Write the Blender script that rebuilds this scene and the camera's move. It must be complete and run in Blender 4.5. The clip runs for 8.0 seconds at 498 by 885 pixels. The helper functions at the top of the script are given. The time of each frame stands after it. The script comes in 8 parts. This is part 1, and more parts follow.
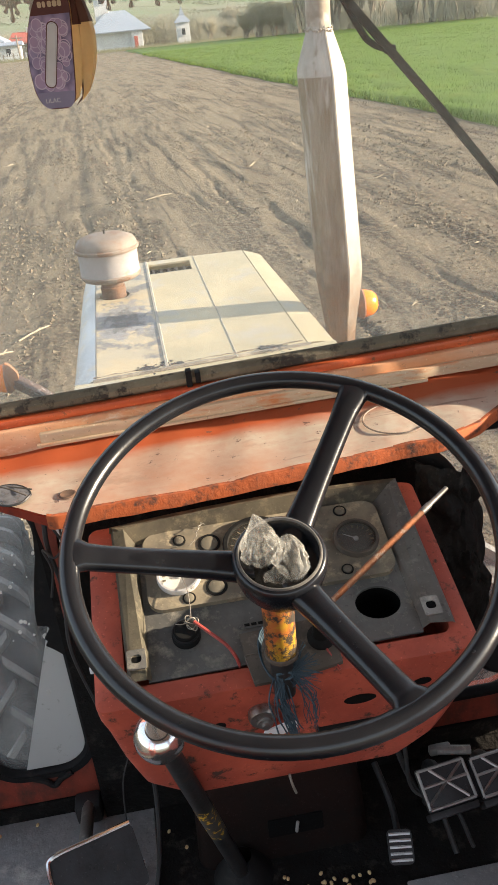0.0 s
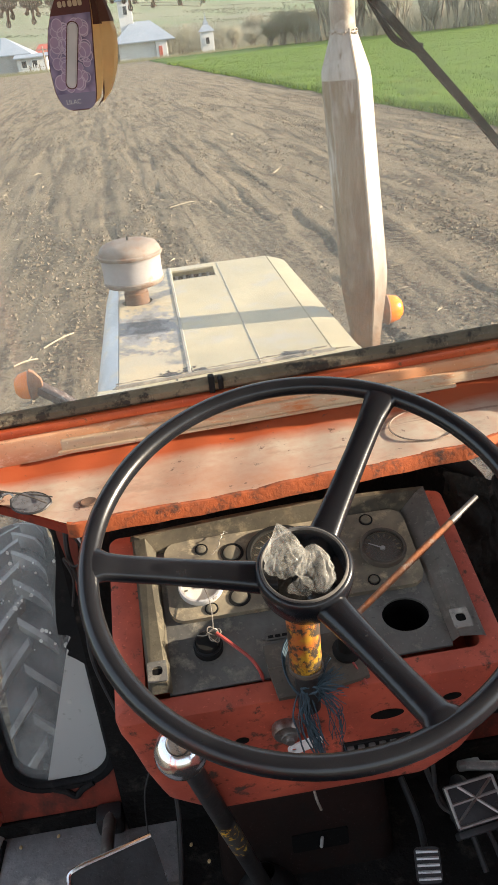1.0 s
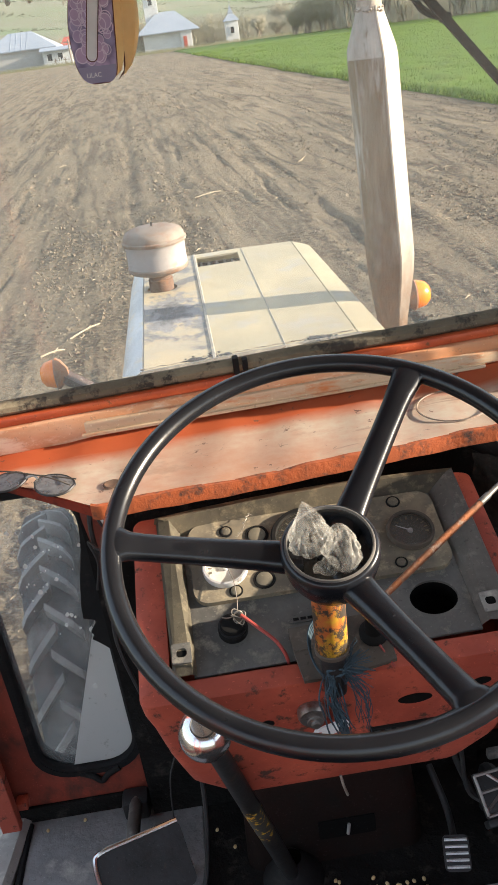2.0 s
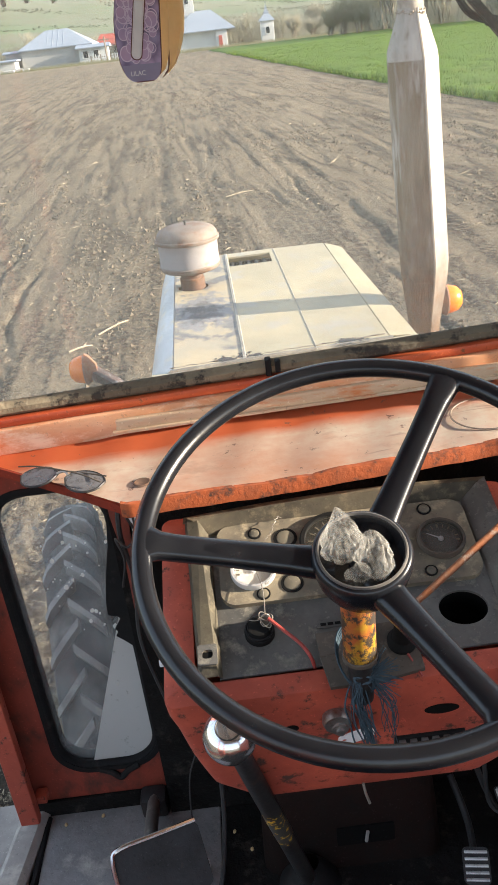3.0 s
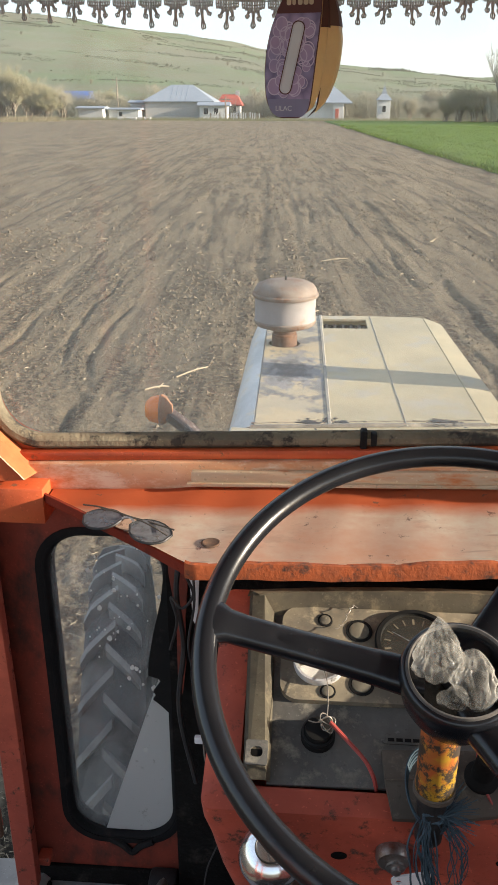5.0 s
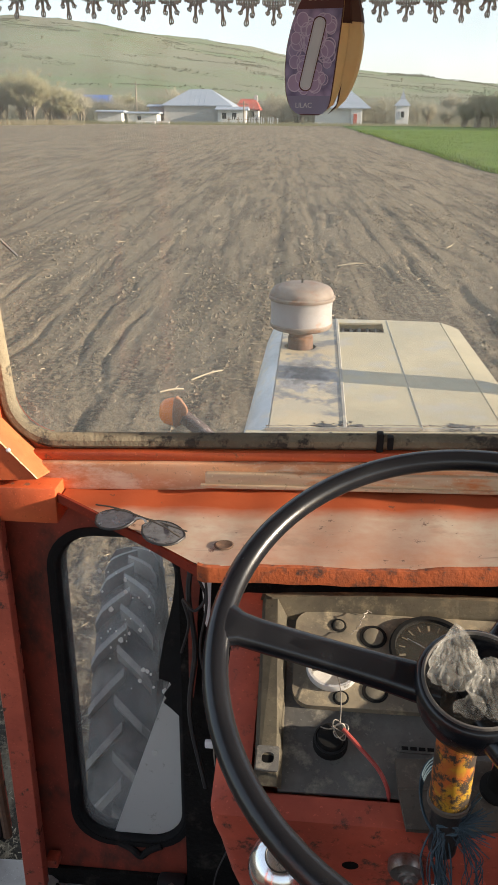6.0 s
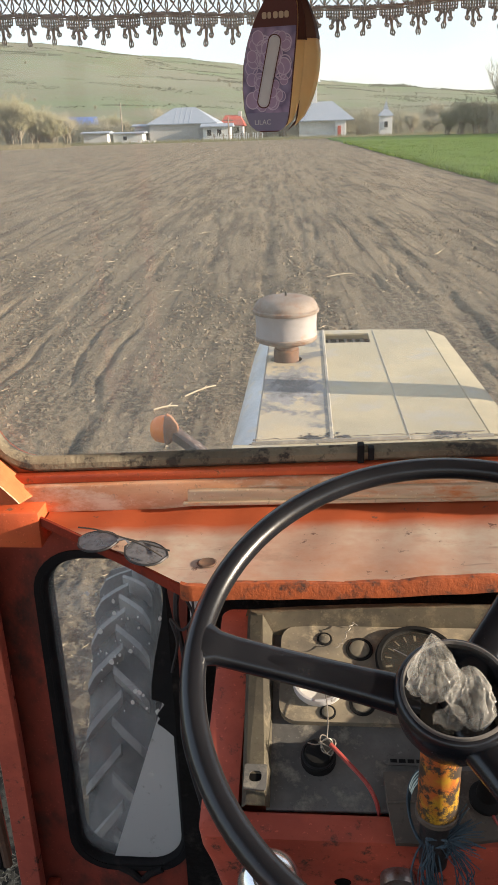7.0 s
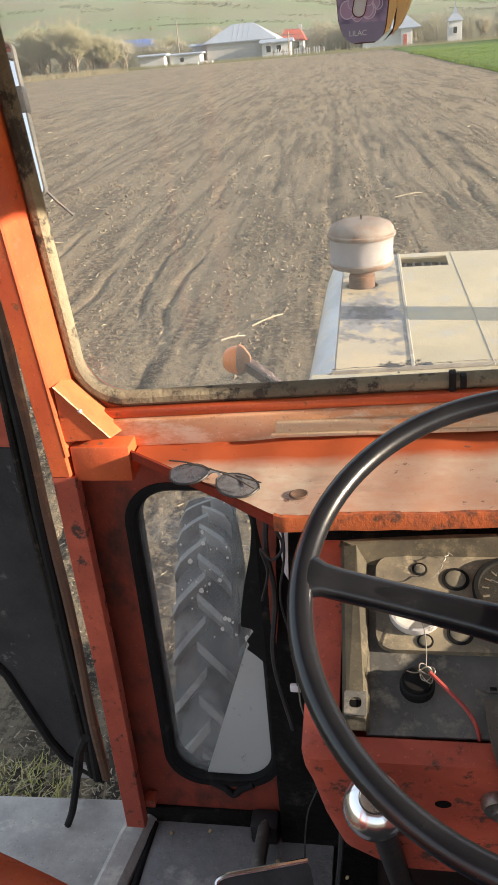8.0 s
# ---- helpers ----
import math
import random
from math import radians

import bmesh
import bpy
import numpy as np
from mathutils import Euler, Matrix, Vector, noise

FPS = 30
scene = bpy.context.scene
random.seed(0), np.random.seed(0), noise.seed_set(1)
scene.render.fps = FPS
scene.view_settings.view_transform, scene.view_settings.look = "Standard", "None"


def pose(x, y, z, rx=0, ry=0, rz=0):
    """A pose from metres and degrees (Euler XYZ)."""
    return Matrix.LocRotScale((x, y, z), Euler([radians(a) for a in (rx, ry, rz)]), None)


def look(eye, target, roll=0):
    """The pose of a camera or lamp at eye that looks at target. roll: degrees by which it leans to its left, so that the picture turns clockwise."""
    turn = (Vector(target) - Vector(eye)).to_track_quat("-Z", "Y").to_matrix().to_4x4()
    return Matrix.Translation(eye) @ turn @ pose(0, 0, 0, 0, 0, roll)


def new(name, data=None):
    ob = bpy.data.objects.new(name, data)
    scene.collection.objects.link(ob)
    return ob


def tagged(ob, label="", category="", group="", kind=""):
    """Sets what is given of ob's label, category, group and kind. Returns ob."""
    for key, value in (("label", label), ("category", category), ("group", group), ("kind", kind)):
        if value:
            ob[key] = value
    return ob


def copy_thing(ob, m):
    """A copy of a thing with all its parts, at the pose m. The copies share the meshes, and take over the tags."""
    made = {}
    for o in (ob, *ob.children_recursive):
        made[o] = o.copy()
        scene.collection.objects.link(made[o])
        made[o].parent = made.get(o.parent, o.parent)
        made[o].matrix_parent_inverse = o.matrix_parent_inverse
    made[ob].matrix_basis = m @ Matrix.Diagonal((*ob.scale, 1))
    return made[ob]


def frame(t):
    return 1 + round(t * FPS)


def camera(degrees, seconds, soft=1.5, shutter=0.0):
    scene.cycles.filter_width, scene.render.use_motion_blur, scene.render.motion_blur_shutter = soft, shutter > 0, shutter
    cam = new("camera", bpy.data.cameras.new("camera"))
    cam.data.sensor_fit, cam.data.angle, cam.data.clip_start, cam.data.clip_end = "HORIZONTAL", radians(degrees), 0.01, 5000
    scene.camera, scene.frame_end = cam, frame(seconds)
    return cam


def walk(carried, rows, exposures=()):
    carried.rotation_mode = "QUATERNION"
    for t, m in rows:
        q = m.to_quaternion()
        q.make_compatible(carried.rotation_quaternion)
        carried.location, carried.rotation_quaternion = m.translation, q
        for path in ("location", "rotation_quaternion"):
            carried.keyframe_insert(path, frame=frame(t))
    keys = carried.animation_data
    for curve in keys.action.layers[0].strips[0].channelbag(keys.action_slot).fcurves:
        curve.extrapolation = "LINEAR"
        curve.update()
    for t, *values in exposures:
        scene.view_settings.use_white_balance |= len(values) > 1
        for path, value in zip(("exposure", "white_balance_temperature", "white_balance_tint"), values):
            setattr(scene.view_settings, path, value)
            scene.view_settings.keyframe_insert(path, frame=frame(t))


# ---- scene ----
cam = camera(34.3, 8.0, soft=1.6)
PATH = [
    (0, (-0.09, -0.633, 2.337), (0.103, 1.13, 1.413), -5.7),
    (0.5, (-0.085, -0.619, 2.331), (0.067, 1.156, 1.422), -6.3),
    (1, (-0.088, -0.613, 2.327), (0.05, 1.166, 1.423), -6.5),
    (1.5, (-0.088, -0.611, 2.319), (0.022, 1.169, 1.415), -6.9),
    (1.7, (-0.087, -0.607, 2.313), (0.007, 1.172, 1.405), -7.2),
    (2.8, (-0.093, -0.605, 2.306), (-0.076, 1.167, 1.379), -7.6),
    (3, (-0.097, -0.6, 2.31), (-0.083, 1.181, 1.4), -6.8),
    (3.5, (-0.116, -0.572, 2.336), (-0.108, 1.256, 1.524), -4.3),
    (4, (-0.127, -0.534, 2.299), (-0.154, 1.308, 1.521), -1.8),
    (4.5, (-0.134, -0.515, 2.282), (-0.222, 1.323, 1.497), -0.5),
    (4.7, (-0.133, -0.517, 2.284), (-0.24, 1.322, 1.503), -0.1),
    (5.8, (-0.13, -0.508, 2.28), (-0.29, 1.332, 1.516), 0.3),
    (6, (-0.133, -0.507, 2.277), (-0.296, 1.334, 1.513), 0.5),
    (6.5, (-0.126, -0.504, 2.275), (-0.285, 1.344, 1.528), 0.0),
    (7, (-0.11, -0.503, 2.279), (-0.269, 1.351, 1.546), -1.8),
    (7.5, (-0.129, -0.511, 2.281), (-0.329, 1.315, 1.491), -1.5),
    (8, (-0.14, -0.498, 2.28), (-0.461, 1.267, 1.396), -5.0),
]
EXPOSURES = [(0, 1.95, 7050, 10), (1.5, 1.93, 6850, 10), (3.0, 1.99, 6600, 10), (3.5, 2.11, 6500, 10), (4.0, 2.09, 6500, 10), (4.5, 1.75, 6600, 10), (6.0, 1.43, 6850, 11), (6.5, 1.43, 6900, 12), (7.0, 1.49, 6900, 12), (7.5, 1.39, 7000, 12), (8.0, 1.74, 7050, 12)]
walk(cam, [(t, look(eye, target, roll)) for t, eye, target, roll in PATH], EXPOSURES)

# ---- light: low afternoon sun from the right, slightly behind ----
SUN_EL, SUN_AZ = 15.5, 97.0          # azimuth clockwise from straight ahead (+y)
SUN_STRENGTH, SKY_STRENGTH = 4.7, 0.15
world = bpy.data.worlds.new("sky")
scene.world = world
world.use_nodes = True
_wn = world.node_tree.nodes
_sky = _wn.new("ShaderNodeTexSky")
_sky.sky_type, _sky.sun_disc = "NISHITA", False
_sky.sun_elevation, _sky.sun_rotation = radians(SUN_EL), radians(SUN_AZ)
_sky.air_density, _sky.dust_density, _sky.ozone_density = 1.0, 0.8, 1.0
_wn["Background"].inputs[1].default_value = SKY_STRENGTH
_haze = _wn.new("ShaderNodeMix")      # thin high haze whitens the whole dome evenly
_haze.data_type = "RGBA"
_haze.inputs["Factor"].default_value = 0.68
_haze.inputs["B"].default_value = (2.15, 2.5, 2.98, 1)
world.node_tree.links.new(_sky.outputs[0], _haze.inputs["A"])
world.node_tree.links.new(_haze.outputs["Result"], _wn["Background"].inputs[0])
sun = new("sun", bpy.data.lights.new("sun", "SUN"))
sun.data.energy, sun.data.angle, sun.data.color = SUN_STRENGTH, radians(0.6), (1.0, 0.88, 0.72)
_sd = Vector((math.sin(radians(SUN_AZ)) * math.cos(radians(SUN_EL)), math.cos(radians(SUN_AZ)) * math.cos(radians(SUN_EL)), math.sin(radians(SUN_EL))))
sun.matrix_world = look(_sd * 50, (0, 0, 0))


# ---- materials ----
def nodes_of(name):
    m = bpy.data.materials.new(name)
    m.use_nodes = True
    nt = m.node_tree
    return m, nt, nt.nodes["Principled BSDF"]


def noise_fac(nt, scale, detail=5.0, rough=0.6, lo=0.4, hi=0.6, stretch=None, coord="Object"):
    tc = nt.nodes.new("ShaderNodeTexCoord")
    tx = nt.nodes.new("ShaderNodeTexNoise")
    tx.inputs["Scale"].default_value, tx.inputs["Detail"].default_value, tx.inputs["Roughness"].default_value = scale, detail, rough
    src = tc.outputs[coord]
    if stretch:
        mp = nt.nodes.new("ShaderNodeMapping")
        mp.inputs["Scale"].default_value = stretch
        nt.links.new(src, mp.inputs[0])
        src = mp.outputs[0]
    nt.links.new(src, tx.inputs["Vector"])
    mr = nt.nodes.new("ShaderNodeMapRange")
    mr.inputs["From Min"].default_value, mr.inputs["From Max"].default_value = lo, hi
    nt.links.new(tx.outputs["Fac"], mr.inputs["Value"])
    return mr.outputs["Result"], tx.outputs["Fac"]


def mixed(nt, fac, a, b):
    mx = nt.nodes.new("ShaderNodeMix")
    mx.data_type = "RGBA"
    for sock, val in ((mx.inputs["Factor"], fac), (mx.inputs["A"], a), (mx.inputs["B"], b)):
        if isinstance(val, bpy.types.NodeSocket):
            nt.links.new(val, sock)
        elif isinstance(val, (int, float)):
            sock.default_value = val
        else:
            sock.default_value = (*val, 1)
    return mx.outputs["Result"]


def bumped(nt, bsdf, height, strength, distance=0.002):
    b = nt.nodes.new("ShaderNodeBump")
    b.inputs["Strength"].default_value, b.inputs["Distance"].default_value = strength, distance
    nt.links.new(height, b.inputs["Height"])
    nt.links.new(b.outputs[0], bsdf.inputs["Normal"])


def scaled(nt, value, k, add=0.0):
    m = nt.nodes.new("ShaderNodeMath")
    m.operation = "MULTIPLY_ADD"
    nt.links.new(value, m.inputs[0])
    m.inputs[1].default_value, m.inputs[2].default_value = k, add
    return m.outputs[0]


def surface(name, base, second=None, wear=None, rough=0.6, metal=0.0, big=6.0, fine=60.0, amount=(0.45, 0.7), wear_at=(0.62, 0.68), bump=0.3, stretch=None, wear_scale=14.0, wear_rough=None, dist=0.002, grit=0.5, spec=0.35):
    """base colour, a second tone at large scale, a third where it is worn through, fine grain and relief"""
    m, nt, bs = nodes_of(name)
    f1, _ = noise_fac(nt, big, lo=amount[0], hi=amount[1], stretch=stretch)
    f2, raw = noise_fac(nt, fine, detail=8, lo=0.3, hi=0.75, stretch=stretch)
    col = mixed(nt, f1, base, second or tuple(c * 0.7 for c in base))
    dark = mixed(nt, f2, tuple(c * 0.72 for c in base), col)
    col = mixed(nt, 0.4, col, dark)
    if grit:
        f5, _ = noise_fac(nt, big * 4.3, detail=6, rough=0.7, lo=0.42, hi=0.68, stretch=stretch)
        col = mixed(nt, scaled(nt, f5, 0.34 * grit), col, tuple(c * 0.45 for c in base))
        f6, _ = noise_fac(nt, fine * 2.6, detail=3, rough=0.6, lo=0.63, hi=0.69)
        col = mixed(nt, scaled(nt, f6, 0.9 * grit), col, tuple(c * 0.35 for c in base))
        f7, _ = noise_fac(nt, fine * 3.7, detail=2, rough=0.5, lo=0.66, hi=0.71)
        col = mixed(nt, scaled(nt, f7, 0.7 * grit), col, tuple(min(0.85, c * 1.5 + 0.02) for c in base))
    bs.inputs["Roughness"].default_value, bs.inputs["Metallic"].default_value = rough, metal
    bs.inputs["Specular IOR Level"].default_value = spec
    if wear:
        f3, _ = noise_fac(nt, wear_scale, detail=9, rough=0.7, lo=wear_at[0], hi=wear_at[1], stretch=stretch)
        col = mixed(nt, f3, col, wear)
        if wear_rough is not None:
            nt.links.new(scaled(nt, f3, wear_rough - rough, rough), bs.inputs["Roughness"])
    nt.links.new(col, bs.inputs["Base Color"])
    if bump:
        bumped(nt, bs, raw, bump, dist)
    return m


M = {}
M["orange"] = surface("orange_paint", (0.60, 0.125, 0.042), (0.47, 0.075, 0.032), (0.20, 0.085, 0.045), rough=0.45, big=6, amount=(0.4, 0.62), wear_at=(0.60, 0.65), wear_scale=34, bump=0.4, wear_rough=0.9)
M["red"] = surface("red_paint", (0.54, 0.112, 0.066), (0.32, 0.062, 0.04), (0.075, 0.042, 0.033), rough=0.5, big=8, amount=(0.38, 0.58), wear_at=(0.565, 0.64), wear_scale=38, bump=0.35, wear_rough=0.9)
M["dirty_red"] = surface("sooty_red_paint", (0.22, 0.035, 0.02), (0.06, 0.02, 0.015), (0.03, 0.022, 0.02), rough=0.7, big=4, amount=(0.35, 0.65), wear_at=(0.5, 0.66), bump=0.4, spec=0.08)
M["rust_edge"] = surface("rusty_orange_edge", (0.42, 0.10, 0.032), (0.22, 0.065, 0.03), (0.06, 0.035, 0.027), rough=0.85, big=20, fine=160, wear_at=(0.5, 0.64), wear_scale=45, bump=0.5, dist=0.002)
M["pale_strip"] = surface("faded_cream_strip", (0.68, 0.52, 0.35), (0.58, 0.38, 0.23), (0.60, 0.22, 0.08), rough=0.7, big=14, amount=(0.42, 0.66), wear_at=(0.55, 0.68), wear_scale=24, bump=0.3, stretch=(0.35, 1, 1.6))
M["rubber"] = surface("black_rubber", (0.010, 0.010, 0.011), (0.018, 0.017, 0.016), (0.04, 0.034, 0.03), rough=0.75, big=18, wear_at=(0.58, 0.75), bump=0.5, spec=0.2)
M["seal"] = surface("weathered_window_rubber", (0.25, 0.212, 0.145), (0.125, 0.108, 0.078), (0.045, 0.04, 0.034), rough=0.85, big=7, fine=90, amount=(0.40, 0.54), wear_scale=18, wear_at=(0.54, 0.60), bump=0.9, dist=0.004)
M["wheel_black"] = surface("worn_black_plastic", (0.009, 0.010, 0.013), (0.015, 0.016, 0.019), (0.06, 0.06, 0.062), rough=0.26, big=20, wear_at=(0.66, 0.8), wear_scale=90, bump=0.15, wear_rough=0.6, grit=0.0, spec=0.5)
M["dash"] = surface("dusty_grey_plastic", (0.235, 0.198, 0.138), (0.115, 0.10, 0.078), (0.32, 0.265, 0.175), rough=0.8, big=15, amount=(0.4, 0.6), wear_at=(0.54, 0.66), wear_scale=42, bump=0.35)
M["dash_dark"] = surface("dark_grey_plastic", (0.135, 0.130, 0.120), (0.062, 0.061, 0.058), (0.23, 0.212, 0.175), rough=0.7, big=14, amount=(0.4, 0.6), wear_at=(0.53, 0.68), wear_scale=28, bump=0.3)
# darker copy of the dash plastic: the left flange's shade, and dusty lamp lenses
M["dim_tan"] = surface("shaded_grimy_tan_plastic", (0.165, 0.145, 0.105), (0.09, 0.08, 0.063), (0.24, 0.205, 0.145), rough=0.8, big=15, amount=(0.4, 0.6), wear_at=(0.54, 0.66), wear_scale=42, bump=0.35)
M["dash_grey"] = surface("scuffed_mid_grey_plastic", (0.29, 0.275, 0.25), (0.19, 0.18, 0.165), (0.38, 0.36, 0.31), rough=0.7, big=14, amount=(0.4, 0.6), wear_at=(0.56, 0.68), wear_scale=30, bump=0.3)
M["black"] = surface("matt_black", (0.012, 0.012, 0.012), (0.02, 0.019, 0.018), rough=0.8, bump=0.3, spec=0.08)
# near black painted in for the darkness inside holes and recesses
M["void"] = surface("recess_black", (0.006, 0.006, 0.006), (0.01, 0.009, 0.008), rough=0.95, bump=0.0, spec=0.08)
M["chrome"] = surface("scratched_chrome", (0.75, 0.75, 0.76), (0.6, 0.6, 0.6), rough=0.16, metal=1.0, big=20, bump=0.06, grit=0.15)
M["steel"] = surface("bare_steel", (0.42, 0.41, 0.40), (0.3, 0.28, 0.26), (0.2, 0.12, 0.08), rough=0.42, metal=0.9, big=20, wear_at=(0.6, 0.7), bump=0.3)
M["dark_steel"] = surface("greasy_dark_steel", (0.05, 0.05, 0.052), (0.03, 0.028, 0.027), (0.1, 0.07, 0.05), rough=0.5, metal=0.5, big=15, wear_at=(0.6, 0.72), bump=0.4, spec=0.2)
M["rust_dark"] = surface("dark_rusty_steel", (0.13, 0.075, 0.05), (0.09, 0.06, 0.045), (0.22, 0.11, 0.06), rough=0.85, big=18, fine=120, wear_at=(0.55, 0.68), wear_scale=30, bump=0.6)
M["bracket_rust"] = surface("purple_brown_rusty_steel", (0.075, 0.05, 0.045), (0.04, 0.03, 0.03), (0.26, 0.23, 0.22), rough=0.7, big=22, fine=140, amount=(0.4, 0.6), wear_at=(0.58, 0.64), wear_scale=35, bump=0.7)
M["pale_lining"] = surface("grey_roof_lining", (0.52, 0.50, 0.46), (0.42, 0.40, 0.37), rough=0.9, big=4, bump=0.3)
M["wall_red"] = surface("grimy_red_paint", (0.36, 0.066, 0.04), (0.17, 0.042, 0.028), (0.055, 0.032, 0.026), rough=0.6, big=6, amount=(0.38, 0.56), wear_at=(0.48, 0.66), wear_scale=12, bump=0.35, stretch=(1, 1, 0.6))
M["rust"] = surface("rusty_steel", (0.27, 0.14, 0.085), (0.17, 0.10, 0.07), (0.48, 0.16, 0.06), rough=0.85, big=18, fine=120, wear_at=(0.55, 0.65), wear_scale=40, bump=0.8)
M["pink_rust"] = surface("faded_rusty_paint", (0.25, 0.205, 0.17), (0.15, 0.11, 0.082), (0.17, 0.085, 0.047), rough=0.7, big=22, fine=90, wear_at=(0.5, 0.64), wear_scale=25, bump=0.4)
M["mauve_white"] = surface("dusty_white_enamel", (0.37, 0.35, 0.345), (0.31, 0.29, 0.285), (0.33, 0.2, 0.14), rough=0.55, big=10, wear_at=(0.64, 0.7), wear_scale=20, bump=0.2)
M["hood_cream"] = surface("faded_cream_paint", (0.45, 0.39, 0.255), (0.37, 0.33, 0.225), (0.345, 0.325, 0.265), rough=0.6, big=5, amount=(0.40, 0.56), wear_at=(0.52, 0.60), wear_scale=6, bump=0.12, wear_rough=0.6, grit=0.8)
M["hood_patchy"] = surface("peeling_cream_paint", (0.46, 0.385, 0.255), (0.37, 0.335, 0.255), (0.165, 0.165, 0.16), rough=0.6, big=11, fine=90, amount=(0.42, 0.58), wear_at=(0.495, 0.56), wear_scale=7.5, bump=0.18, wear_rough=0.6)
M["hood_bead"] = surface("grimy_grey_cream_paint", (0.30, 0.285, 0.245), (0.15, 0.145, 0.135), (0.42, 0.37, 0.27), rough=0.6, big=12, wear_at=(0.56, 0.64), bump=0.3)
# cool pale colour holds the sky light on the hood's shaded left side
M["hood_skylit"] = surface("skylit_grey_side_paint", (0.66, 0.67, 0.66), (0.50, 0.51, 0.51), (0.66, 0.58, 0.45), rough=0.5, big=7, amount=(0.4, 0.58), wear_scale=16, wear_at=(0.53, 0.6), bump=0.12)
M["exhaust"] = surface("heat_stained_steel", (0.36, 0.315, 0.24), (0.21, 0.155, 0.095), (0.42, 0.40, 0.36), rough=0.8, big=9, fine=150, amount=(0.42, 0.58), wear_at=(0.5, 0.62), wear_scale=22, bump=0.9, stretch=(1.3, 1.3, 0.22), grit=1.0, spec=0.2)
M["exhaust_shoulder"] = surface("pale_grey_heated_steel", (0.50, 0.475, 0.42), (0.36, 0.33, 0.28), (0.22, 0.17, 0.12), rough=0.8, big=16, fine=150, amount=(0.4, 0.6), wear_at=(0.56, 0.66), wear_scale=40, bump=0.7, stretch=(1.3, 1.3, 0.3), grit=1.0, spec=0.2)
M["exhaust_rust"] = surface("mottled_grey_brown_heated_steel", (0.34, 0.29, 0.225), (0.19, 0.15, 0.105), (0.48, 0.44, 0.37), rough=0.8, big=14, fine=110, amount=(0.38, 0.6), wear_at=(0.5, 0.64), wear_scale=22, bump=0.7)
# paler steel puts the sunlight on the stack's right side into the colour
M["exhaust_pale"] = surface("steel_paled_as_sunlit", (0.40, 0.375, 0.33), (0.32, 0.30, 0.255), (0.42, 0.29, 0.17), rough=0.6, metal=0.0, big=8, wear_at=(0.57, 0.68), wear_scale=9, bump=0.2, stretch=(1, 1, 0.4))
M["amber"] = surface("amber_lens", (0.85, 0.22, 0.015), (0.7, 0.15, 0.01), rough=0.25, bump=0.05, grit=0.0, spec=0.5)
M["tyre"] = surface("dusty_tyre_rubber", (0.075, 0.077, 0.078), (0.045, 0.047, 0.049), (0.17, 0.165, 0.15), rough=0.9, big=9, wear_at=(0.5, 0.68), wear_scale=10, bump=0.5, spec=0.2)
M["pale_sheet"] = surface("pale_grey_sheet", (0.78, 0.79, 0.81), (0.68, 0.69, 0.71), (0.5, 0.49, 0.46), rough=0.6, big=9, wear_at=(0.66, 0.72), wear_scale=30, bump=0.1)
M["mat_grey"] = surface("dusty_floor_rubber", (0.28, 0.28, 0.285), (0.14, 0.14, 0.145), (0.40, 0.385, 0.36), rough=0.9, big=6, wear_at=(0.55, 0.7), wear_scale=12, bump=0.7, dist=0.004)
M["near_black"] = surface("near_black_mottle", (0.014, 0.013, 0.0125), (0.007, 0.0065, 0.006), (0.045, 0.04, 0.034), rough=0.85, big=9, wear_at=(0.55, 0.7), wear_scale=25, bump=1.0, dist=0.006, spec=0.08)
M["galv"] = surface("dusty_grey_sheet_metal", (0.40, 0.385, 0.365), (0.22, 0.21, 0.20), (0.52, 0.49, 0.44), rough=0.75, metal=0.1, big=9, wear_at=(0.55, 0.7), bump=0.3)
M["felt"] = surface("dark_grey_felt_lining", (0.052, 0.050, 0.051), (0.03, 0.029, 0.03), (0.20, 0.195, 0.19), rough=0.95, big=8, fine=200, wear_at=(0.6, 0.75), wear_scale=20, bump=0.8, spec=0.08)
# chipped paint, darkened further to put the sleeve's shade into the colour
M["yellow"] = surface("yellow_orange_chipped_paint", (0.40, 0.23, 0.02), (0.40, 0.085, 0.025), (0.04, 0.03, 0.022), rough=0.6, big=22, amount=(0.46, 0.53), wear_at=(0.47, 0.53), wear_scale=50, bump=0.3)
M["lever_rust"] = surface("orange_brown_lever_rust", (0.36, 0.125, 0.048), (0.20, 0.095, 0.055), (0.30, 0.22, 0.17), rough=0.8, big=30, fine=160, amount=(0.4, 0.6), wear_at=(0.54, 0.64), wear_scale=45, bump=0.8)
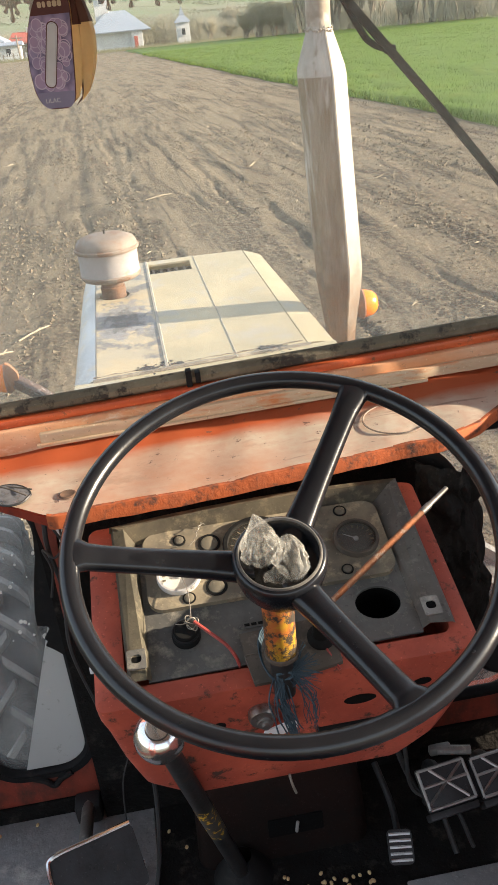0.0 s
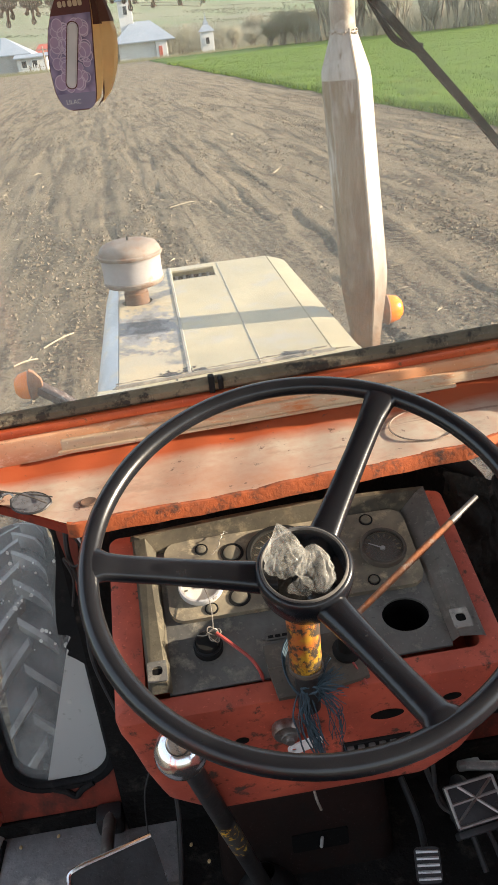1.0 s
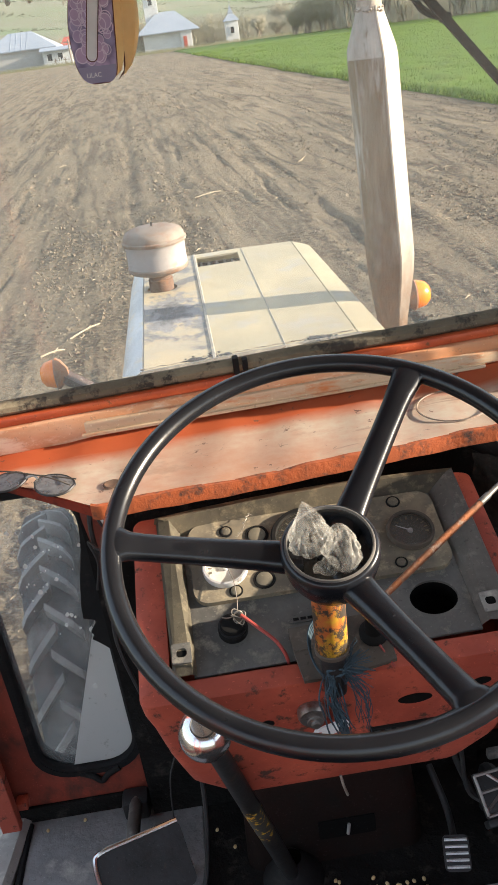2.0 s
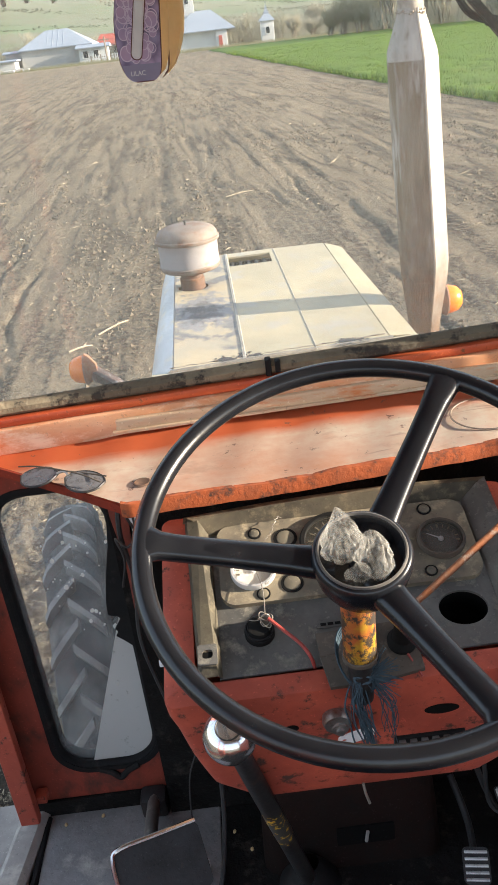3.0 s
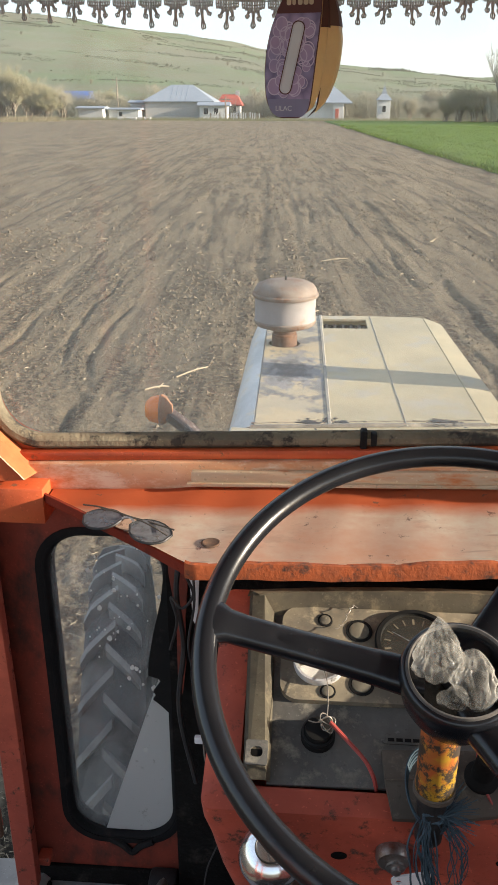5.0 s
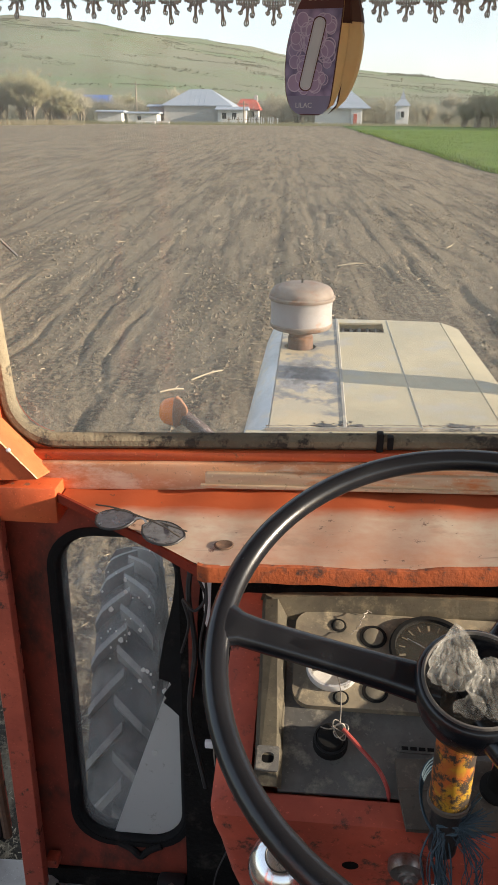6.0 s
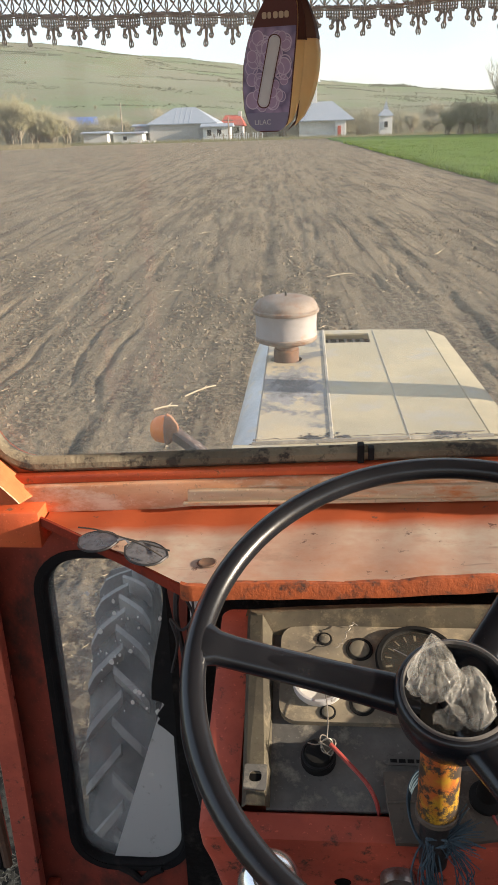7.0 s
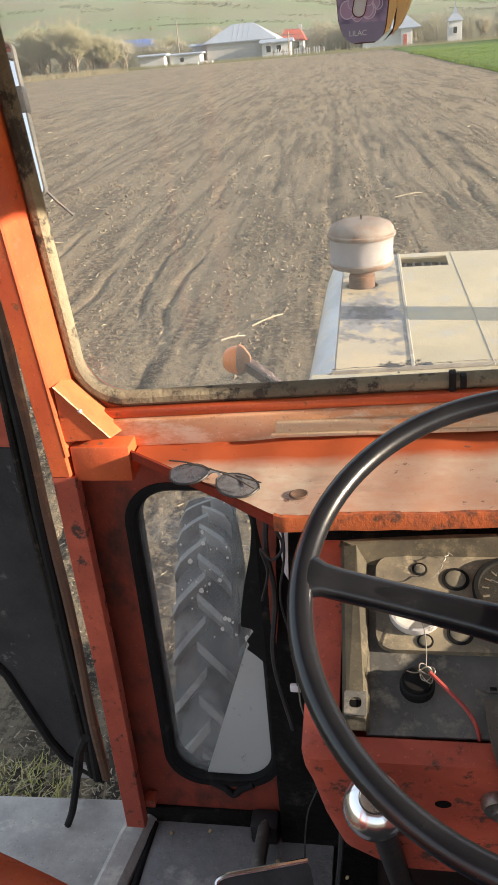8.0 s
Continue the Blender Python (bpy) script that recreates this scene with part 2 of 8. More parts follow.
def foot_rust(m, z0, z1):
    """rust-brown burn stain that climbs unevenly from the foot of the stack, and another near its mouth"""
    nt = m.node_tree
    bs = nt.nodes["Principled BSDF"]
    col = bs.inputs["Base Color"].links[0].from_socket
    tc, sep = nt.nodes.new("ShaderNodeTexCoord"), nt.nodes.new("ShaderNodeSeparateXYZ")
    nt.links.new(tc.outputs["Object"], sep.inputs[0])
    n1, _ = noise_fac(nt, 24, detail=9, rough=0.75, lo=0.25, hi=0.75, stretch=(1, 1, 0.5))
    add = nt.nodes.new("ShaderNodeMath")
    add.operation = "MULTIPLY_ADD"
    nt.links.new(n1, add.inputs[0])
    add.inputs[1].default_value = 0.24
    nt.links.new(sep.outputs["Z"], add.inputs[2])
    mr = nt.nodes.new("ShaderNodeMapRange")
    mr.inputs["From Min"].default_value, mr.inputs["From Max"].default_value = z1, z0
    nt.links.new(add.outputs[0], mr.inputs["Value"])
    n2, _ = noise_fac(nt, 40, detail=6, lo=0.4, hi=0.65)
    rust = mixed(nt, n2, (0.115, 0.058, 0.026), (0.055, 0.029, 0.015))
    nt.links.new(mixed(nt, scaled(nt, mr.outputs[0], 0.95), col, rust), bs.inputs["Base Color"])


def flaked(m, centre, spread, bare, dark):
    """paint flaked off in ragged patches round one spot, bare grey primer and dark rust showing"""
    nt = m.node_tree
    bs = nt.nodes["Principled BSDF"]
    col = bs.inputs["Base Color"].links[0].from_socket
    tc, sub, mul, ln = nt.nodes.new("ShaderNodeTexCoord"), nt.nodes.new("ShaderNodeVectorMath"), nt.nodes.new("ShaderNodeVectorMath"), nt.nodes.new("ShaderNodeVectorMath")
    sub.operation, mul.operation, ln.operation = "SUBTRACT", "MULTIPLY", "LENGTH"
    nt.links.new(tc.outputs["Object"], sub.inputs[0])
    sub.inputs[1].default_value = centre
    nt.links.new(sub.outputs[0], mul.inputs[0])
    mul.inputs[1].default_value = (1 / spread[0], 1 / spread[1], 0)
    nt.links.new(mul.outputs[0], ln.inputs[0])
    for k, lo, colour in ((26, 0.0, bare), (34, 0.20, dark)):
        n, _ = noise_fac(nt, k, detail=10, rough=0.72, lo=0.25, hi=0.75, stretch=(1.2, 0.8, 1))
        d = nt.nodes.new("ShaderNodeMath")
        d.operation = "MULTIPLY_ADD"
        nt.links.new(ln.outputs["Value"], d.inputs[0])
        d.inputs[1].default_value = -0.42
        nt.links.new(n, d.inputs[2])
        mr = nt.nodes.new("ShaderNodeMapRange")
        mr.inputs["From Min"].default_value, mr.inputs["From Max"].default_value = 0.02 + lo, 0.09 + lo
        nt.links.new(d.outputs[0], mr.inputs["Value"])
        col = mixed(nt, scaled(nt, mr.outputs[0], 0.9), col, colour)
    nt.links.new(col, bs.inputs["Base Color"])


flaked(M["hood_patchy"], (-0.165, 1.50, 1.648), (0.075, 0.13), (0.22, 0.22, 0.225), (0.105, 0.105, 0.105))
M["twine"] = surface("blue_twine", (0.045, 0.08, 0.105), (0.02, 0.032, 0.045), (0.15, 0.27, 0.36), rough=0.8, big=60, bump=0.2)
foot_rust(M["exhaust"], 1.80, 2.10)
foot_rust(M["exhaust_pale"], 1.66, 1.98)
M["wire_red"] = surface("red_cable", (0.36, 0.06, 0.05), (0.27, 0.05, 0.04), rough=0.5, big=40, bump=0.1)
M["wire_dark"] = surface("dark_cable", (0.03, 0.03, 0.032), (0.05, 0.045, 0.04), rough=0.6, big=40, bump=0.1)
M["wire_pale"] = surface("pale_wire", (0.32, 0.29, 0.25), (0.22, 0.20, 0.17), rough=0.5, metal=0.5, big=40, bump=0.1)
M["lace"] = surface("greyed_lace_thread", (0.60, 0.60, 0.59), (0.44, 0.44, 0.43), (0.56, 0.51, 0.44), rough=0.9, big=12, wear_at=(0.6, 0.75), bump=0.4)
M["brown_card"] = surface("brown_card", (0.12, 0.035, 0.03), (0.10, 0.03, 0.027), rough=0.5, big=20, bump=0.05, grit=0.0)
M["gold_card"] = surface("gold_card", (0.95, 0.76, 0.45), (0.90, 0.64, 0.30), rough=0.4, big=14, bump=0.05, grit=0.0)
M["lilac_dark"] = surface("dull_violet_card", (0.30, 0.28, 0.42), (0.27, 0.25, 0.38), rough=0.5, big=14, bump=0.05, grit=0.0)
M["petal_edge"] = surface("pale_lilac_petal_edge", (0.70, 0.60, 0.74), (0.54, 0.46, 0.64), rough=0.45, big=20, bump=0.0, grit=0.0)
M["petal"] = surface("mauve_petal", (0.50, 0.36, 0.54), (0.32, 0.27, 0.48), rough=0.45, big=20, bump=0.0, grit=0.0)
M["silver_print"] = surface("pale_silver_print", (0.74, 0.74, 0.76), (0.64, 0.64, 0.67), rough=0.4, big=20, bump=0.05, grit=0.0)
M["cream_print"] = surface("cream_print", (0.62, 0.48, 0.34), (0.6, 0.45, 0.3), rough=0.5, bump=0.0, grit=0.0)
M["grain"] = surface("maize_grain", (0.62, 0.46, 0.24), (0.5, 0.34, 0.16), rough=0.5, big=60, bump=0.1, grit=0.0)
M["rag"] = surface("grimy_black_cloth", (0.022, 0.02, 0.018), (0.045, 0.04, 0.034), (0.09, 0.075, 0.06), rough=0.95, big=14, wear_at=(0.58, 0.75), wear_scale=22, bump=1.0, dist=0.006, spec=0.08)
M["white_wall"] = surface("whitewashed_wall", (0.60, 0.60, 0.58), (0.50, 0.49, 0.47), (0.45, 0.42, 0.37), rough=0.8, big=0.6, fine=6, wear_at=(0.6, 0.75), wear_scale=0.8, bump=0.1)
M["grey_wall"] = surface("grey_render_wall", (0.42, 0.41, 0.39), (0.36, 0.35, 0.33), rough=0.85, big=0.5, fine=5, bump=0.1)
M["tin_roof"] = surface("blue_grey_tin_roof", (0.27, 0.31, 0.36), (0.22, 0.26, 0.31), (0.33, 0.36, 0.39), rough=0.65, metal=0.1, big=0.5, fine=5, wear_at=(0.55, 0.7), wear_scale=1.0, bump=0.1)
M["red_roof"] = surface("red_tile_roof", (0.42, 0.09, 0.06), (0.36, 0.08, 0.06), rough=0.7, big=0.6, fine=5, bump=0.2)
M["blue_roof"] = surface("bright_blue_sheet_roof", (0.08, 0.16, 0.42), (0.07, 0.14, 0.36), rough=0.5, big=0.5, fine=5, bump=0.1)
M["window_dark"] = surface("dark_window_glass", (0.03, 0.035, 0.04), (0.02, 0.024, 0.028), rough=0.15, bump=0.0)
M["wood"] = surface("weathered_wood", (0.28, 0.23, 0.18), (0.2, 0.17, 0.14), rough=0.85, big=3, bump=0.3)
M["bark"] = surface("grey_brown_bark", (0.22, 0.19, 0.145), (0.17, 0.145, 0.11), rough=0.9, big=3, fine=12, bump=0.3)
# both twig colours are paled: distance haze mixed into them
M["twigs"] = surface("hazy_brown_twigs", (0.36, 0.335, 0.25), (0.30, 0.28, 0.205), rough=0.9, big=0.6, bump=0.0, grit=0.0)
M["far_twigs"] = surface("grey_green_bare_woods", (0.33, 0.315, 0.24), (0.27, 0.25, 0.195), rough=0.95, big=0.08, fine=1.0, bump=0.0, grit=0.0)
M["hill_scrub"] = surface("dull_hillside_scrub", (0.17, 0.175, 0.125), (0.19, 0.18, 0.135), rough=0.95, big=0.02, fine=0.3, bump=0.0, grit=0.0)
M["bush_green"] = surface("dull_green_leaves", (0.17, 0.20, 0.10), (0.13, 0.155, 0.08), rough=0.8, big=1.2, bump=0.0, grit=0.0)
M["bud_green"] = surface("budding_spring_leaves", (0.29, 0.275, 0.155), (0.23, 0.215, 0.125), rough=0.8, big=1.2, bump=0.0, grit=0.0)
M["spatter"] = surface("dried_mud_spatter", (0.72, 0.71, 0.67), (0.6, 0.59, 0.56), rough=0.8, big=40, bump=0.1)
# sun glare on the left gauge, painted as a near-white face
M["gauge_glare"] = surface("whitened_gauge_glare", (0.9, 0.89, 0.86), (0.8, 0.79, 0.76), (0.55, 0.52, 0.46), rough=0.38, metal=0.35, big=30, wear_at=(0.6, 0.7), wear_scale=60, bump=0.1, grit=0.0)
M["worn_chrome"] = surface("dull_chrome", (0.85, 0.85, 0.86), (0.7, 0.7, 0.7), rough=0.17, metal=0.95, big=25, bump=0.1, grit=0.0, spec=0.5)
M["worn_bright"] = surface("worn_bright_metal", (0.72, 0.72, 0.72), (0.5, 0.5, 0.5), (0.12, 0.11, 0.10), rough=0.36, metal=0.5, big=25, wear_at=(0.56, 0.66), wear_scale=50, bump=0.3)
M["yellow_flecks"] = surface("dark_steel_with_yellow_flecks", (0.05, 0.048, 0.045), (0.035, 0.032, 0.03), (0.68, 0.40, 0.03), rough=0.6, big=20, wear_at=(0.56, 0.6), wear_scale=85, bump=0.4)
M["lever_steel"] = surface("worn_grey_lever_steel", (0.17, 0.16, 0.15), (0.09, 0.085, 0.08), (0.28, 0.26, 0.23), rough=0.5, metal=0.4, big=18, wear_at=(0.55, 0.68), wear_scale=35, bump=0.3)
M["ledge"] = surface("rubbed_orange_ledge_paint", (0.76, 0.46, 0.29), (0.70, 0.30, 0.13), (0.84, 0.66, 0.48), rough=0.6, big=12, amount=(0.4, 0.6), wear_at=(0.52, 0.66), wear_scale=26, bump=0.3, stretch=(0.4, 1, 1))
M["bracket"] = surface("grimy_brown_bracket", (0.095, 0.078, 0.062), (0.05, 0.043, 0.036), (0.16, 0.13, 0.10), rough=0.75, big=14, amount=(0.4, 0.6), wear_at=(0.55, 0.68), wear_scale=35, bump=0.4)
M["hood_grime"] = surface("dark_grime", (0.20, 0.185, 0.16), (0.12, 0.11, 0.10), (0.34, 0.31, 0.25), rough=0.7, big=12, wear_at=(0.55, 0.66), bump=0.4)
M["near_black_brown"] = surface("near_black_brown_metal", (0.022, 0.012, 0.010), (0.011, 0.008, 0.007), (0.012, 0.010, 0.009), rough=0.75, big=5, amount=(0.35, 0.65), wear_at=(0.5, 0.66), bump=0.4, spec=0.08)
# separate orange for the brace's top, with the light on it in the colour
M["lit_orange"] = surface("lit_pale_orange_paint", (0.50, 0.155, 0.062), (0.46, 0.11, 0.042), (0.3, 0.12, 0.06), rough=0.6, big=20, wear_at=(0.62, 0.68), wear_scale=50, bump=0.3)
M["lug"] = surface("dusty_tyre_lugs", (0.24, 0.24, 0.23), (0.16, 0.16, 0.157), (0.34, 0.325, 0.29), rough=0.9, big=9, wear_at=(0.5, 0.75), wear_scale=14, bump=0.5, spec=0.2)
M["straw"] = surface("pale_straw", (0.40, 0.335, 0.235), (0.20, 0.16, 0.11), rough=0.85, big=5, bump=0.0, grit=0.0)
M["blade"] = surface("young_wheat_blades", (0.088, 0.148, 0.016), (0.062, 0.108, 0.012), (0.15, 0.165, 0.03), rough=0.8, big=0.35, fine=4, wear_at=(0.56, 0.7), wear_scale=0.6, bump=0.0, grit=0.0, spec=0.1)
M["tuft"] = surface("yellowing_grass", (0.32, 0.31, 0.10), (0.20, 0.22, 0.05), (0.45, 0.38, 0.2), rough=0.8, big=9, wear_at=(0.52, 0.6), wear_scale=14, bump=0.0, grit=0.0)
M["dry_grass"] = surface("dry_grass", (0.5, 0.42, 0.26), (0.38, 0.32, 0.18), rough=0.9, big=2, bump=0.0, grit=0.0)
M["clod"] = surface("soil_clods", (0.155, 0.127, 0.092), (0.115, 0.095, 0.07), (0.27, 0.225, 0.165), rough=0.95, big=5, wear_at=(0.55, 0.7), bump=0.6, dist=0.01, spec=0.2)


def shelf_material():
    """orange paint rubbed and dusted to pale pink over the front of the shelf"""
    m, nt, bs = nodes_of("rubbed_orange_shelf_paint")
    tc = nt.nodes.new("ShaderNodeTexCoord")
    sep = nt.nodes.new("ShaderNodeSeparateXYZ")
    nt.links.new(tc.outputs["Object"], sep.inputs[0])
    f1, _ = noise_fac(nt, 7, lo=0.0, hi=1.0, stretch=(0.5, 1, 1))
    add = nt.nodes.new("ShaderNodeMath")
    add.operation = "MULTIPLY_ADD"
    nt.links.new(f1, add.inputs[0])
    add.inputs[1].default_value = 0.07
    nt.links.new(sep.outputs["Y"], add.inputs[2])
    mr = nt.nodes.new("ShaderNodeMapRange")
    mr.inputs["From Min"].default_value, mr.inputs["From Max"].default_value = 0.472, 0.438
    nt.links.new(add.outputs[0], mr.inputs["Value"])
    f2, raw = noise_fac(nt, 45, detail=9, lo=0.35, hi=0.7)
    f3, _ = noise_fac(nt, 38, detail=10, rough=0.75, lo=0.615, hi=0.65)
    f4, _ = noise_fac(nt, 5, lo=0.42, hi=0.62, stretch=(0.5, 1.4, 1))
    dusted = mixed(nt, f4, (0.78, 0.54, 0.41), (0.86, 0.75, 0.62))
    dusted = mixed(nt, scaled(nt, f2, 0.45), dusted, (0.70, 0.34, 0.21))
    f5, _ = noise_fac(nt, 3.2, detail=9, rough=0.72, lo=0.5, hi=0.6, stretch=(0.8, 1.2, 1))
    dusted = mixed(nt, scaled(nt, f5, 0.45), dusted, (0.72, 0.32, 0.17))
    f6, _ = noise_fac(nt, 12, detail=10, rough=0.75, lo=0.56, hi=0.66, stretch=(0.6, 1.2, 1))
    dusted = mixed(nt, scaled(nt, f6, 0.45), dusted, (0.50, 0.30, 0.21))
    scratch, _ = noise_fac(nt, 40, detail=3, lo=0.66, hi=0.72, stretch=(0.12, 1.6, 1))
    dusted = mixed(nt, scaled(nt, scratch, 0.6), dusted, (0.42, 0.22, 0.15))
    col = mixed(nt, mr.outputs[0], (0.68, 0.155, 0.06), dusted)
    col = mixed(nt, f3, col, (0.25, 0.12, 0.09))
    nt.links.new(col, bs.inputs["Base Color"])
    bs.inputs["Roughness"].default_value = 0.5
    bumped(nt, bs, raw, 0.2)
    return m


def glass_material(name, dust, dust_col, scale, lo, hi):
    """thin clear pane: sees straight through, a faint gloss, and a film of dust"""
    m = bpy.data.materials.new(name)
    m.use_nodes = True
    nt = m.node_tree
    nt.nodes.clear()
    out = nt.nodes.new("ShaderNodeOutputMaterial")
    tr, gl, df = nt.nodes.new("ShaderNodeBsdfTransparent"), nt.nodes.new("ShaderNodeBsdfGlossy"), nt.nodes.new("ShaderNodeBsdfDiffuse")
    gl.inputs["Roughness"].default_value = 0.03
    df.inputs["Color"].default_value = (*dust_col, 1)
    fr = nt.nodes.new("ShaderNodeFresnel")
    fr.inputs["IOR"].default_value = 1.3
    m1, m2 = nt.nodes.new("ShaderNodeMixShader"), nt.nodes.new("ShaderNodeMixShader")
    nt.links.new(fr.outputs[0], m1.inputs[0])
    nt.links.new(tr.outputs[0], m1.inputs[1])
    nt.links.new(gl.outputs[0], m1.inputs[2])
    f, _ = noise_fac(nt, scale, detail=8, lo=lo, hi=hi)
    tl, dust_mix = nt.nodes.new("ShaderNodeBsdfTranslucent"), nt.nodes.new("ShaderNodeMixShader")
    tl.inputs["Color"].default_value = (*dust_col, 1)
    dust_mix.inputs[0].default_value = 0.5
    nt.links.new(df.outputs[0], dust_mix.inputs[1])
    nt.links.new(tl.outputs[0], dust_mix.inputs[2])
    nt.links.new(scaled(nt, f, dust, dust * 0.5), m2.inputs[0])
    nt.links.new(m1.outputs[0], m2.inputs[1])
    nt.links.new(dust_mix.outputs[0], m2.inputs[2])
    nt.links.new(m2.outputs[0], out.inputs[0])
    return m


def soil_material():
    """bare tilled field, then pasture on the hills beyond the village"""
    m, nt, bs = nodes_of("tilled_soil_and_pasture")
    geo = nt.nodes.new("ShaderNodeNewGeometry")
    sep = nt.nodes.new("ShaderNodeSeparateXYZ")
    nt.links.new(geo.outputs["Position"], sep.inputs[0])
    a, _ = noise_fac(nt, 0.35, lo=0.35, hi=0.65, stretch=(1.6, 0.35, 1))
    b, _ = noise_fac(nt, 3.0, detail=10, rough=0.7, lo=0.3, hi=0.72, stretch=(1, 0.45, 1))
    c, raw = noise_fac(nt, 22.0, detail=10, rough=0.75, lo=0.3, hi=0.75)
    soil = mixed(nt, a, (0.250, 0.202, 0.136), (0.30, 0.248, 0.170))
    soil = mixed(nt, scaled(nt, b, 0.6), soil, (0.150, 0.125, 0.094))
    soil = mixed(nt, scaled(nt, c, 0.7), soil, (0.31, 0.255, 0.183))
    dk, _ = noise_fac(nt, 11.0, detail=12, rough=0.85, lo=0.52, hi=0.58)
    soil = mixed(nt, scaled(nt, dk, 0.8), soil, (0.10, 0.083, 0.064))
    dk2, _ = noise_fac(nt, 34.0, detail=6, rough=0.7, lo=0.54, hi=0.6)
    soil = mixed(nt, scaled(nt, dk2, 0.6), soil, (0.09, 0.075, 0.058))
    lt, _ = noise_fac(nt, 18.0, detail=10, rough=0.8, lo=0.6, hi=0.64, stretch=(1, 0.7, 1))
    soil = mixed(nt, scaled(nt, lt, 0.6), soil, (0.35, 0.305, 0.23))
    dark_bands, _ = noise_fac(nt, 1.1, detail=8, rough=0.65, lo=0.52, hi=0.66, stretch=(1.5, 0.22, 1))
    soil = mixed(nt, scaled(nt, dark_bands, 0.22), soil, (0.095, 0.078, 0.062))
    # dark crumbly streaks that run broken along the furrows
    skew = nt.nodes.new("ShaderNodeMath")
    skew.operation = "MULTIPLY_ADD"
    nt.links.new(sep.outputs["Y"], skew.inputs[0])
    skew.inputs[1].default_value = 0.055
    nt.links.new(sep.outputs["X"], skew.inputs[2])
    along = nt.nodes.new("ShaderNodeCombineXYZ")
    nt.links.new(skew.outputs[0], along.inputs[0])
    nt.links.new(sep.outputs["Y"], along.inputs[1])

    def streaks(su, sy, width, detail):
        mp, tx, mr2 = nt.nodes.new("ShaderNodeMapping"), nt.nodes.new("ShaderNodeTexNoise"), nt.nodes.new("ShaderNodeMapRange")
        mp.inputs["Scale"].default_value = (su, sy, 1)
        tx.inputs["Scale"].default_value, tx.inputs["Detail"].default_value, tx.inputs["Roughness"].default_value = 1.0, detail, 0.55
        nt.links.new(along.outputs[0], mp.inputs[0])
        nt.links.new(mp.outputs[0], tx.inputs["Vector"])
        off, ab = nt.nodes.new("ShaderNodeMath"), nt.nodes.new("ShaderNodeMath")
        off.operation, ab.operation = "SUBTRACT", "ABSOLUTE"
        off.inputs[1].default_value = 0.5
        nt.links.new(tx.outputs["Fac"], off.inputs[0])
        nt.links.new(off.outputs[0], ab.inputs[0])
        mr2.inputs["From Min"].default_value, mr2.inputs["From Max"].default_value = width, width * 0.35
        nt.links.new(ab.outputs[0], mr2.inputs["Value"])
        return mr2.outputs[0]

    def times(p, q):
        mu = nt.nodes.new("ShaderNodeMath")
        mu.operation = "MULTIPLY"
        nt.links.new(p, mu.inputs[0])
        nt.links.new(q, mu.inputs[1])
        return mu.outputs[0]
    gaps, _ = noise_fac(nt, 1.0, detail=9, rough=0.7, lo=0.42, hi=0.50, stretch=(1.3, 0.35, 1))
    crack = times(streaks(1.5, 0.10, 0.05, 3.0), gaps)
    crumbs, _ = noise_fac(nt, 15.0, detail=7, rough=0.8, lo=0.46, hi=0.50)
    soil = mixed(nt, scaled(nt, times(crack, crumbs), 1.0), soil, (0.062, 0.053, 0.042))
    gaps2, _ = noise_fac(nt, 1.7, detail=9, rough=0.7, lo=0.46, hi=0.54, stretch=(1, 0.3, 1))
    soil = mixed(nt, scaled(nt, times(times(streaks(2.6, 0.16, 0.05, 3.5), gaps2), crumbs), 1.0), soil, (0.08, 0.068, 0.053))
    h1, _ = noise_fac(nt, 0.012, detail=6, lo=0.4, hi=0.6)
    h2, _ = noise_fac(nt, 0.02, detail=12, rough=0.8, lo=0.44, hi=0.6, stretch=(0.45, 1, 4))
    past = mixed(nt, h1, (0.135, 0.178, 0.098), (0.185, 0.192, 0.135))
    past = mixed(nt, scaled(nt, h2, 0.7), past, (0.165, 0.152, 0.113))
    mr = nt.nodes.new("ShaderNodeMapRange")
    mr.inputs["From Min"].default_value, mr.inputs["From Max"].default_value = 128.0, 133.0
    nt.links.new(sep.outputs["Y"], mr.inputs["Value"])
    col = mixed(nt, mr.outputs[0], soil, past)
    nt.links.new(col, bs.inputs["Base Color"])
    bs.inputs["Roughness"].default_value = 0.95
    bs.inputs["Specular IOR Level"].default_value = 0.15
    # crumbs over clods: two scales of relief
    coarse, coarse_raw = noise_fac(nt, 5.5, detail=8, rough=0.7)
    mixh = nt.nodes.new("ShaderNodeMath")
    mixh.operation = "MULTIPLY_ADD"
    nt.links.new(coarse_raw, mixh.inputs[0])
    mixh.inputs[1].default_value = 2.2
    nt.links.new(raw, mixh.inputs[2])
    bumped(nt, bs, mixh.outputs[0], 1.0, 0.06)
    return m


def freshener_print():
    """violet picture of overlapping round blossoms"""
    m, nt, bs = nodes_of("violet_blossom_print")
    tc = nt.nodes.new("ShaderNodeTexCoord")
    vo = nt.nodes.new("ShaderNodeTexVoronoi")
    vo.inputs["Scale"].default_value = 95
    nt.links.new(tc.outputs["Object"], vo.inputs["Vector"])
    f, _ = noise_fac(nt, 30, lo=0.35, hi=0.65)
    col = mixed(nt, f, (0.30, 0.27, 0.46), (0.46, 0.33, 0.52))
    ramp = nt.nodes.new("ShaderNodeMapRange")
    ramp.inputs["From Min"].default_value, ramp.inputs["From Max"].default_value = 0.25, 0.75
    nt.links.new(vo.outputs["Distance"], ramp.inputs["Value"])
    col = mixed(nt, scaled(nt, ramp.outputs[0], 0.8), col, (0.12, 0.10, 0.20))
    nt.links.new(col, bs.inputs["Base Color"])
    bs.inputs["Roughness"].default_value = 0.45
    return m


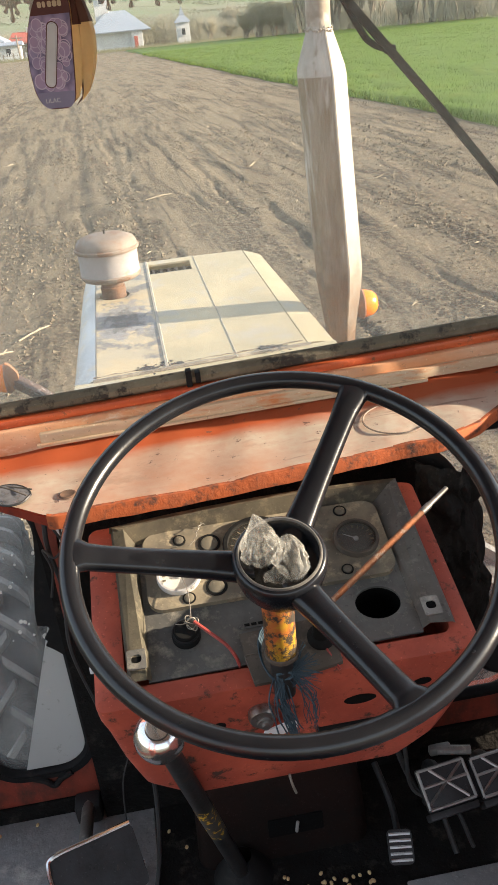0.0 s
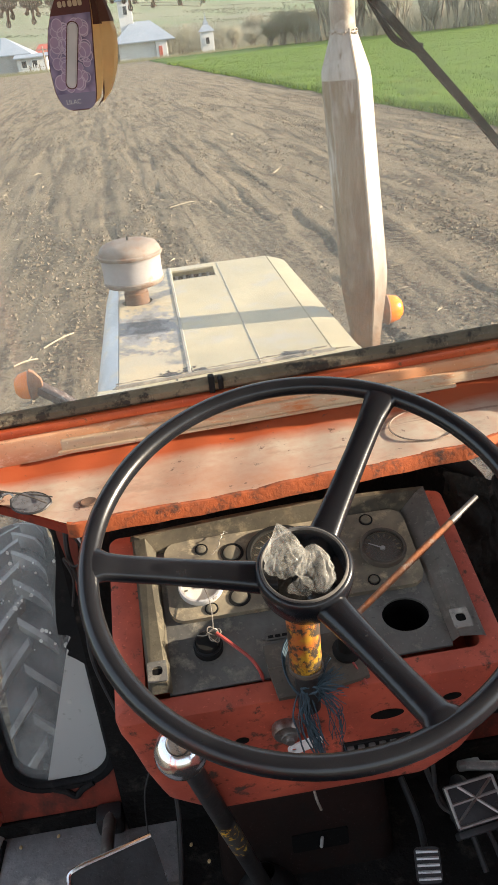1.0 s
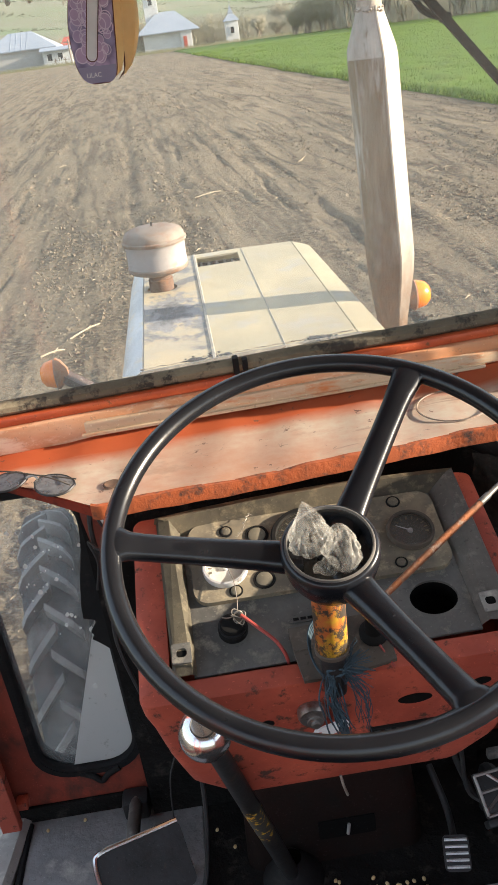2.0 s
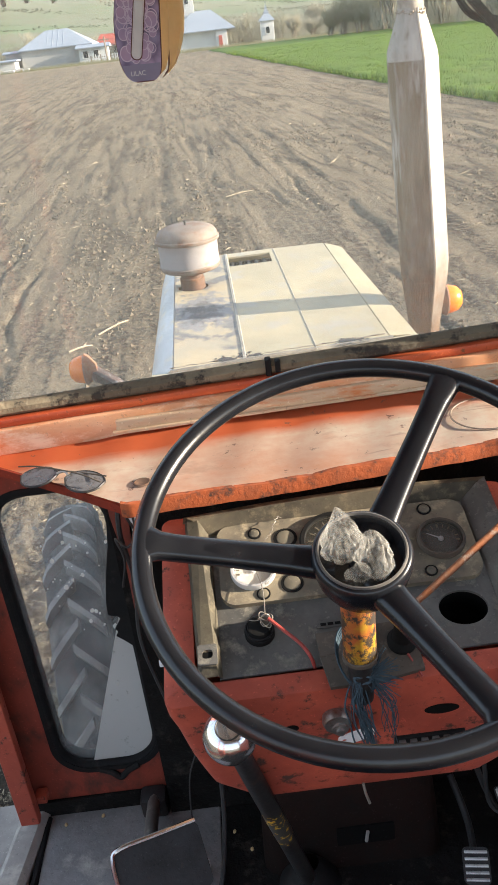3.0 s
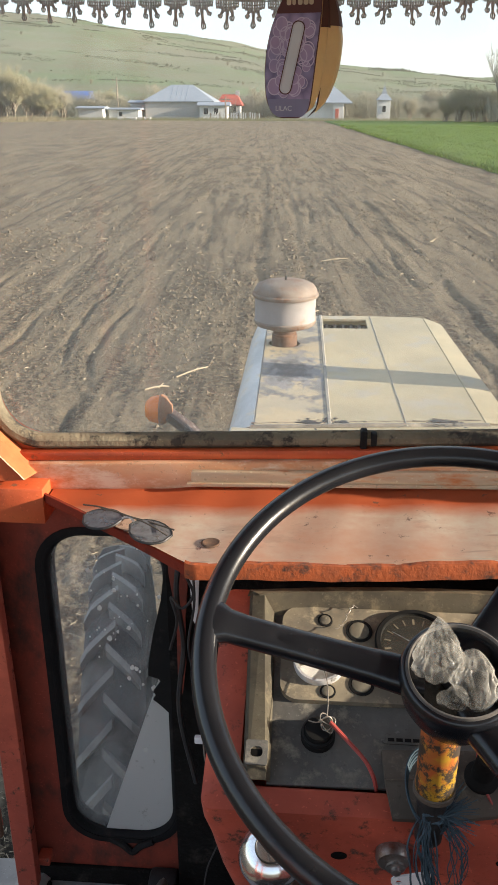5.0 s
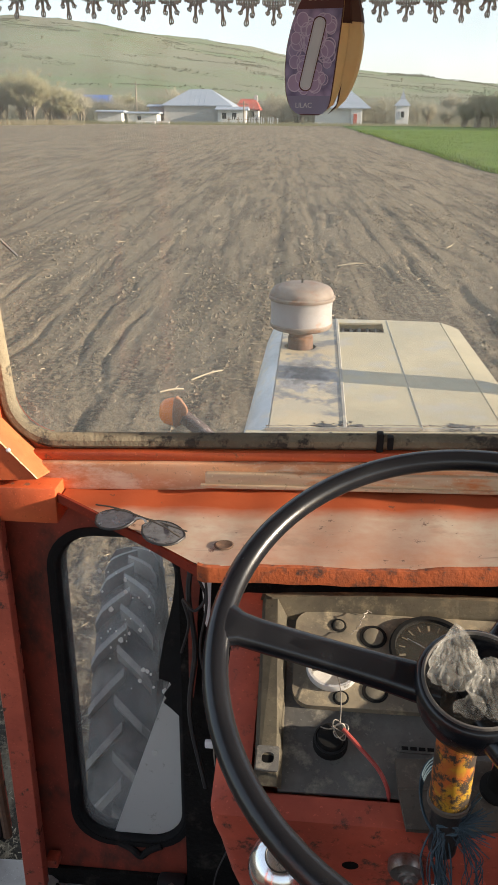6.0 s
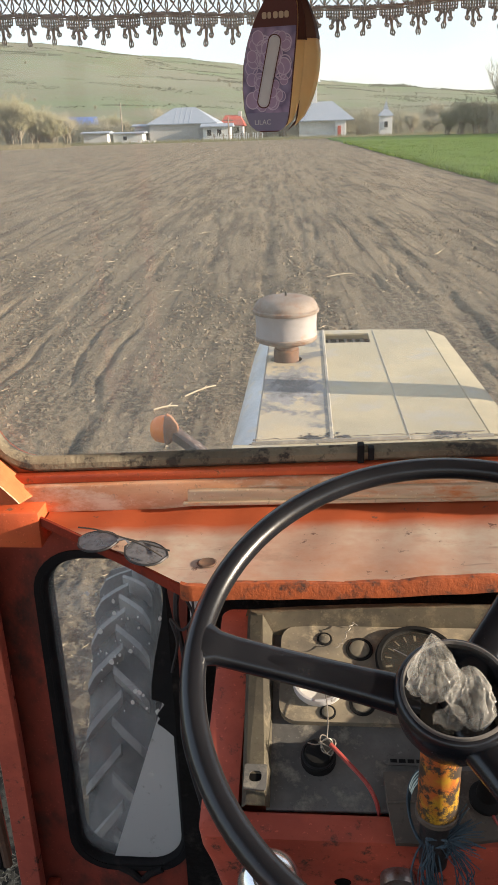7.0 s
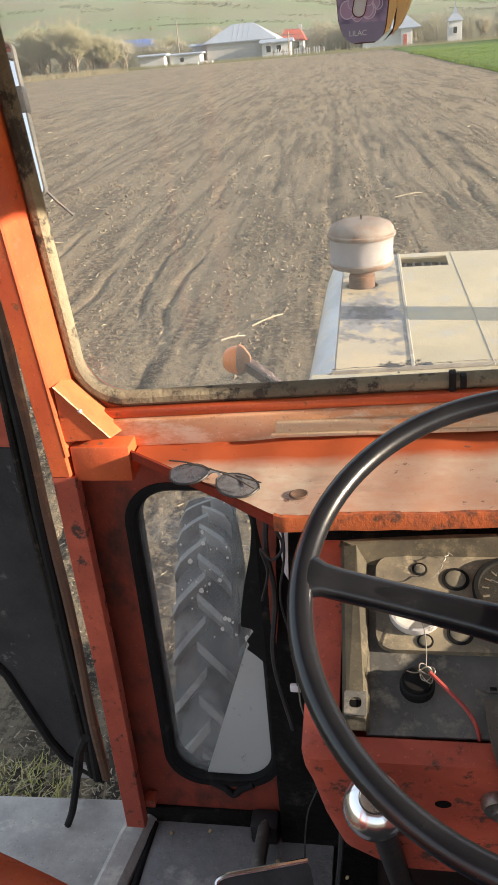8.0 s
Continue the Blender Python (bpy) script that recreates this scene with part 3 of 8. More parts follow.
M["shelf"] = shelf_material()
# windscreen dust, thick enough to stand in for the haze outside as well
M["glass"] = glass_material("windscreen_glass", 0.11, (0.75, 0.71, 0.61), 2.5, 0.4, 0.7)
M["dirty_glass"] = glass_material("dusty_window_glass", 0.13, (0.62, 0.63, 0.62), 16.0, 0.4, 0.7)
M["soil"] = soil_material()
M["print"] = freshener_print()
def film_material():
    """thin crumpled plastic film, half see-through"""
    m, nt, bs = nodes_of("crumpled_clear_film")
    bs.inputs["Base Color"].default_value, bs.inputs["Roughness"].default_value = (0.60, 0.585, 0.54, 1), 0.22
    out = nt.nodes["Material Output"]
    tr, mx = nt.nodes.new("ShaderNodeBsdfTransparent"), nt.nodes.new("ShaderNodeMixShader")
    f, raw = noise_fac(nt, 45, detail=3, rough=0.5, lo=0.40, hi=0.62)
    nt.links.new(scaled(nt, f, 0.30, 0.12), mx.inputs[0])
    tl, half = nt.nodes.new("ShaderNodeBsdfTranslucent"), nt.nodes.new("ShaderNodeMixShader")
    tl.inputs["Color"].default_value = (0.50, 0.49, 0.45, 1)
    half.inputs[0].default_value = 0.5
    nt.links.new(bs.outputs[0], half.inputs[1])
    nt.links.new(tl.outputs[0], half.inputs[2])
    nt.links.new(tr.outputs[0], mx.inputs[1])
    nt.links.new(half.outputs[0], mx.inputs[2])
    nt.links.new(mx.outputs[0], out.inputs[0])
    folds = nt.nodes.new("ShaderNodeTexNoise")
    folds.inputs["Scale"].default_value, folds.inputs["Detail"].default_value, folds.inputs["Distortion"].default_value = 42, 2, 1.0
    tc = nt.nodes.new("ShaderNodeTexCoord")
    nt.links.new(tc.outputs["Object"], folds.inputs["Vector"])
    off, ab = nt.nodes.new("ShaderNodeMath"), nt.nodes.new("ShaderNodeMath")
    off.operation, ab.operation = "SUBTRACT", "ABSOLUTE"
    off.inputs[1].default_value = 0.5
    nt.links.new(folds.outputs["Fac"], off.inputs[0])
    nt.links.new(off.outputs[0], ab.inputs[0])
    bumped(nt, bs, ab.outputs[0], 0.9, 0.006)
    bs.inputs["Specular IOR Level"].default_value = 0.6
    return m


def sheet_material():
    """thin white plastic that lets daylight glow through"""
    m, nt, bs = nodes_of("translucent_white_sheet")
    f, raw = noise_fac(nt, 40, detail=8, rough=0.7, lo=0.6, hi=0.68)
    col = mixed(nt, f, (0.66, 0.655, 0.64), (0.40, 0.39, 0.36))
    nt.links.new(col, bs.inputs["Base Color"])
    bs.inputs["Roughness"].default_value = 0.5
    tl, mx = nt.nodes.new("ShaderNodeBsdfTranslucent"), nt.nodes.new("ShaderNodeMixShader")
    nt.links.new(col, tl.inputs["Color"])
    mx.inputs[0].default_value = 0.5
    nt.links.new(bs.outputs[0], mx.inputs[1])
    nt.links.new(tl.outputs[0], mx.inputs[2])
    nt.links.new(mx.outputs[0], nt.nodes["Material Output"].inputs[0])
    return m


M["thin_sheet"] = sheet_material()
M["film"] = film_material()
_m, _nt, _bs = nodes_of("mirror_glass")
_bs.inputs["Base Color"].default_value, _bs.inputs["Metallic"].default_value, _bs.inputs["Roughness"].default_value = (0.9, 0.9, 0.9, 1), 1.0, 0.03
M["mirror"] = _m
M["tinted"] = glass_material("smoky_sunglass_lens", 0.6, (0.27, 0.275, 0.30), 60.0, 0.3, 0.7)


# ---- builders ----
def mesh_of(name, bm, material):
    bmesh.ops.recalc_face_normals(bm, faces=bm.faces)
    me = bpy.data.meshes.new(name)
    bm.to_mesh(me)
    bm.free()
    if material:
        me.materials.append(material)
    return me


def smoothed(ob, degrees=40):
    me = ob.data
    me.shade_smooth()
    me.set_sharp_from_angle(angle=radians(degrees))
    return ob


def thing(name, label, category, at=(0, 0, 0), group="", kind=""):
    ob = new(name)
    ob.location = at
    ob.empty_display_size = 0.05
    return tagged(ob, label, category, group, kind)


def part(name, bm, material, parent, label="", smooth=True, world=True):
    """one bmesh as one mesh object under a thing or a part; coordinates are given in the world, or in the parent's own frame"""
    ob = new(name, mesh_of(name, bm, material))
    ob.parent = parent
    if world:
        total = Matrix.Identity(4)
        p = parent
        while p:
            total = p.matrix_basis @ total
            p = p.parent
        ob.matrix_basis = total.inverted()
    if label:
        ob["label"] = label
    return smoothed(ob) if smooth else ob


def single(name, bm, material, label, category, group="", kind="", smooth=True):
    ob = new(name, mesh_of(name, bm, material))
    tagged(ob, label, category, group, kind)
    return smoothed(ob) if smooth else ob


def box(bm, lo, hi, bevel=0.0, seg=2, m=None):
    lo, hi = Vector(lo), Vector(hi)
    mat4 = Matrix.Translation((lo + hi) / 2) @ Matrix.Diagonal((*(hi - lo), 1))
    vs = bmesh.ops.create_cube(bm, size=1, matrix=(m @ mat4) if m else mat4)["verts"]
    if bevel:
        es = list({e for v in vs for e in v.link_edges})
        bmesh.ops.bevel(bm, geom=es, offset=bevel, segments=seg, profile=0.5, affect="EDGES")
    return bm


def lathe(bm, profile, m=None, seg=32, close=False):
    """profile: (radius, height) pairs turned about z"""
    rings = []
    for r, z in profile:
        ring = []
        for k in range(seg):
            a = 2 * math.pi * k / seg
            v = Vector((r * math.cos(a), r * math.sin(a), z))
            ring.append(bm.verts.new(m @ v if m else v))
        rings.append(ring)
    for a, b in zip(rings, rings[1:]):
        for k in range(seg):
            bm.faces.new((a[k], a[(k + 1) % seg], b[(k + 1) % seg], b[k]))
    if close:
        bm.faces.new(rings[0])
        bm.faces.new(rings[-1])
    return bm


def sweep(bm, path, radius, seg=8, closed=False, section=None, caps=True):
    """a tube (or any section of (u, v) points) along a line of points; radius may be a list"""
    pts = [Vector(p) for p in path]
    n = len(pts)
    radii = radius if isinstance(radius, (list, tuple)) else [radius] * n
    up = None
    rings = []
    for i, p in enumerate(pts):
        if closed:
            d = (pts[(i + 1) % n] - pts[i - 1]).normalized()
        else:
            d = (pts[min(i + 1, n - 1)] - pts[max(i - 1, 0)]).normalized()
        if up is None:
            up = Vector((0, 0, 1)) if abs(d.z) < 0.9 else Vector((0, 1, 0))
        side = d.cross(up).normalized()
        up = side.cross(d).normalized()
        if section:
            ring = [bm.verts.new(p + side * u * radii[i] + up * v * radii[i]) for u, v in section]
        else:
            ring = [bm.verts.new(p + side * math.cos(2 * math.pi * k / seg) * radii[i] + up * math.sin(2 * math.pi * k / seg) * radii[i]) for k in range(seg)]
        rings.append(ring)
    m = len(rings[0])
    pairs = list(zip(rings, rings[1:])) + ([(rings[-1], rings[0])] if closed else [])
    for a, b in pairs:
        for k in range(m):
            bm.faces.new((a[k], a[(k + 1) % m], b[(k + 1) % m], b[k]))
    if caps and not closed:
        bm.faces.new(rings[0])
        bm.faces.new(rings[-1])
    return bm


def curve_pts(ctrl, n=10):
    """Catmull-Rom through control points"""
    c = [Vector(p) for p in ctrl]
    c = [c[0] * 2 - c[1]] + c + [c[-1] * 2 - c[-2]]
    out = []
    for i in range(1, len(c) - 2):
        for k in range(n):
            t = k / n
            a, b, d, e = c[i - 1], c[i], c[i + 1], c[i + 2]
            out.append(0.5 * ((2 * b) + (d - a) * t + (2 * a - 5 * b + 4 * d - e) * t * t + (3 * b - a - 3 * d + e) * t ** 3))
    out.append(c[-2])
    return out


def rounded_rect(x0, x1, z0, z1, r, n=6):
    pts = []
    for cx, cz, a0 in ((x1 - r, z1 - r, 0), (x0 + r, z1 - r, 90), (x0 + r, z0 + r, 180), (x1 - r, z0 + r, 270)):
        for k in range(n + 1):
            a = radians(a0 + 90 * k / n)
            pts.append((cx + r * math.cos(a), cz + r * math.sin(a)))
    return pts


def plate(bm, outer, holes, thick, m):
    """a flat sheet with holes; loops of 2D points, laid by m (local x, y in the sheet, z its normal)"""
    from mathutils.geometry import tessellate_polygon
    loops = [outer] + list(holes)
    flat = [p for lp in loops for p in lp]
    tris = tessellate_polygon([[Vector((x, y, 0)) for x, y in lp] for lp in loops])
    top = [bm.verts.new(m @ Vector((x, y, thick))) for x, y in flat]
    bot = [bm.verts.new(m @ Vector((x, y, 0))) for x, y in flat]
    for t in tris:
        try:
            bm.faces.new([top[i] for i in t])
            bm.faces.new([bot[i] for i in reversed(t)])
        except ValueError:
            pass
    k = 0
    for lp in loops:
        n = len(lp)
        for i in range(n):
            a, b = k + i, k + (i + 1) % n
            bm.faces.new((bot[a], bot[b], top[b], top[a]))
        k += n
    return bm


def loft(bm, rings, cap=True):
    rs = [[bm.verts.new(p) for p in r] for r in rings]
    n = len(rs[0])
    for a, b in zip(rs, rs[1:]):
        for k in range(n):
            bm.faces.new((a[k], a[(k + 1) % n], b[(k + 1) % n], b[k]))
    if cap:
        bm.faces.new(rs[0])
        bm.faces.new(rs[-1])
    return bm


def frame_at(origin, x_axis, y_axis):
    x = Vector(x_axis).normalized()
    z = x.cross(Vector(y_axis)).normalized()
    y = z.cross(x)
    return Matrix(((x.x, y.x, z.x, origin[0]), (x.y, y.y, z.y, origin[1]), (x.z, y.z, z.z, origin[2]), (0, 0, 0, 1)))


FRONT = frame_at((0, 0.5, 0), (1, 0, 0), (0, 0, 1))     # the inner face of the front wall; its normal points back to the driver


# ---- ground: one sheet from under the tractor to the hills ----
FURROW = -0.055                       # the rows run slightly to the left of the tractor's axis


def smooth_step(a, b, v):
    t = np.clip((v - a) / (b - a), 0, 1)
    return t * t * (3 - 2 * t)


def wave(u, v, seed, n=7, lo=0.5, hi=4.0):
    """cheap smooth noise: a sum of sines of random direction and phase"""
    rng = np.random.RandomState(seed)
    out = np.zeros_like(u)
    for _ in range(n):
        k, a, p = rng.uniform(lo, hi), rng.uniform(0, 2 * np.pi), rng.uniform(0, 2 * np.pi)
        out += np.sin(k * (u * np.cos(a) + v * np.sin(a)) + p)
    return out / n


def hash_noise(u, v, seed):
    """value noise on a lattice of one metre"""
    iu, iv = np.floor(u), np.floor(v)
    fu, fv = u - iu, v - iv
    fu, fv = fu * fu * (3 - 2 * fu), fv * fv * (3 - 2 * fv)

    def h(a, b):
        s = np.sin(a * 127.1 + b * 311.7 + seed * 74.7) * 43758.5453
        return s - np.floor(s)

    return (h(iu, iv) * (1 - fu) + h(iu + 1, iv) * fu) * (1 - fv) + (h(iu, iv + 1) * (1 - fu) + h(iu + 1, iv + 1) * fu) * fv


def field_height(x, y):
    u = x - FURROW * y + 0.06 * np.sin(y * 0.22) + 0.03 * np.sin(y * 0.9 + 1)
    depth = 0.5 + 0.5 * hash_noise(u * 0.7, y * 0.08, 3)
    rows = 0.004 * depth * np.sin(2 * np.pi * u / 0.78) + 0.004 * np.sin(2 * np.pi * u / 0.31 + 1.0) * hash_noise(u * 0.6, y * 0.1, 9)
    tracks = np.zeros_like(x)
    for c, w, d in ((-0.15, 0.09, 0.07), (0.52, 0.08, 0.055), (-1.55, 0.1, 0.06), (2.3, 0.14, 0.08), (3.4, 0.1, 0.05), (-2.9, 0.09, 0.05), (-4.6, 0.12, 0.05), (5.1, 0.12, 0.05)):
        gap = smooth_step(0.25, 0.6, hash_noise(u * 0 + c * 3, y * 0.33, 5 + int(c * 10)))
        tracks -= 0.32 * d * gap * np.exp(-((u - c) / w) ** 2)
    for i in range(26):
        c = -9.5 + i * 0.72 + 0.3 * math.sin(i * 5.1)
        broken = smooth_step(0.45, 0.62, hash_noise(u * 0 + i * 7.3, y * 0.5 + i, 33))
        wander = 0.05 * np.sin(y * 0.7 + i) + 0.035 * np.sin(y * 1.9 + 2 * i) + 0.02 * np.sin(y * 4.1 + 3 * i)
        tracks -= 0.034 * broken * np.exp(-((u - c - wander) / 0.04) ** 2)
    rougher = hash_noise(x * 0.55, y * 0.22, 14)
    fine = 0.008 * (hash_noise(x * 3.1, y * 1.6, 1) - 0.5) + (0.003 + 0.006 * rougher) * (hash_noise(x * 9, y * 7, 2) - 0.5) + (0.006 + 0.014 * rougher) * (hash_noise(x * 23, y * 19, 4) - 0.5) * (hash_noise(x * 1.3, y * 0.9, 8) + 0.3) + 0.005 * (hash_noise(x * 47, y * 37, 7) - 0.5)
    lumps = 0.03 * np.maximum(hash_noise(x * 17, y * 13, 6) - 0.74, 0) * 2
    trodden = 1 - 0.75 * np.exp(-((x / 2.4) ** 2 + ((y - 0.8) / 1.9) ** 2))     # flattened round the tractor
    return (rows + tracks + fine + lumps) * trodden


def hill_height(x, y):
    far = smooth_step(165, 1000, y)
    side = np.interp(x / np.maximum(y, 1), [-1.3, -0.6, -0.37, -0.24, -0.11, 0.015, 0.1, 0.19, 0.4, 1.3], [0.135, 0.12, 0.103, 0.088, 0.07, 0.046, 0.036, 0.031, 0.028, 0.02])
    base = side * 900 * far
    rough = (hash_noise(x * 0.012, y * 0.012, 11) - 0.5) * 8 + (hash_noise(x * 0.04, y * 0.04, 12) - 0.5) * 3.5
    return base + rough * far * (1 - smooth_step(850, 1000, y)) - 40 * smooth_step(1050, 1500, y)


def build_ground():
    d = [0.8]
    while d[-1] < 1600:
        d.append(d[-1] * (1.0058 if d[-1] < 60 else 1.012 if d[-1] < 150 else 1.05))
    d = np.array(d)
    s = np.concatenate([[-60, -12, -5, -2.6, -1.9, -1.5], np.linspace(-1.25, -0.62, 110), np.linspace(-0.615, 0.6, 470), np.linspace(0.61, 1.2, 60), [1.5, 1.9, 2.6, 5, 12, 60]])
    S, D = np.meshgrid(s, d)
    X, Y = S * D, D - 4.0
    near = (1 - smooth_step(110, 128, Y)) * (1 - smooth_step(1.3, 1.9, np.abs(S)))
    Z = np.where(Y < 150, field_height(X, Y) * near, 0) + hill_height(X, Y)
    n, m = len(d), len(s)
    verts = np.stack([X, Y, Z], -1).reshape(-1, 3)
    idx = np.arange(n * m).reshape(n, m)
    quads = np.stack([idx[:-1, :-1], idx[:-1, 1:], idx[1:, 1:], idx[1:, :-1]], -1).reshape(-1, 4)
    # the land behind the tractor closes the sheet
    extra = np.array([[-48, -3.2, -0.02], [48, -3.2, -0.02], [1500, -1500, -0.02], [-1500, -1500, -0.02]])
    base = len(verts)
    verts = np.concatenate([verts, extra])
    me = bpy.data.meshes.new("ground")
    me.from_pydata(verts.tolist(), [], quads.tolist() + [[base + 3, base + 2, base + 1, base]])
    me.materials.append(M["soil"])
    me.shade_smooth()
    return tagged(new("ground", me), "brown tilled field with furrows, rising to pasture hills", "ground", kind="structure")


build_ground()


def tri_soup(name, tris, material, label, category, kind="stuff"):
    v = np.array(tris, dtype=float).reshape(-1, 3)
    me = bpy.data.meshes.new(name)
    me.from_pydata(v.tolist(), [], np.arange(len(v)).reshape(-1, 3).tolist())
    me.materials.append(material)
    return tagged(new(name, me), label, category, kind=kind)


GREEN_A, GREEN_B = 8.05, -0.049        # edge of the wheat: x = A + B y


def build_wheat():
    """rows of young wheat: a low uneven sheet and blades on it"""
    rng = np.random.RandomState(5)
    ys = np.concatenate([np.linspace(2, 40, 130), np.linspace(40.6, 128, 90)])
    ks = np.concatenate([np.linspace(0, 6, 60), np.linspace(6.3, 75, 90)])
    K, Yg = np.meshgrid(ks, ys)
    wob = 0.35 * (hash_noise(Yg * 0.6, Yg * 0, 21) - 0.5)
    Xg = GREEN_A + GREEN_B * Yg + wob + K
    Zg = (0.03 + 0.10 * smooth_step(0, 0.5, K)) * (0.75 + 0.5 * hash_noise(Xg * 1.5, Yg * 1.0, 22)) + 0.05 * (hash_noise(Xg * 5, Yg * 3, 23) - 0.5)
    Zg = np.where(K == 0, -0.03, Zg)
    n, m = Xg.shape
    idx = np.arange(n * m).reshape(n, m)
    quads = np.stack([idx[:-1, :-1], idx[:-1, 1:], idx[1:, 1:], idx[1:, :-1]], -1).reshape(-1, 4)
    me = bpy.data.meshes.new("wheat_field")
    me.from_pydata(np.stack([Xg, Yg, Zg], -1).reshape(-1, 3).tolist(), [], quads.tolist())
    me.materials.append(M["blade"])
    me.shade_smooth()
    tagged(new("wheat_field", me), "strip of bright green young wheat beside the bare soil", "crop", kind="stuff")
    N = 90000
    y = 3 + 95 * rng.rand(N) ** 1.9
    k = 30 * rng.rand(N) ** 1.6
    x = GREEN_A + GREEN_B * y + 0.35 * (hash_noise(y * 0.6, y * 0, 21) - 0.5) + k
    h = 0.06 + 0.09 * rng.rand(N)
    w = 0.003 + 0.00035 * y
    a = rng.rand(N) * np.pi
    lean = (rng.rand(N, 2) - 0.5) * 0.16
    p0 = np.stack([x - w * np.cos(a), y - w * np.sin(a), np.full(N, 0.02)], -1)
    p1 = np.stack([x + w * np.cos(a), y + w * np.sin(a), np.full(N, 0.02)], -1)
    p2 = np.stack([x + lean[:, 0], y + lean[:, 1], h + 0.08], -1)
    tri_soup("wheat", np.stack([p0, p1, p2], 1), M["blade"], "upright blades of young green wheat", "crop")


build_wheat()


def build_straw():
    """broken maize stalks, husks and clods scattered on the soil"""
    rng = np.random.RandomState(9)
    tris = []
    N = 21000
    y = 0.6 + 60 * rng.rand(N) ** 2.2
    x = (rng.rand(N) - 0.5) * (y + 4) * 1.9 - 0.5
    # a thick mat of chopped residue lies beside the tractor
    mx, my = -2.3 + 1.6 * rng.rand(5200), 1.0 + 3.4 * rng.rand(5200) ** 0.8
    lie = hash_noise(mx * 4, my * 4, 23) + 0.5 * rng.rand(5200) > 0.86
    dx_, dy_ = -1.75 + 1.0 * rng.rand(2600), 0.35 + 1.1 * rng.rand(2600)      # and by the step
    x, y = np.concatenate([x, mx[lie], dx_]), np.concatenate([y, my[lie], dy_])
    N = len(x)
    z = field_height(x, y) + 0.015
    for i in range(N):
        if x[i] > GREEN_A + GREEN_B * y[i]:
            continue
        near = min(1.7, 0.35 + y[i] / 10)
        ln, w, a = near * rng.uniform(0.006, 0.030) * (2.6 if rng.rand() < 0.07 else 1), near * rng.uniform(0.0008, 0.003) + 0.00015 * y[i], rng.rand() * 6.28
        dx, dy = math.cos(a) * ln, math.sin(a) * ln
        nx, ny = -math.sin(a) * w, math.cos(a) * w
        t = rng.uniform(-0.3, 0.6) * ln
        c = (x[i], y[i], z[i])
        b = [(c[0] - dx - nx, c[1] - dy - ny, c[2]), (c[0] - dx + nx, c[1] - dy + ny, c[2]), (c[0] + dx + nx, c[1] + dy + ny, c[2] + t), (c[0] + dx - nx, c[1] + dy - ny, c[2] + t), (c[0], c[1], c[2] + w * 1.6)]
        for f in ((0, 1, 4), (1, 2, 4), (2, 3, 4), (3, 0, 4)):
            tris.append([b[k] for k in f])
    tri_soup("maize_stubble", tris, M["straw"], "pale broken maize stalks and husks on the soil", "crop residue")
    tris = []
    N = 230000
    y = 0.5 + 40 * rng.rand(N) ** 1.6
    x = (rng.rand(N) - 0.5) * (y + 4) * 1.7 - 0.5
    u = x - FURROW * y
    streak = 0.65 * hash_noise(u * 2.4, y * 0.22, 71) + 0.35 * hash_noise(u * 7, y * 3, 72)
    keep = streak + 0.2 * rng.rand(N) > 0.68 + 0.02 * np.clip(1.4 - y / 6, 0, 1)
    x, y = x[keep], y[keep]
    N = len(x)
    z = field_height(x, y)
    for i in range(N):
        r = (0.2 + min(0.8, y[i] / 14)) * rng.uniform(0.005, 0.026) * (1.8 if rng.rand() < 0.07 else 1)
        q = [Vector((rng.uniform(0.6, 1.2) * r * math.cos(k * 2.094 + i), rng.uniform(0.6, 1.2) * r * math.sin(k * 2.094 + i), rng.uniform(-0.2, 0.2) * r)) for k in range(3)]
        c = Vector((x[i], y[i], z[i] + 0.2 * r))
        top, bot = c + Vector((rng.uniform(-0.3, 0.3) * r, rng.uniform(-0.3, 0.3) * r, r * rng.uniform(0.6, 1.0))), c - Vector((0, 0, r))
        for k in range(3):
            tris.append([c + q[k], c + q[(k + 1) % 3], top])
            tris.append([c + q[(k + 1) % 3], c + q[k], bot])
    tri_soup("soil_clods", [[tuple(v) for v in t] for t in tris], M["clod"], "small crumbling clods of dry brown soil", "soil")


build_straw()


# two long pale stalks lying near the tractor's left front
def stalk(at, ln, turn, lift):
    bm = bmesh.new()
    d = Vector((math.cos(turn), math.sin(turn), lift)) * ln / 2
    c = Vector(at)
    sweep(bm, [c - d, c - d * 0.3 + Vector((0, 0, 0.01)), c + d * 0.4 + Vector((0, 0, 0.012)), c + d], [0.009, 0.008, 0.008, 0.006], seg=6)
    sweep(bm, [c + d * 0.1, c + d * 0.1 + Vector((0.04, 0.05, 0.03))], [0.008, 0.003], seg=5)
    return single("maize_stalk", bm, M["straw"], "pale dry maize stalk lying on the soil", "stalk", group="loose stalks")


stalk((-1.14, 6.47, 0.03), 0.34, 0.7, 0.1)
stalk((-1.38, 6.0, 0.03), 0.22, 0.5, 0.0)
stalk((0.31, 12.32, 0.04), 0.45, 0.35, 0.05)


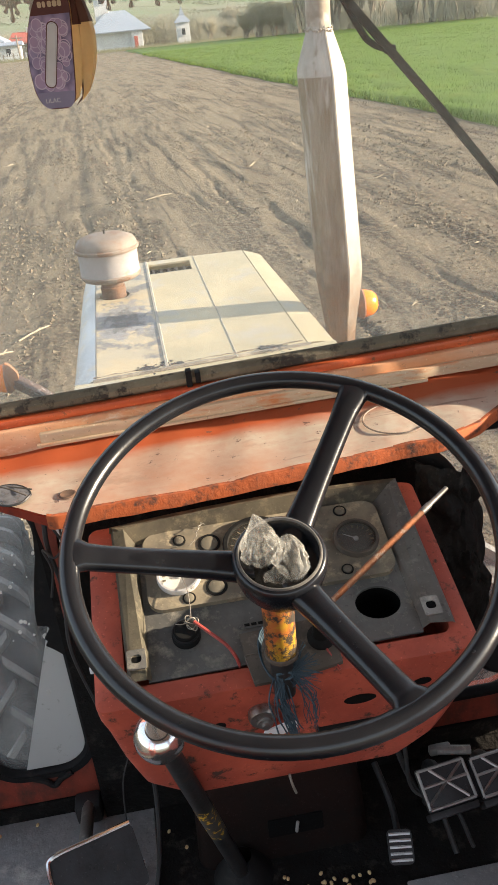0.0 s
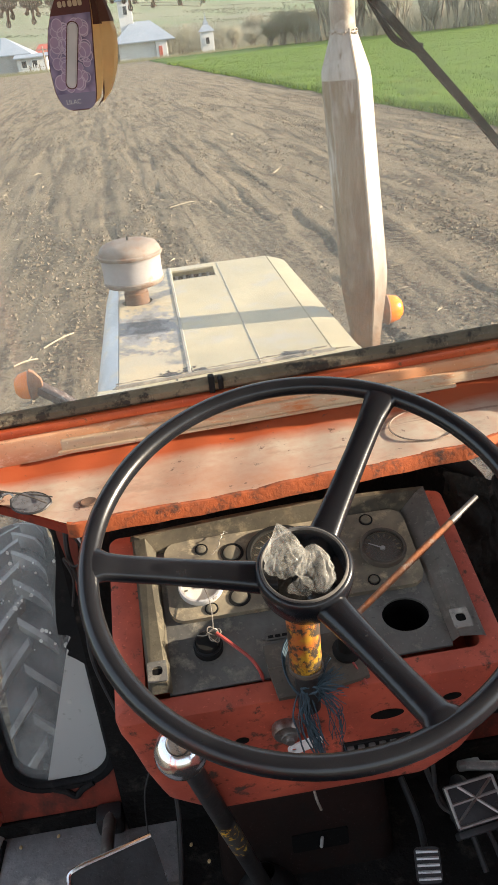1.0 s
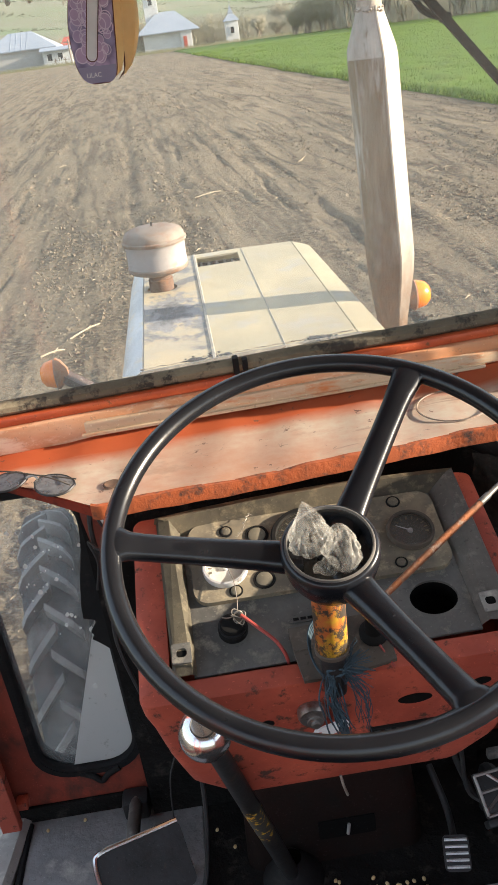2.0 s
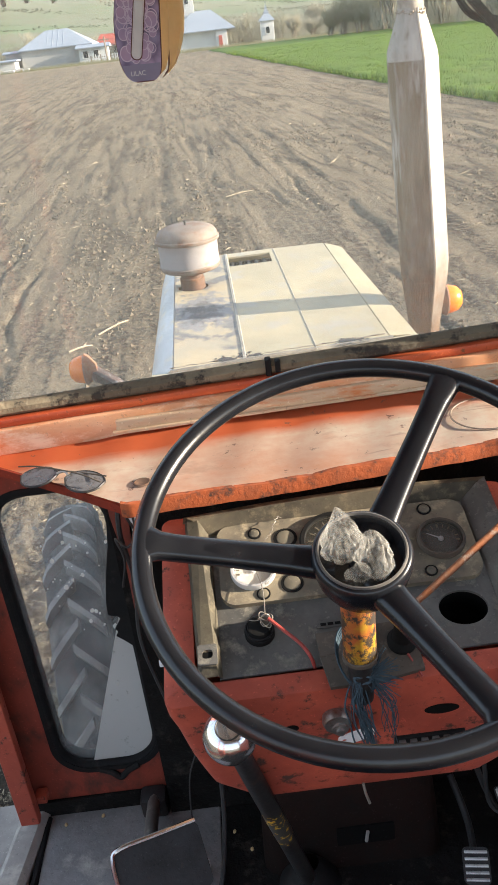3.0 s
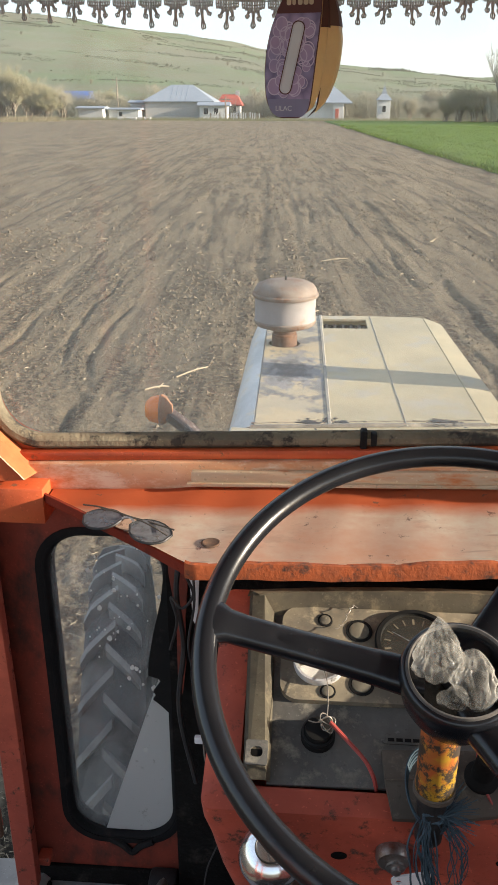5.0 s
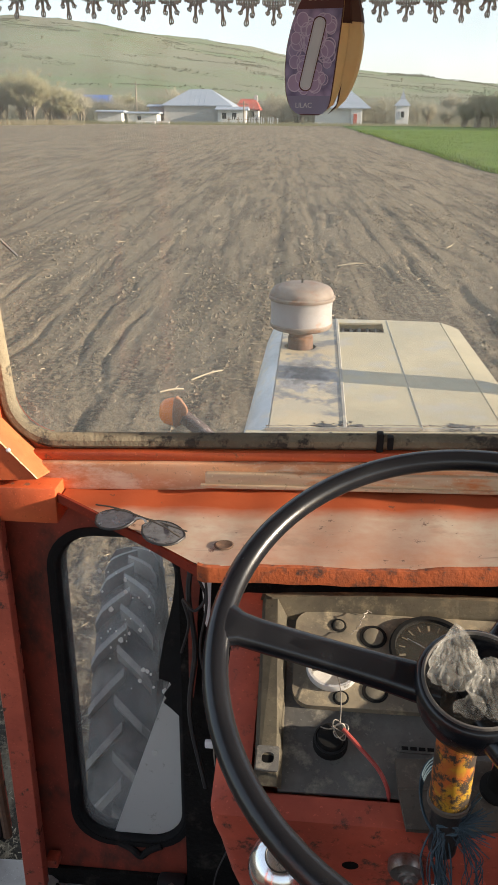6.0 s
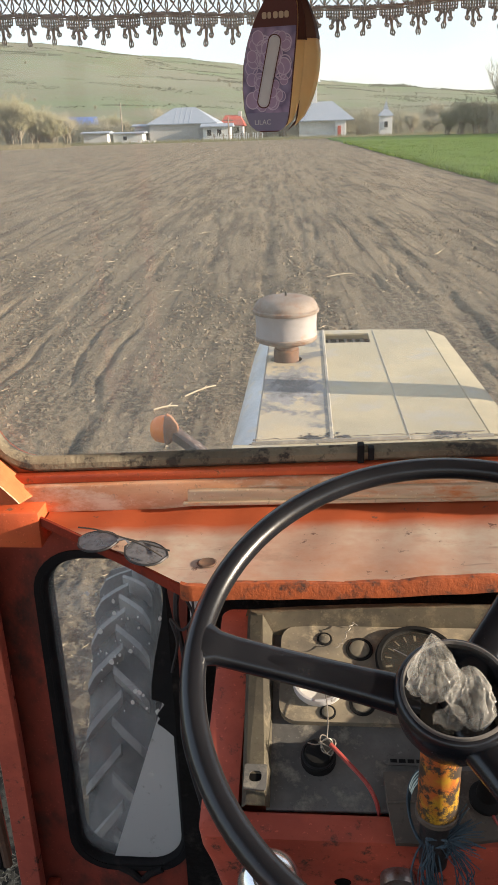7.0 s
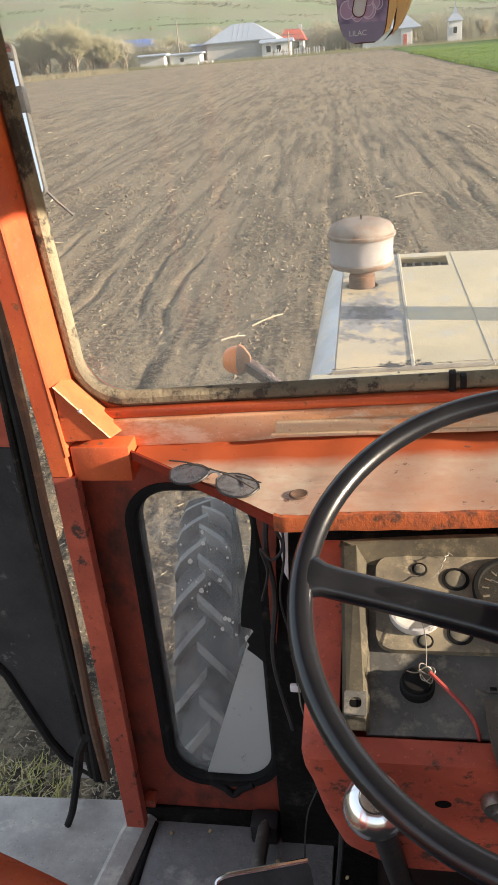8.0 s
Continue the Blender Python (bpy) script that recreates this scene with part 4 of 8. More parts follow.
def dry_bank():
    rng = np.random.RandomState(31)
    tris = []
    for i in range(5000):
        t = rng.rand()
        x, y = -62 + 26 * t + rng.normal() * 0.8, 96 + 24 * t + rng.normal() * 0.7
        h, w = rng.uniform(0.2, 0.9), 0.05
        lx, ly = rng.normal() * 0.2, rng.normal() * 0.2
        tris.append([(x - w, y, 0), (x + w, y, 0), (x + lx, y + ly, h)])
    tri_soup("dry_grass_bank", tris, M["dry_grass"], "strip of bleached dry grass along the field's edge", "grass")
    tris = []
    for i in range(9000):
        x, y = rng.uniform(-70, 60), 129 + abs(rng.normal()) * 3.0
        h, w = rng.uniform(0.1, 0.6), 0.05
        tris.append([(x - w, y, 0), (x + w, y, 0), (x + rng.normal() * 0.15, y, h)])
    tri_soup("field_margin_grass", tris, M["bud_green"], "rough green grass at the field's far edge", "grass")
    tris = []
    for i in range(1200):
        x, y = rng.uniform(-1.6, -0.72), rng.uniform(0.3, 1.15)
        if -0.95 < x < -0.4 and y > 0.7:
            continue
        h, w = rng.uniform(0.05, 0.22), 0.003
        lx, ly = rng.normal() * 0.05, rng.normal() * 0.05
        tris.append([(x - w, y, 0), (x + w, y, 0), (x + lx, y + ly, h)])
    for i in range(1100):
        x, y = rng.uniform(-2.2, -1.2), rng.uniform(1.15, 1.45)
        if hash_noise(np.array(x * 4.0), np.array(y * 4.0), 3) < 0.35:
            continue
        h, w = rng.uniform(0.015, 0.06), 0.0025
        tris.append([(x - w, y, 0), (x + w, y, 0), (x + rng.normal() * 0.05, y + rng.normal() * 0.05, h)])
    tri_soup("grass_tuft", tris, M["tuft"], "thin green grass beside the tractor's step", "grass")


dry_bank()


# ---- village, some 140 m off ----
def gable_roof(bm, x0, x1, y0, y1, z0, z1, hip=0.0, along="x", over=0.4):
    x0, x1, y0, y1 = x0 - over, x1 + over, y0 - over, y1 + over
    if along == "x":
        ym = (y0 + y1) / 2
        a, b = (x0 + hip, ym, z1), (x1 - hip, ym, z1)
    else:
        xm = (x0 + x1) / 2
        a, b = (xm, y0 + hip, z1), (xm, y1 - hip, z1)
    v = [bm.verts.new(p) for p in ((x0, y0, z0), (x1, y0, z0), (x1, y1, z0), (x0, y1, z0), a, b)]
    u = [bm.verts.new((p[0], p[1], z0 - 0.15)) for p in ((x0, y0), (x1, y0), (x1, y1), (x0, y1))]
    if along == "x":
        fs = ((0, 1, 5, 4), (2, 3, 4, 5), (1, 2, 5), (3, 0, 4))
    else:
        fs = ((1, 2, 5, 4), (3, 0, 4, 5), (0, 1, 4), (2, 3, 5))
    for f in fs:
        bm.faces.new([v[k] for k in f])
    for k in range(4):
        bm.faces.new((u[k], u[(k + 1) % 4], v[(k + 1) % 4], v[k]))
    bm.faces.new(u)


def window_on(parent, x, y, z, w, h):
    bm = bmesh.new()
    plate(bm, rounded_rect(x - w / 2 - 0.1, x + w / 2 + 0.1, z - 0.1, z + h + 0.1, 0.02, 1), [rounded_rect(x - w / 2, x + w / 2, z, z + h, 0.02, 1)], 0.08, frame_at((0, y, 0), (1, 0, 0), (0, 0, 1)))
    win = part("window", bm, M["white_wall"], parent, smooth=False)
    bm = bmesh.new()
    box(bm, (x - w / 2, y - 0.02, z), (x + w / 2, y, z + h))
    part("pane", bm, M["window_dark"], win, smooth=False)


def house(name, label, x0, x1, y0, y1, eaves, ridge, wall, roof, hip=0.0, along="x", windows=(), door=None, chimney=None, base=0.0):
    h = thing(name, label, "house", ((x0 + x1) / 2, (y0 + y1) / 2, base))
    bm = bmesh.new()
    box(bm, (x0, y0, -0.3), (x1, y1, eaves))
    part("wall", bm, M[wall], h, smooth=False)
    bm = bmesh.new()
    gable_roof(bm, x0, x1, y0, y1, eaves, ridge, hip, along)
    r = part("roof", bm, M[roof], h, smooth=False)
    # standing seams on the front slope
    if roof == "tin_roof" and x1 - x0 > 6 and along == "x":
        bm = bmesh.new()
        n = int((x1 - x0) / 0.8)
        ym = (y0 + y1) / 2
        for i in range(1, n):
            x = x0 + (x1 - x0) * i / n
            if x0 + hip < x < x1 - hip:
                sweep(bm, [(x, y0 - 0.4, eaves + 0.02), (x, ym, ridge + 0.02)], 0.03, seg=4)
        if n > 3:
            part("seam", bm, M[roof], r, smooth=False)
    for wx, wz, ww, wh in windows:
        window_on(h, wx, y0 - 0.02, wz, ww, wh)
    if door:
        bm = bmesh.new()
        box(bm, (door[0] - 0.5, y0 - 0.06, 0), (door[0] + 0.5, y0 - 0.01, 2.0), 0.02)
        part("door", bm, M["red_roof" if len(door) > 1 else "wood"], h, smooth=False)
    if chimney:
        bm = bmesh.new()
        box(bm, (chimney - 0.3, (y0 + y1) / 2 - 0.3, eaves), (chimney + 0.3, (y0 + y1) / 2 + 0.3, ridge + 0.6), 0.03)
        part("chimney", bm, M["grey_wall"], h, smooth=False)
    return h


house("long_house", "long grey house under a pale blue-grey tin hip roof", -26.6, -15.9, 138, 147, 2.75, 5.2, "grey_wall", "tin_roof", hip=4.0)
house("porch_house", "pale annex house with a row of posts and tin roof", -17.6, -13.2, 136, 138.5, 2.2, 2.6, "white_wall", "tin_roof", windows=((-16.6, 0.8, 0.7, 0.9), (-15.0, 0.8, 0.7, 0.9)))
house("red_roofed_house", "small house with a red tile roof", -16.2, -12.4, 150, 155, 2.2, 3.9, "white_wall", "red_roof", hip=1.0, windows=((-13.5, 0.9, 0.9, 1.1),), chimney=-13.0)
house("white_shed", "low whitewashed shed with a flat tin roof", -36.2, -32.4, 133, 136, 1.75, 1.95, "white_wall", "tin_roof")
house("white_shed", "low whitewashed shed with a flat tin roof", -31.9, -27.2, 135, 138.5, 1.6, 1.75, "white_wall", "tin_roof", windows=((-30.0, 0.5, 0.6, 0.6),))
house("grey_shed", "open grey shed on posts", -29.2, -25.9, 139, 141, 2.6, 2.85, "grey_wall", "tin_roof")
house("blue_roofed_barn", "far barn under a bright blue sheet roof", -52.5, -43.0, 165, 171, 3.2, 4.6, "grey_wall", "blue_roof")


def low_wall():
    w = thing("garden_wall", "broken white concrete slabs lying by the sheds", "wall", (-27.5, 131, 0))
    rng = random.Random(4)
    for i in range(5):
        bm = bmesh.new()
        x = -29.6 + i * 1.05
        box(bm, (x, 130.5 + rng.uniform(-0.3, 0.3), 0), (x + 0.95, 131.5, 0.35 + rng.uniform(0, 0.15)), 0.05)
        part("slab", bm, M["white_wall"], w, smooth=False)


low_wall()


def church():
    c = thing("church", "white village church with blue-grey tin roof and a slim spire", "church", (1.5, 146, 0))
    bm = bmesh.new()
    box(bm, (-2.4, 141, -0.3), (5.2, 152, 2.6))
    part("wall", bm, M["white_wall"], c, smooth=False)
    bm = bmesh.new()
    gable_roof(bm, -2.4, 5.6, 141, 152, 2.6, 5.5, hip=3.4, over=0.9)
    part("roof", bm, M["tin_roof"], c, smooth=False)
    bm = bmesh.new()
    box(bm, (-1.7, 146, 4.0), (0.5, 148.2, 8.6), 0.05)
    t = part("tower", bm, M["white_wall"], c, smooth=False)
    bm = bmesh.new()
    lathe(bm, [(1.75, 8.55), (1.5, 9.0), (0.7, 10.2), (0.35, 11.6), (0.05, 12.9)], Matrix.Translation((-0.6, 147.1, 0)), seg=8, close=True)
    part("spire", bm, M["tin_roof"], t, smooth=False)
    bm = bmesh.new()
    box(bm, (-0.64, 147.06, 12.8), (-0.56, 147.14, 13.9))
    box(bm, (-0.95, 147.06, 13.35), (-0.25, 147.14, 13.45))
    part("cross", bm, M["steel"], t, smooth=False)
    bm = bmesh.new()
    box(bm, (3.4, 140.4, -0.2), (5.1, 141, 2.6), 0.03)
    p = part("porch", bm, M["white_wall"], c, smooth=False)
    bm = bmesh.new()
    box(bm, (3.8, 140.3, 0), (4.35, 140.42, 1.7), 0.02)
    part("door", bm, M["red_roof"], p, smooth=False)
    window_on(c, -0.6, 145.98, 6.6, 0.6, 1.2)


church()


def belfry():
    c = thing("belfry", "small white bell tower with a tin pyramid roof", "tower", (11.6, 142, 0))
    bm = bmesh.new()
    box(bm, (10.6, 141, -0.3), (12.6, 143, 3.0), 0.04)
    part("wall", bm, M["white_wall"], c, smooth=False)
    bm = bmesh.new()
    lathe(bm, [(1.75, 2.95), (1.6, 3.1), (0.8, 3.75), (0.55, 3.9), (0.5, 4.15), (0.25, 4.6), (0.04, 5.2)], Matrix.Translation((11.6, 142, 0)) @ pose(0, 0, 0, 0, 0, 45), seg=4, close=True)
    r = part("roof", bm, M["tin_roof"], c, smooth=False)
    bm = bmesh.new()
    box(bm, (11.57, 141.97, 5.1), (11.63, 142.03, 5.75))
    box(bm, (11.4, 141.97, 5.45), (11.8, 142.03, 5.51))
    part("cross", bm, M["steel"], r, smooth=False)
    window_on(c, 11.6, 140.97, 1.2, 0.55, 0.9)


belfry()


def pole(x, y, h):
    p = thing("utility_pole", "grey utility pole with a short cross arm", "pole", (x, y, 0), group="utility poles")
    bm = bmesh.new()
    sweep(bm, [(x, y, -0.3), (x, y, h)], [0.14, 0.09], seg=6)
    part("shaft", bm, M["wood"], p)
    bm = bmesh.new()
    box(bm, (x - 0.8, y - 0.05, h - 0.5), (x + 0.8, y + 0.05, h - 0.38))
    part("cross_arm", bm, M["wood"], p, smooth=False)


pole(-33.5, 149, 6.5)
pole(-13.3, 134, 3.4)
pole(-5.2, 150, 8.0)


def fence():
    f = thing("picket_fence", "pale picket fence along the yard", "fence", (-12.5, 133, 0))
    for i in range(22):
        bm = bmesh.new()
        x = -15.6 + i * 0.36
        box(bm, (x, 132.95, -0.1), (x + 0.16, 133.0, 1.05 + 0.06 * (i % 3)))
        part("slat", bm, M["white_wall"] if i % 4 else M["wood"], f, smooth=False)
    bm = bmesh.new()
    box(bm, (-15.7, 133.0, 0.7), (-7.7, 133.05, 0.8))
    part("rail", bm, M["wood"], f, smooth=False)


fence()


# ---- bare trees and scrub ----
def bare_tree(label, height, seed, spread=0.5, stems=1, leaf=None, leaf_n=0, twig_r=0.02, levels=4):
    """tapering trunk or stems with forked limbs and a crown of fine twigs"""
    rng = random.Random(seed)
    t = thing("tree", label, "tree")
    wood_bm, tw, lv = bmesh.new(), [], []

    def grow(p, d, ln, r, lev):
        q = p + d * ln
        mid = (p + q) / 2 + Vector((rng.uniform(-1, 1), rng.uniform(-1, 1), rng.uniform(-0.3, 0.3))) * ln * 0.07
        if lev <= 1:
            sweep(wood_bm, [p, mid, q], [r, r * 0.82, r * 0.62], seg=5, caps=False)
        else:
            for a, b, ra in ((p, mid, r), (mid, q, r * 0.75)):
                side = (b - a).cross(Vector((rng.uniform(-1, 1), rng.uniform(-1, 1), rng.uniform(-1, 1)))).normalized() * max(ra, twig_r)
                tw.append([tuple(a - side), tuple(a + side), tuple(b)])
        if leaf:
            for _ in range(leaf_n if lev >= 2 else 0):
                c = p.lerp(q, rng.random()) + Vector((rng.gauss(0, 1), rng.gauss(0, 1), rng.gauss(0, 1))) * height * 0.02
                s = height * rng.uniform(0.005, 0.012)
                v = [c + Vector((rng.uniform(-1, 1), rng.uniform(-1, 1), rng.uniform(-1, 1))) * s for _ in range(3)]
                lv.append([tuple(x) for x in v])
        if lev >= levels:
            return
        for _ in range(rng.choice((3, 4, 4, 5)) if lev else 6):
            a = rng.uniform(0, 6.28)
            out = Vector((math.cos(a), math.sin(a), rng.uniform(0.1, 0.9)))
            nd = (d * (1 - spread) + out * spread).normalized()
            grow(p.lerp(q, rng.uniform(0.35, 1.0)), nd, ln * rng.uniform(0.5, 0.8), r * 0.5, lev + 1)

    for s in range(stems):
        a = rng.uniform(0, 6.28)
        base = Vector((math.cos(a), math.sin(a), 0)) * (0.12 * height * rng.random() if stems > 1 else 0)
        grow(base - Vector((0, 0, 0.1)), Vector((rng.uniform(-0.25, 0.25), rng.uniform(-0.25, 0.25), 1)).normalized(), height * rng.uniform(0.33, 0.45), height * 0.016, 0)
    part("trunk", wood_bm, M["bark"], t, world=False)
    me = bpy.data.meshes.new("crown")
    v = np.array(tw, dtype=float).reshape(-1, 3)
    me.from_pydata(v.tolist(), [], np.arange(len(v)).reshape(-1, 3).tolist())
    me.materials.append(M["twigs"])
    crown = new("crown", me)
    crown.parent = t
    if lv:
        me = bpy.data.meshes.new("leaves")
        v = np.array(lv, dtype=float).reshape(-1, 3)
        me.from_pydata(v.tolist(), [], np.arange(len(v)).reshape(-1, 3).tolist())
        me.materials.append(leaf)
        o = new("leaves", me)
        o.parent = t
    return t


def planted(proto, spots, seed, group):
    rng = random.Random(seed)
    x, y, s = spots[0]
    proto.matrix_basis = pose(x, y, 0, 0, 0, rng.uniform(0, 360)) @ Matrix.Diagonal((s, s, s, 1))
    tagged(proto, group=group)
    for x, y, s in spots[1:]:
        c = copy_thing(proto, pose(x, y, 0, 0, 0, rng.uniform(0, 360)))
        c.scale = (s * rng.uniform(0.75, 1.35), s * rng.uniform(0.75, 1.35), s * rng.uniform(0.75, 1.2))


_r = random.Random(77)
scrub = bare_tree("tangled bare brown thorn scrub", 3.6, 1, 0.5, stems=9, twig_r=0.016, levels=4)
planted(scrub, [(-62 + i * 2.1 + _r.uniform(-1, 1), 128 + _r.uniform(-3, 6), _r.uniform(0.8, 1.5)) for i in range(12)]
        + [(-66 + i * 1.9 + _r.uniform(-1, 1), 152 + _r.uniform(-3, 12), _r.uniform(0.7, 1.5)) for i in range(52)]
        + [(15 + i * 3.5 + _r.uniform(-0.7, 0.7), 140 + _r.uniform(-3, 5), _r.uniform(0.7, 1.1)) for i in range(4)], 1, "scrub")
dense = bare_tree("dense rounded scrub just coming into bud", 3.6, 2, 0.5, stems=9, leaf=M["bud_green"], leaf_n=22, twig_r=0.014, levels=4)
planted(dense, [(-46.5, 119, 2.1), (-43.8, 121, 1.9), (-41.6, 118, 2.0), (-39.4, 121, 1.7), (-37.6, 121, 1.2), (-50, 120, 2.0), (-54, 122, 1.9), (-68, 122, 1.5), (-64, 124, 1.9), (-60, 126, 1.6), (-57, 125, 1.2), (-38, 160, 1.2), (7.6, 150, 1.0), (9.0, 152, 1.2), (14.5, 150, 0.9), (18.6, 122, 1.0), (20.3, 121.5, 1.35), (22.2, 121, 1.2), (24.5, 124, 1.4), (-9, 160, 1.3), (-6, 158, 1.1)], 2, "budding scrub")
green = bare_tree("round dark green conifer-like tree by the church", 6.0, 3, 0.5, stems=3, leaf=M["bush_green"], leaf_n=20, twig_r=0.03, levels=4)
planted(green, [(4.6, 156, 1.05), (3.4, 158, 0.9)], 3, "green trees")
bare = bare_tree("tall bare tree with fine upright twigs", 9.0, 4, 0.36, stems=1, twig_r=0.016, levels=5)
planted(bare, [(-22, 156, 0.8), (-17, 160, 0.75), (-11, 158, 0.7), (-8.5, 155, 0.85), (-5, 162, 0.7), (-60, 140, 0.7), (-50, 150, 0.75), (-38, 155, 0.7), (-29, 162, 0.75), (14, 160, 0.6)], 4, "bare trees")
stand = bare_tree("tall thin bare trees standing close together", 11.0, 6, 0.22, stems=4, twig_r=0.013, levels=4)
planted(stand, [(26 + i * 1.55 + _r.uniform(-0.6, 0.6), 122 - i * 1.6 + _r.uniform(-3, 3), _r.uniform(0.75, 1.15)) for i in range(18)], 6, "tree belt")
thicket = bare_tree("thick brown undergrowth beneath the tree belt", 3.6, 8, 0.5, stems=9, twig_r=0.024, levels=3)
planted(thicket, [(25 + i * 1.5 + _r.uniform(-0.5, 0.5), 120 - i * 1.6 + _r.uniform(-2, 2), _r.uniform(0.8, 1.4)) for i in range(0, 28, 4)], 8, "undergrowth")
hillbush = bare_tree("dark shrub on the hillside", 3.0, 9, 0.6, stems=4, leaf=M["bush_green"], leaf_n=3, twig_r=0.05, levels=2)
_spots = []
for i in range(46):
    _y = _r.uniform(330, 900)
    _x = _y * _r.uniform(-0.5, 0.35)
    _spots.append((_x, _y, _r.uniform(0.7, 1.6)))
planted(hillbush, _spots, 9, "hillside shrubs")
for _o in list(scene.objects):
    if _o.get("group") == "hillside shrubs":
        _o.location.z = float(hill_height(np.array([_o.location.x]), np.array([_o.location.y]))[0]) - 0.3


def far_woods():
    """bare woods and hedges too far off to count: upright twigs in loose clumps"""
    rng = np.random.RandomState(41)
    N = 85000
    x = rng.uniform(-85, 75, N)
    y = 147 + 50 * rng.rand(N) ** 1.3
    lump = hash_noise(x * 0.16, y * 0.10, 51) * 0.6 + hash_noise(x * 0.5, y * 0.3, 52) * 0.4
    keep = lump > 0.36
    x, y, lump = x[keep], y[keep], lump[keep]
    n = len(x)
    h = (1.2 + 6.0 * lump) * rng.uniform(0.35, 1.0, n)
    base = h * rng.uniform(0.0, 0.55, n)
    w = rng.uniform(0.01, 0.035, n)
    lx, ly = rng.normal(0, 0.95, n), rng.normal(0, 0.8, n)
    z = hill_height(x, y)
    p0, p1 = np.stack([x - w, y, z + base], -1), np.stack([x + w, y, z + base], -1)
    p2 = np.stack([x + lx, y + ly, z + h], -1)
    far = np.stack([p0, p1, p2], 1)
    # the belt beside the wheat
    N = 8000
    k = rng.uniform(-2, 30, N)
    x = 26 + 1.55 * k + rng.normal(0, 2.2, N)
    y = 122 - 1.6 * k + rng.normal(0, 2.2, N)
    h = (1.0 + 4.5 * hash_noise(x * 0.35, y * 0.35, 57)) * rng.uniform(0.3, 1.0, N)
    base, w = h * rng.uniform(0.0, 0.6, N), rng.uniform(0.02, 0.05, N)
    q0, q1 = np.stack([x - w, y, base], -1), np.stack([x + w, y, base], -1)
    q2 = np.stack([x + rng.normal(0, 0.4, N), y + rng.normal(0, 0.4, N), h], -1)
    far = np.concatenate([far, np.stack([q0, q1, q2], 1)])
    tri_soup("far_woods", far, M["far_twigs"], "grey bare woods and hedges behind the village", "woods")
    N = 150000
    y = 190 + 760 * rng.rand(N)
    x = y * rng.uniform(-0.62, 0.45, N)
    lump = hash_noise(x * 0.012, y * 0.03, 61) * 0.5 + hash_noise(x * 0.05, y * 0.06, 62) * 0.5
    keep = lump > 0.56 + 0.1 * rng.rand(N)
    ridge = (np.abs(x / y - 0.098) < 0.035) & (y > 860) & (y < 940)
    keep |= ridge
    x, y, ridge = x[keep], y[keep], ridge[keep]
    n = len(x)
    h = rng.uniform(0.25, 0.8, n) * np.where(ridge, 0.5 + 7.5 * hash_noise(x * 0.09, y * 0.05, 66) * np.exp(-((x / y - 0.098) / 0.022) ** 2), 1.0)
    w = rng.uniform(0.4, 1.3, n) * np.where(ridge, 1.6, 1.0)
    z = hill_height(x, y) - 0.3
    p0, p1 = np.stack([x - w, y, z], -1), np.stack([x + w, y, z], -1)
    p2 = np.stack([x + rng.normal(0, 0.5, n), y, z + h], -1)
    tri_soup("hillside_scrub", np.stack([p0, p1, p2], 1), M["hill_scrub"], "dull low scrub dotted over the hillside", "scrub")


far_woods()


# ---- cab: walls, posts, glass ----
def wall_plate(bm, outer, holes, y_back, thick):
    return plate(bm, outer, holes, thick, frame_at((0, y_back, 0), (1, 0, 0), (0, 0, 1)))


def sloped(bm, pivot=-0.19):
    """the sills under the windscreen rise slightly to the right"""
    for v in bm.verts:
        v.co.z += 0.04 * (v.co.x - pivot)
    return bm


SHIELD = [(x, z + (0.04 * (x + 0.19) if z < 2.1 else 0)) for x, z in rounded_rect(-0.555, 0.575, 1.862, 2.475, 0.07, 8)]
SHIELD = [(x - (0.07 * (z - 1.93) if x < 0 and z > 1.93 else 0), z) for x, z in SHIELD]      # the side leans out towards the roof
WIN_L = rounded_rect(-0.510, -0.322, 1.109, 1.711, 0.066, 8)
WIN_R = rounded_rect(0.335, 0.52, 1.108, 1.712, 0.05, 6)

bm = bmesh.new()
wall_plate(bm, [(-0.60, 1.0), (0.62, 1.0), (0.62, 2.56), (-0.64, 2.56)], [SHIELD, WIN_L, WIN_R], 0.53, 0.03)
wall_front = single("wall_front", bm, M["orange"], "orange-red painted sheet-metal front wall of the cab", "wall", kind="structure", smooth=False)
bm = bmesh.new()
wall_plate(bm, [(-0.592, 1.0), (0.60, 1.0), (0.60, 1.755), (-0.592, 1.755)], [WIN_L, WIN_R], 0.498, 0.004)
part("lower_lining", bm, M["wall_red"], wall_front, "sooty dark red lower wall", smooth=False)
# added black strip stands in for the shade at the wall's foot
bm = bmesh.new()
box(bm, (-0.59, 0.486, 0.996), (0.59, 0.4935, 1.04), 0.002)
part("kick_strip", bm, M["near_black"], wall_front, "added black strip for the shade at the wall's foot")
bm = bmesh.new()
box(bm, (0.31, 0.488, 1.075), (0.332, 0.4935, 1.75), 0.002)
part("side_lining", bm, M["near_black"], wall_front, "near-black lining beside the dashboard")
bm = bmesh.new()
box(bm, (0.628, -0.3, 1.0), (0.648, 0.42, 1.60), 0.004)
part("door_lining", bm, M["near_black"], wall_front, "near-black lining of the closed door")
bm = bmesh.new()
box(bm, (-0.55, 0.484, 1.838), (0.57, 0.5, 1.852), 0.004)
part("flange", sloped(bm), M["orange"], wall_front)
bm = bmesh.new()
box(bm, (-0.55, 0.478, 1.797), (0.57, 0.497, 1.838), 0.004)
part("ledge", sloped(bm), M["ledge"], wall_front, "faded cream and orange ledge under the windscreen")
bm = bmesh.new()
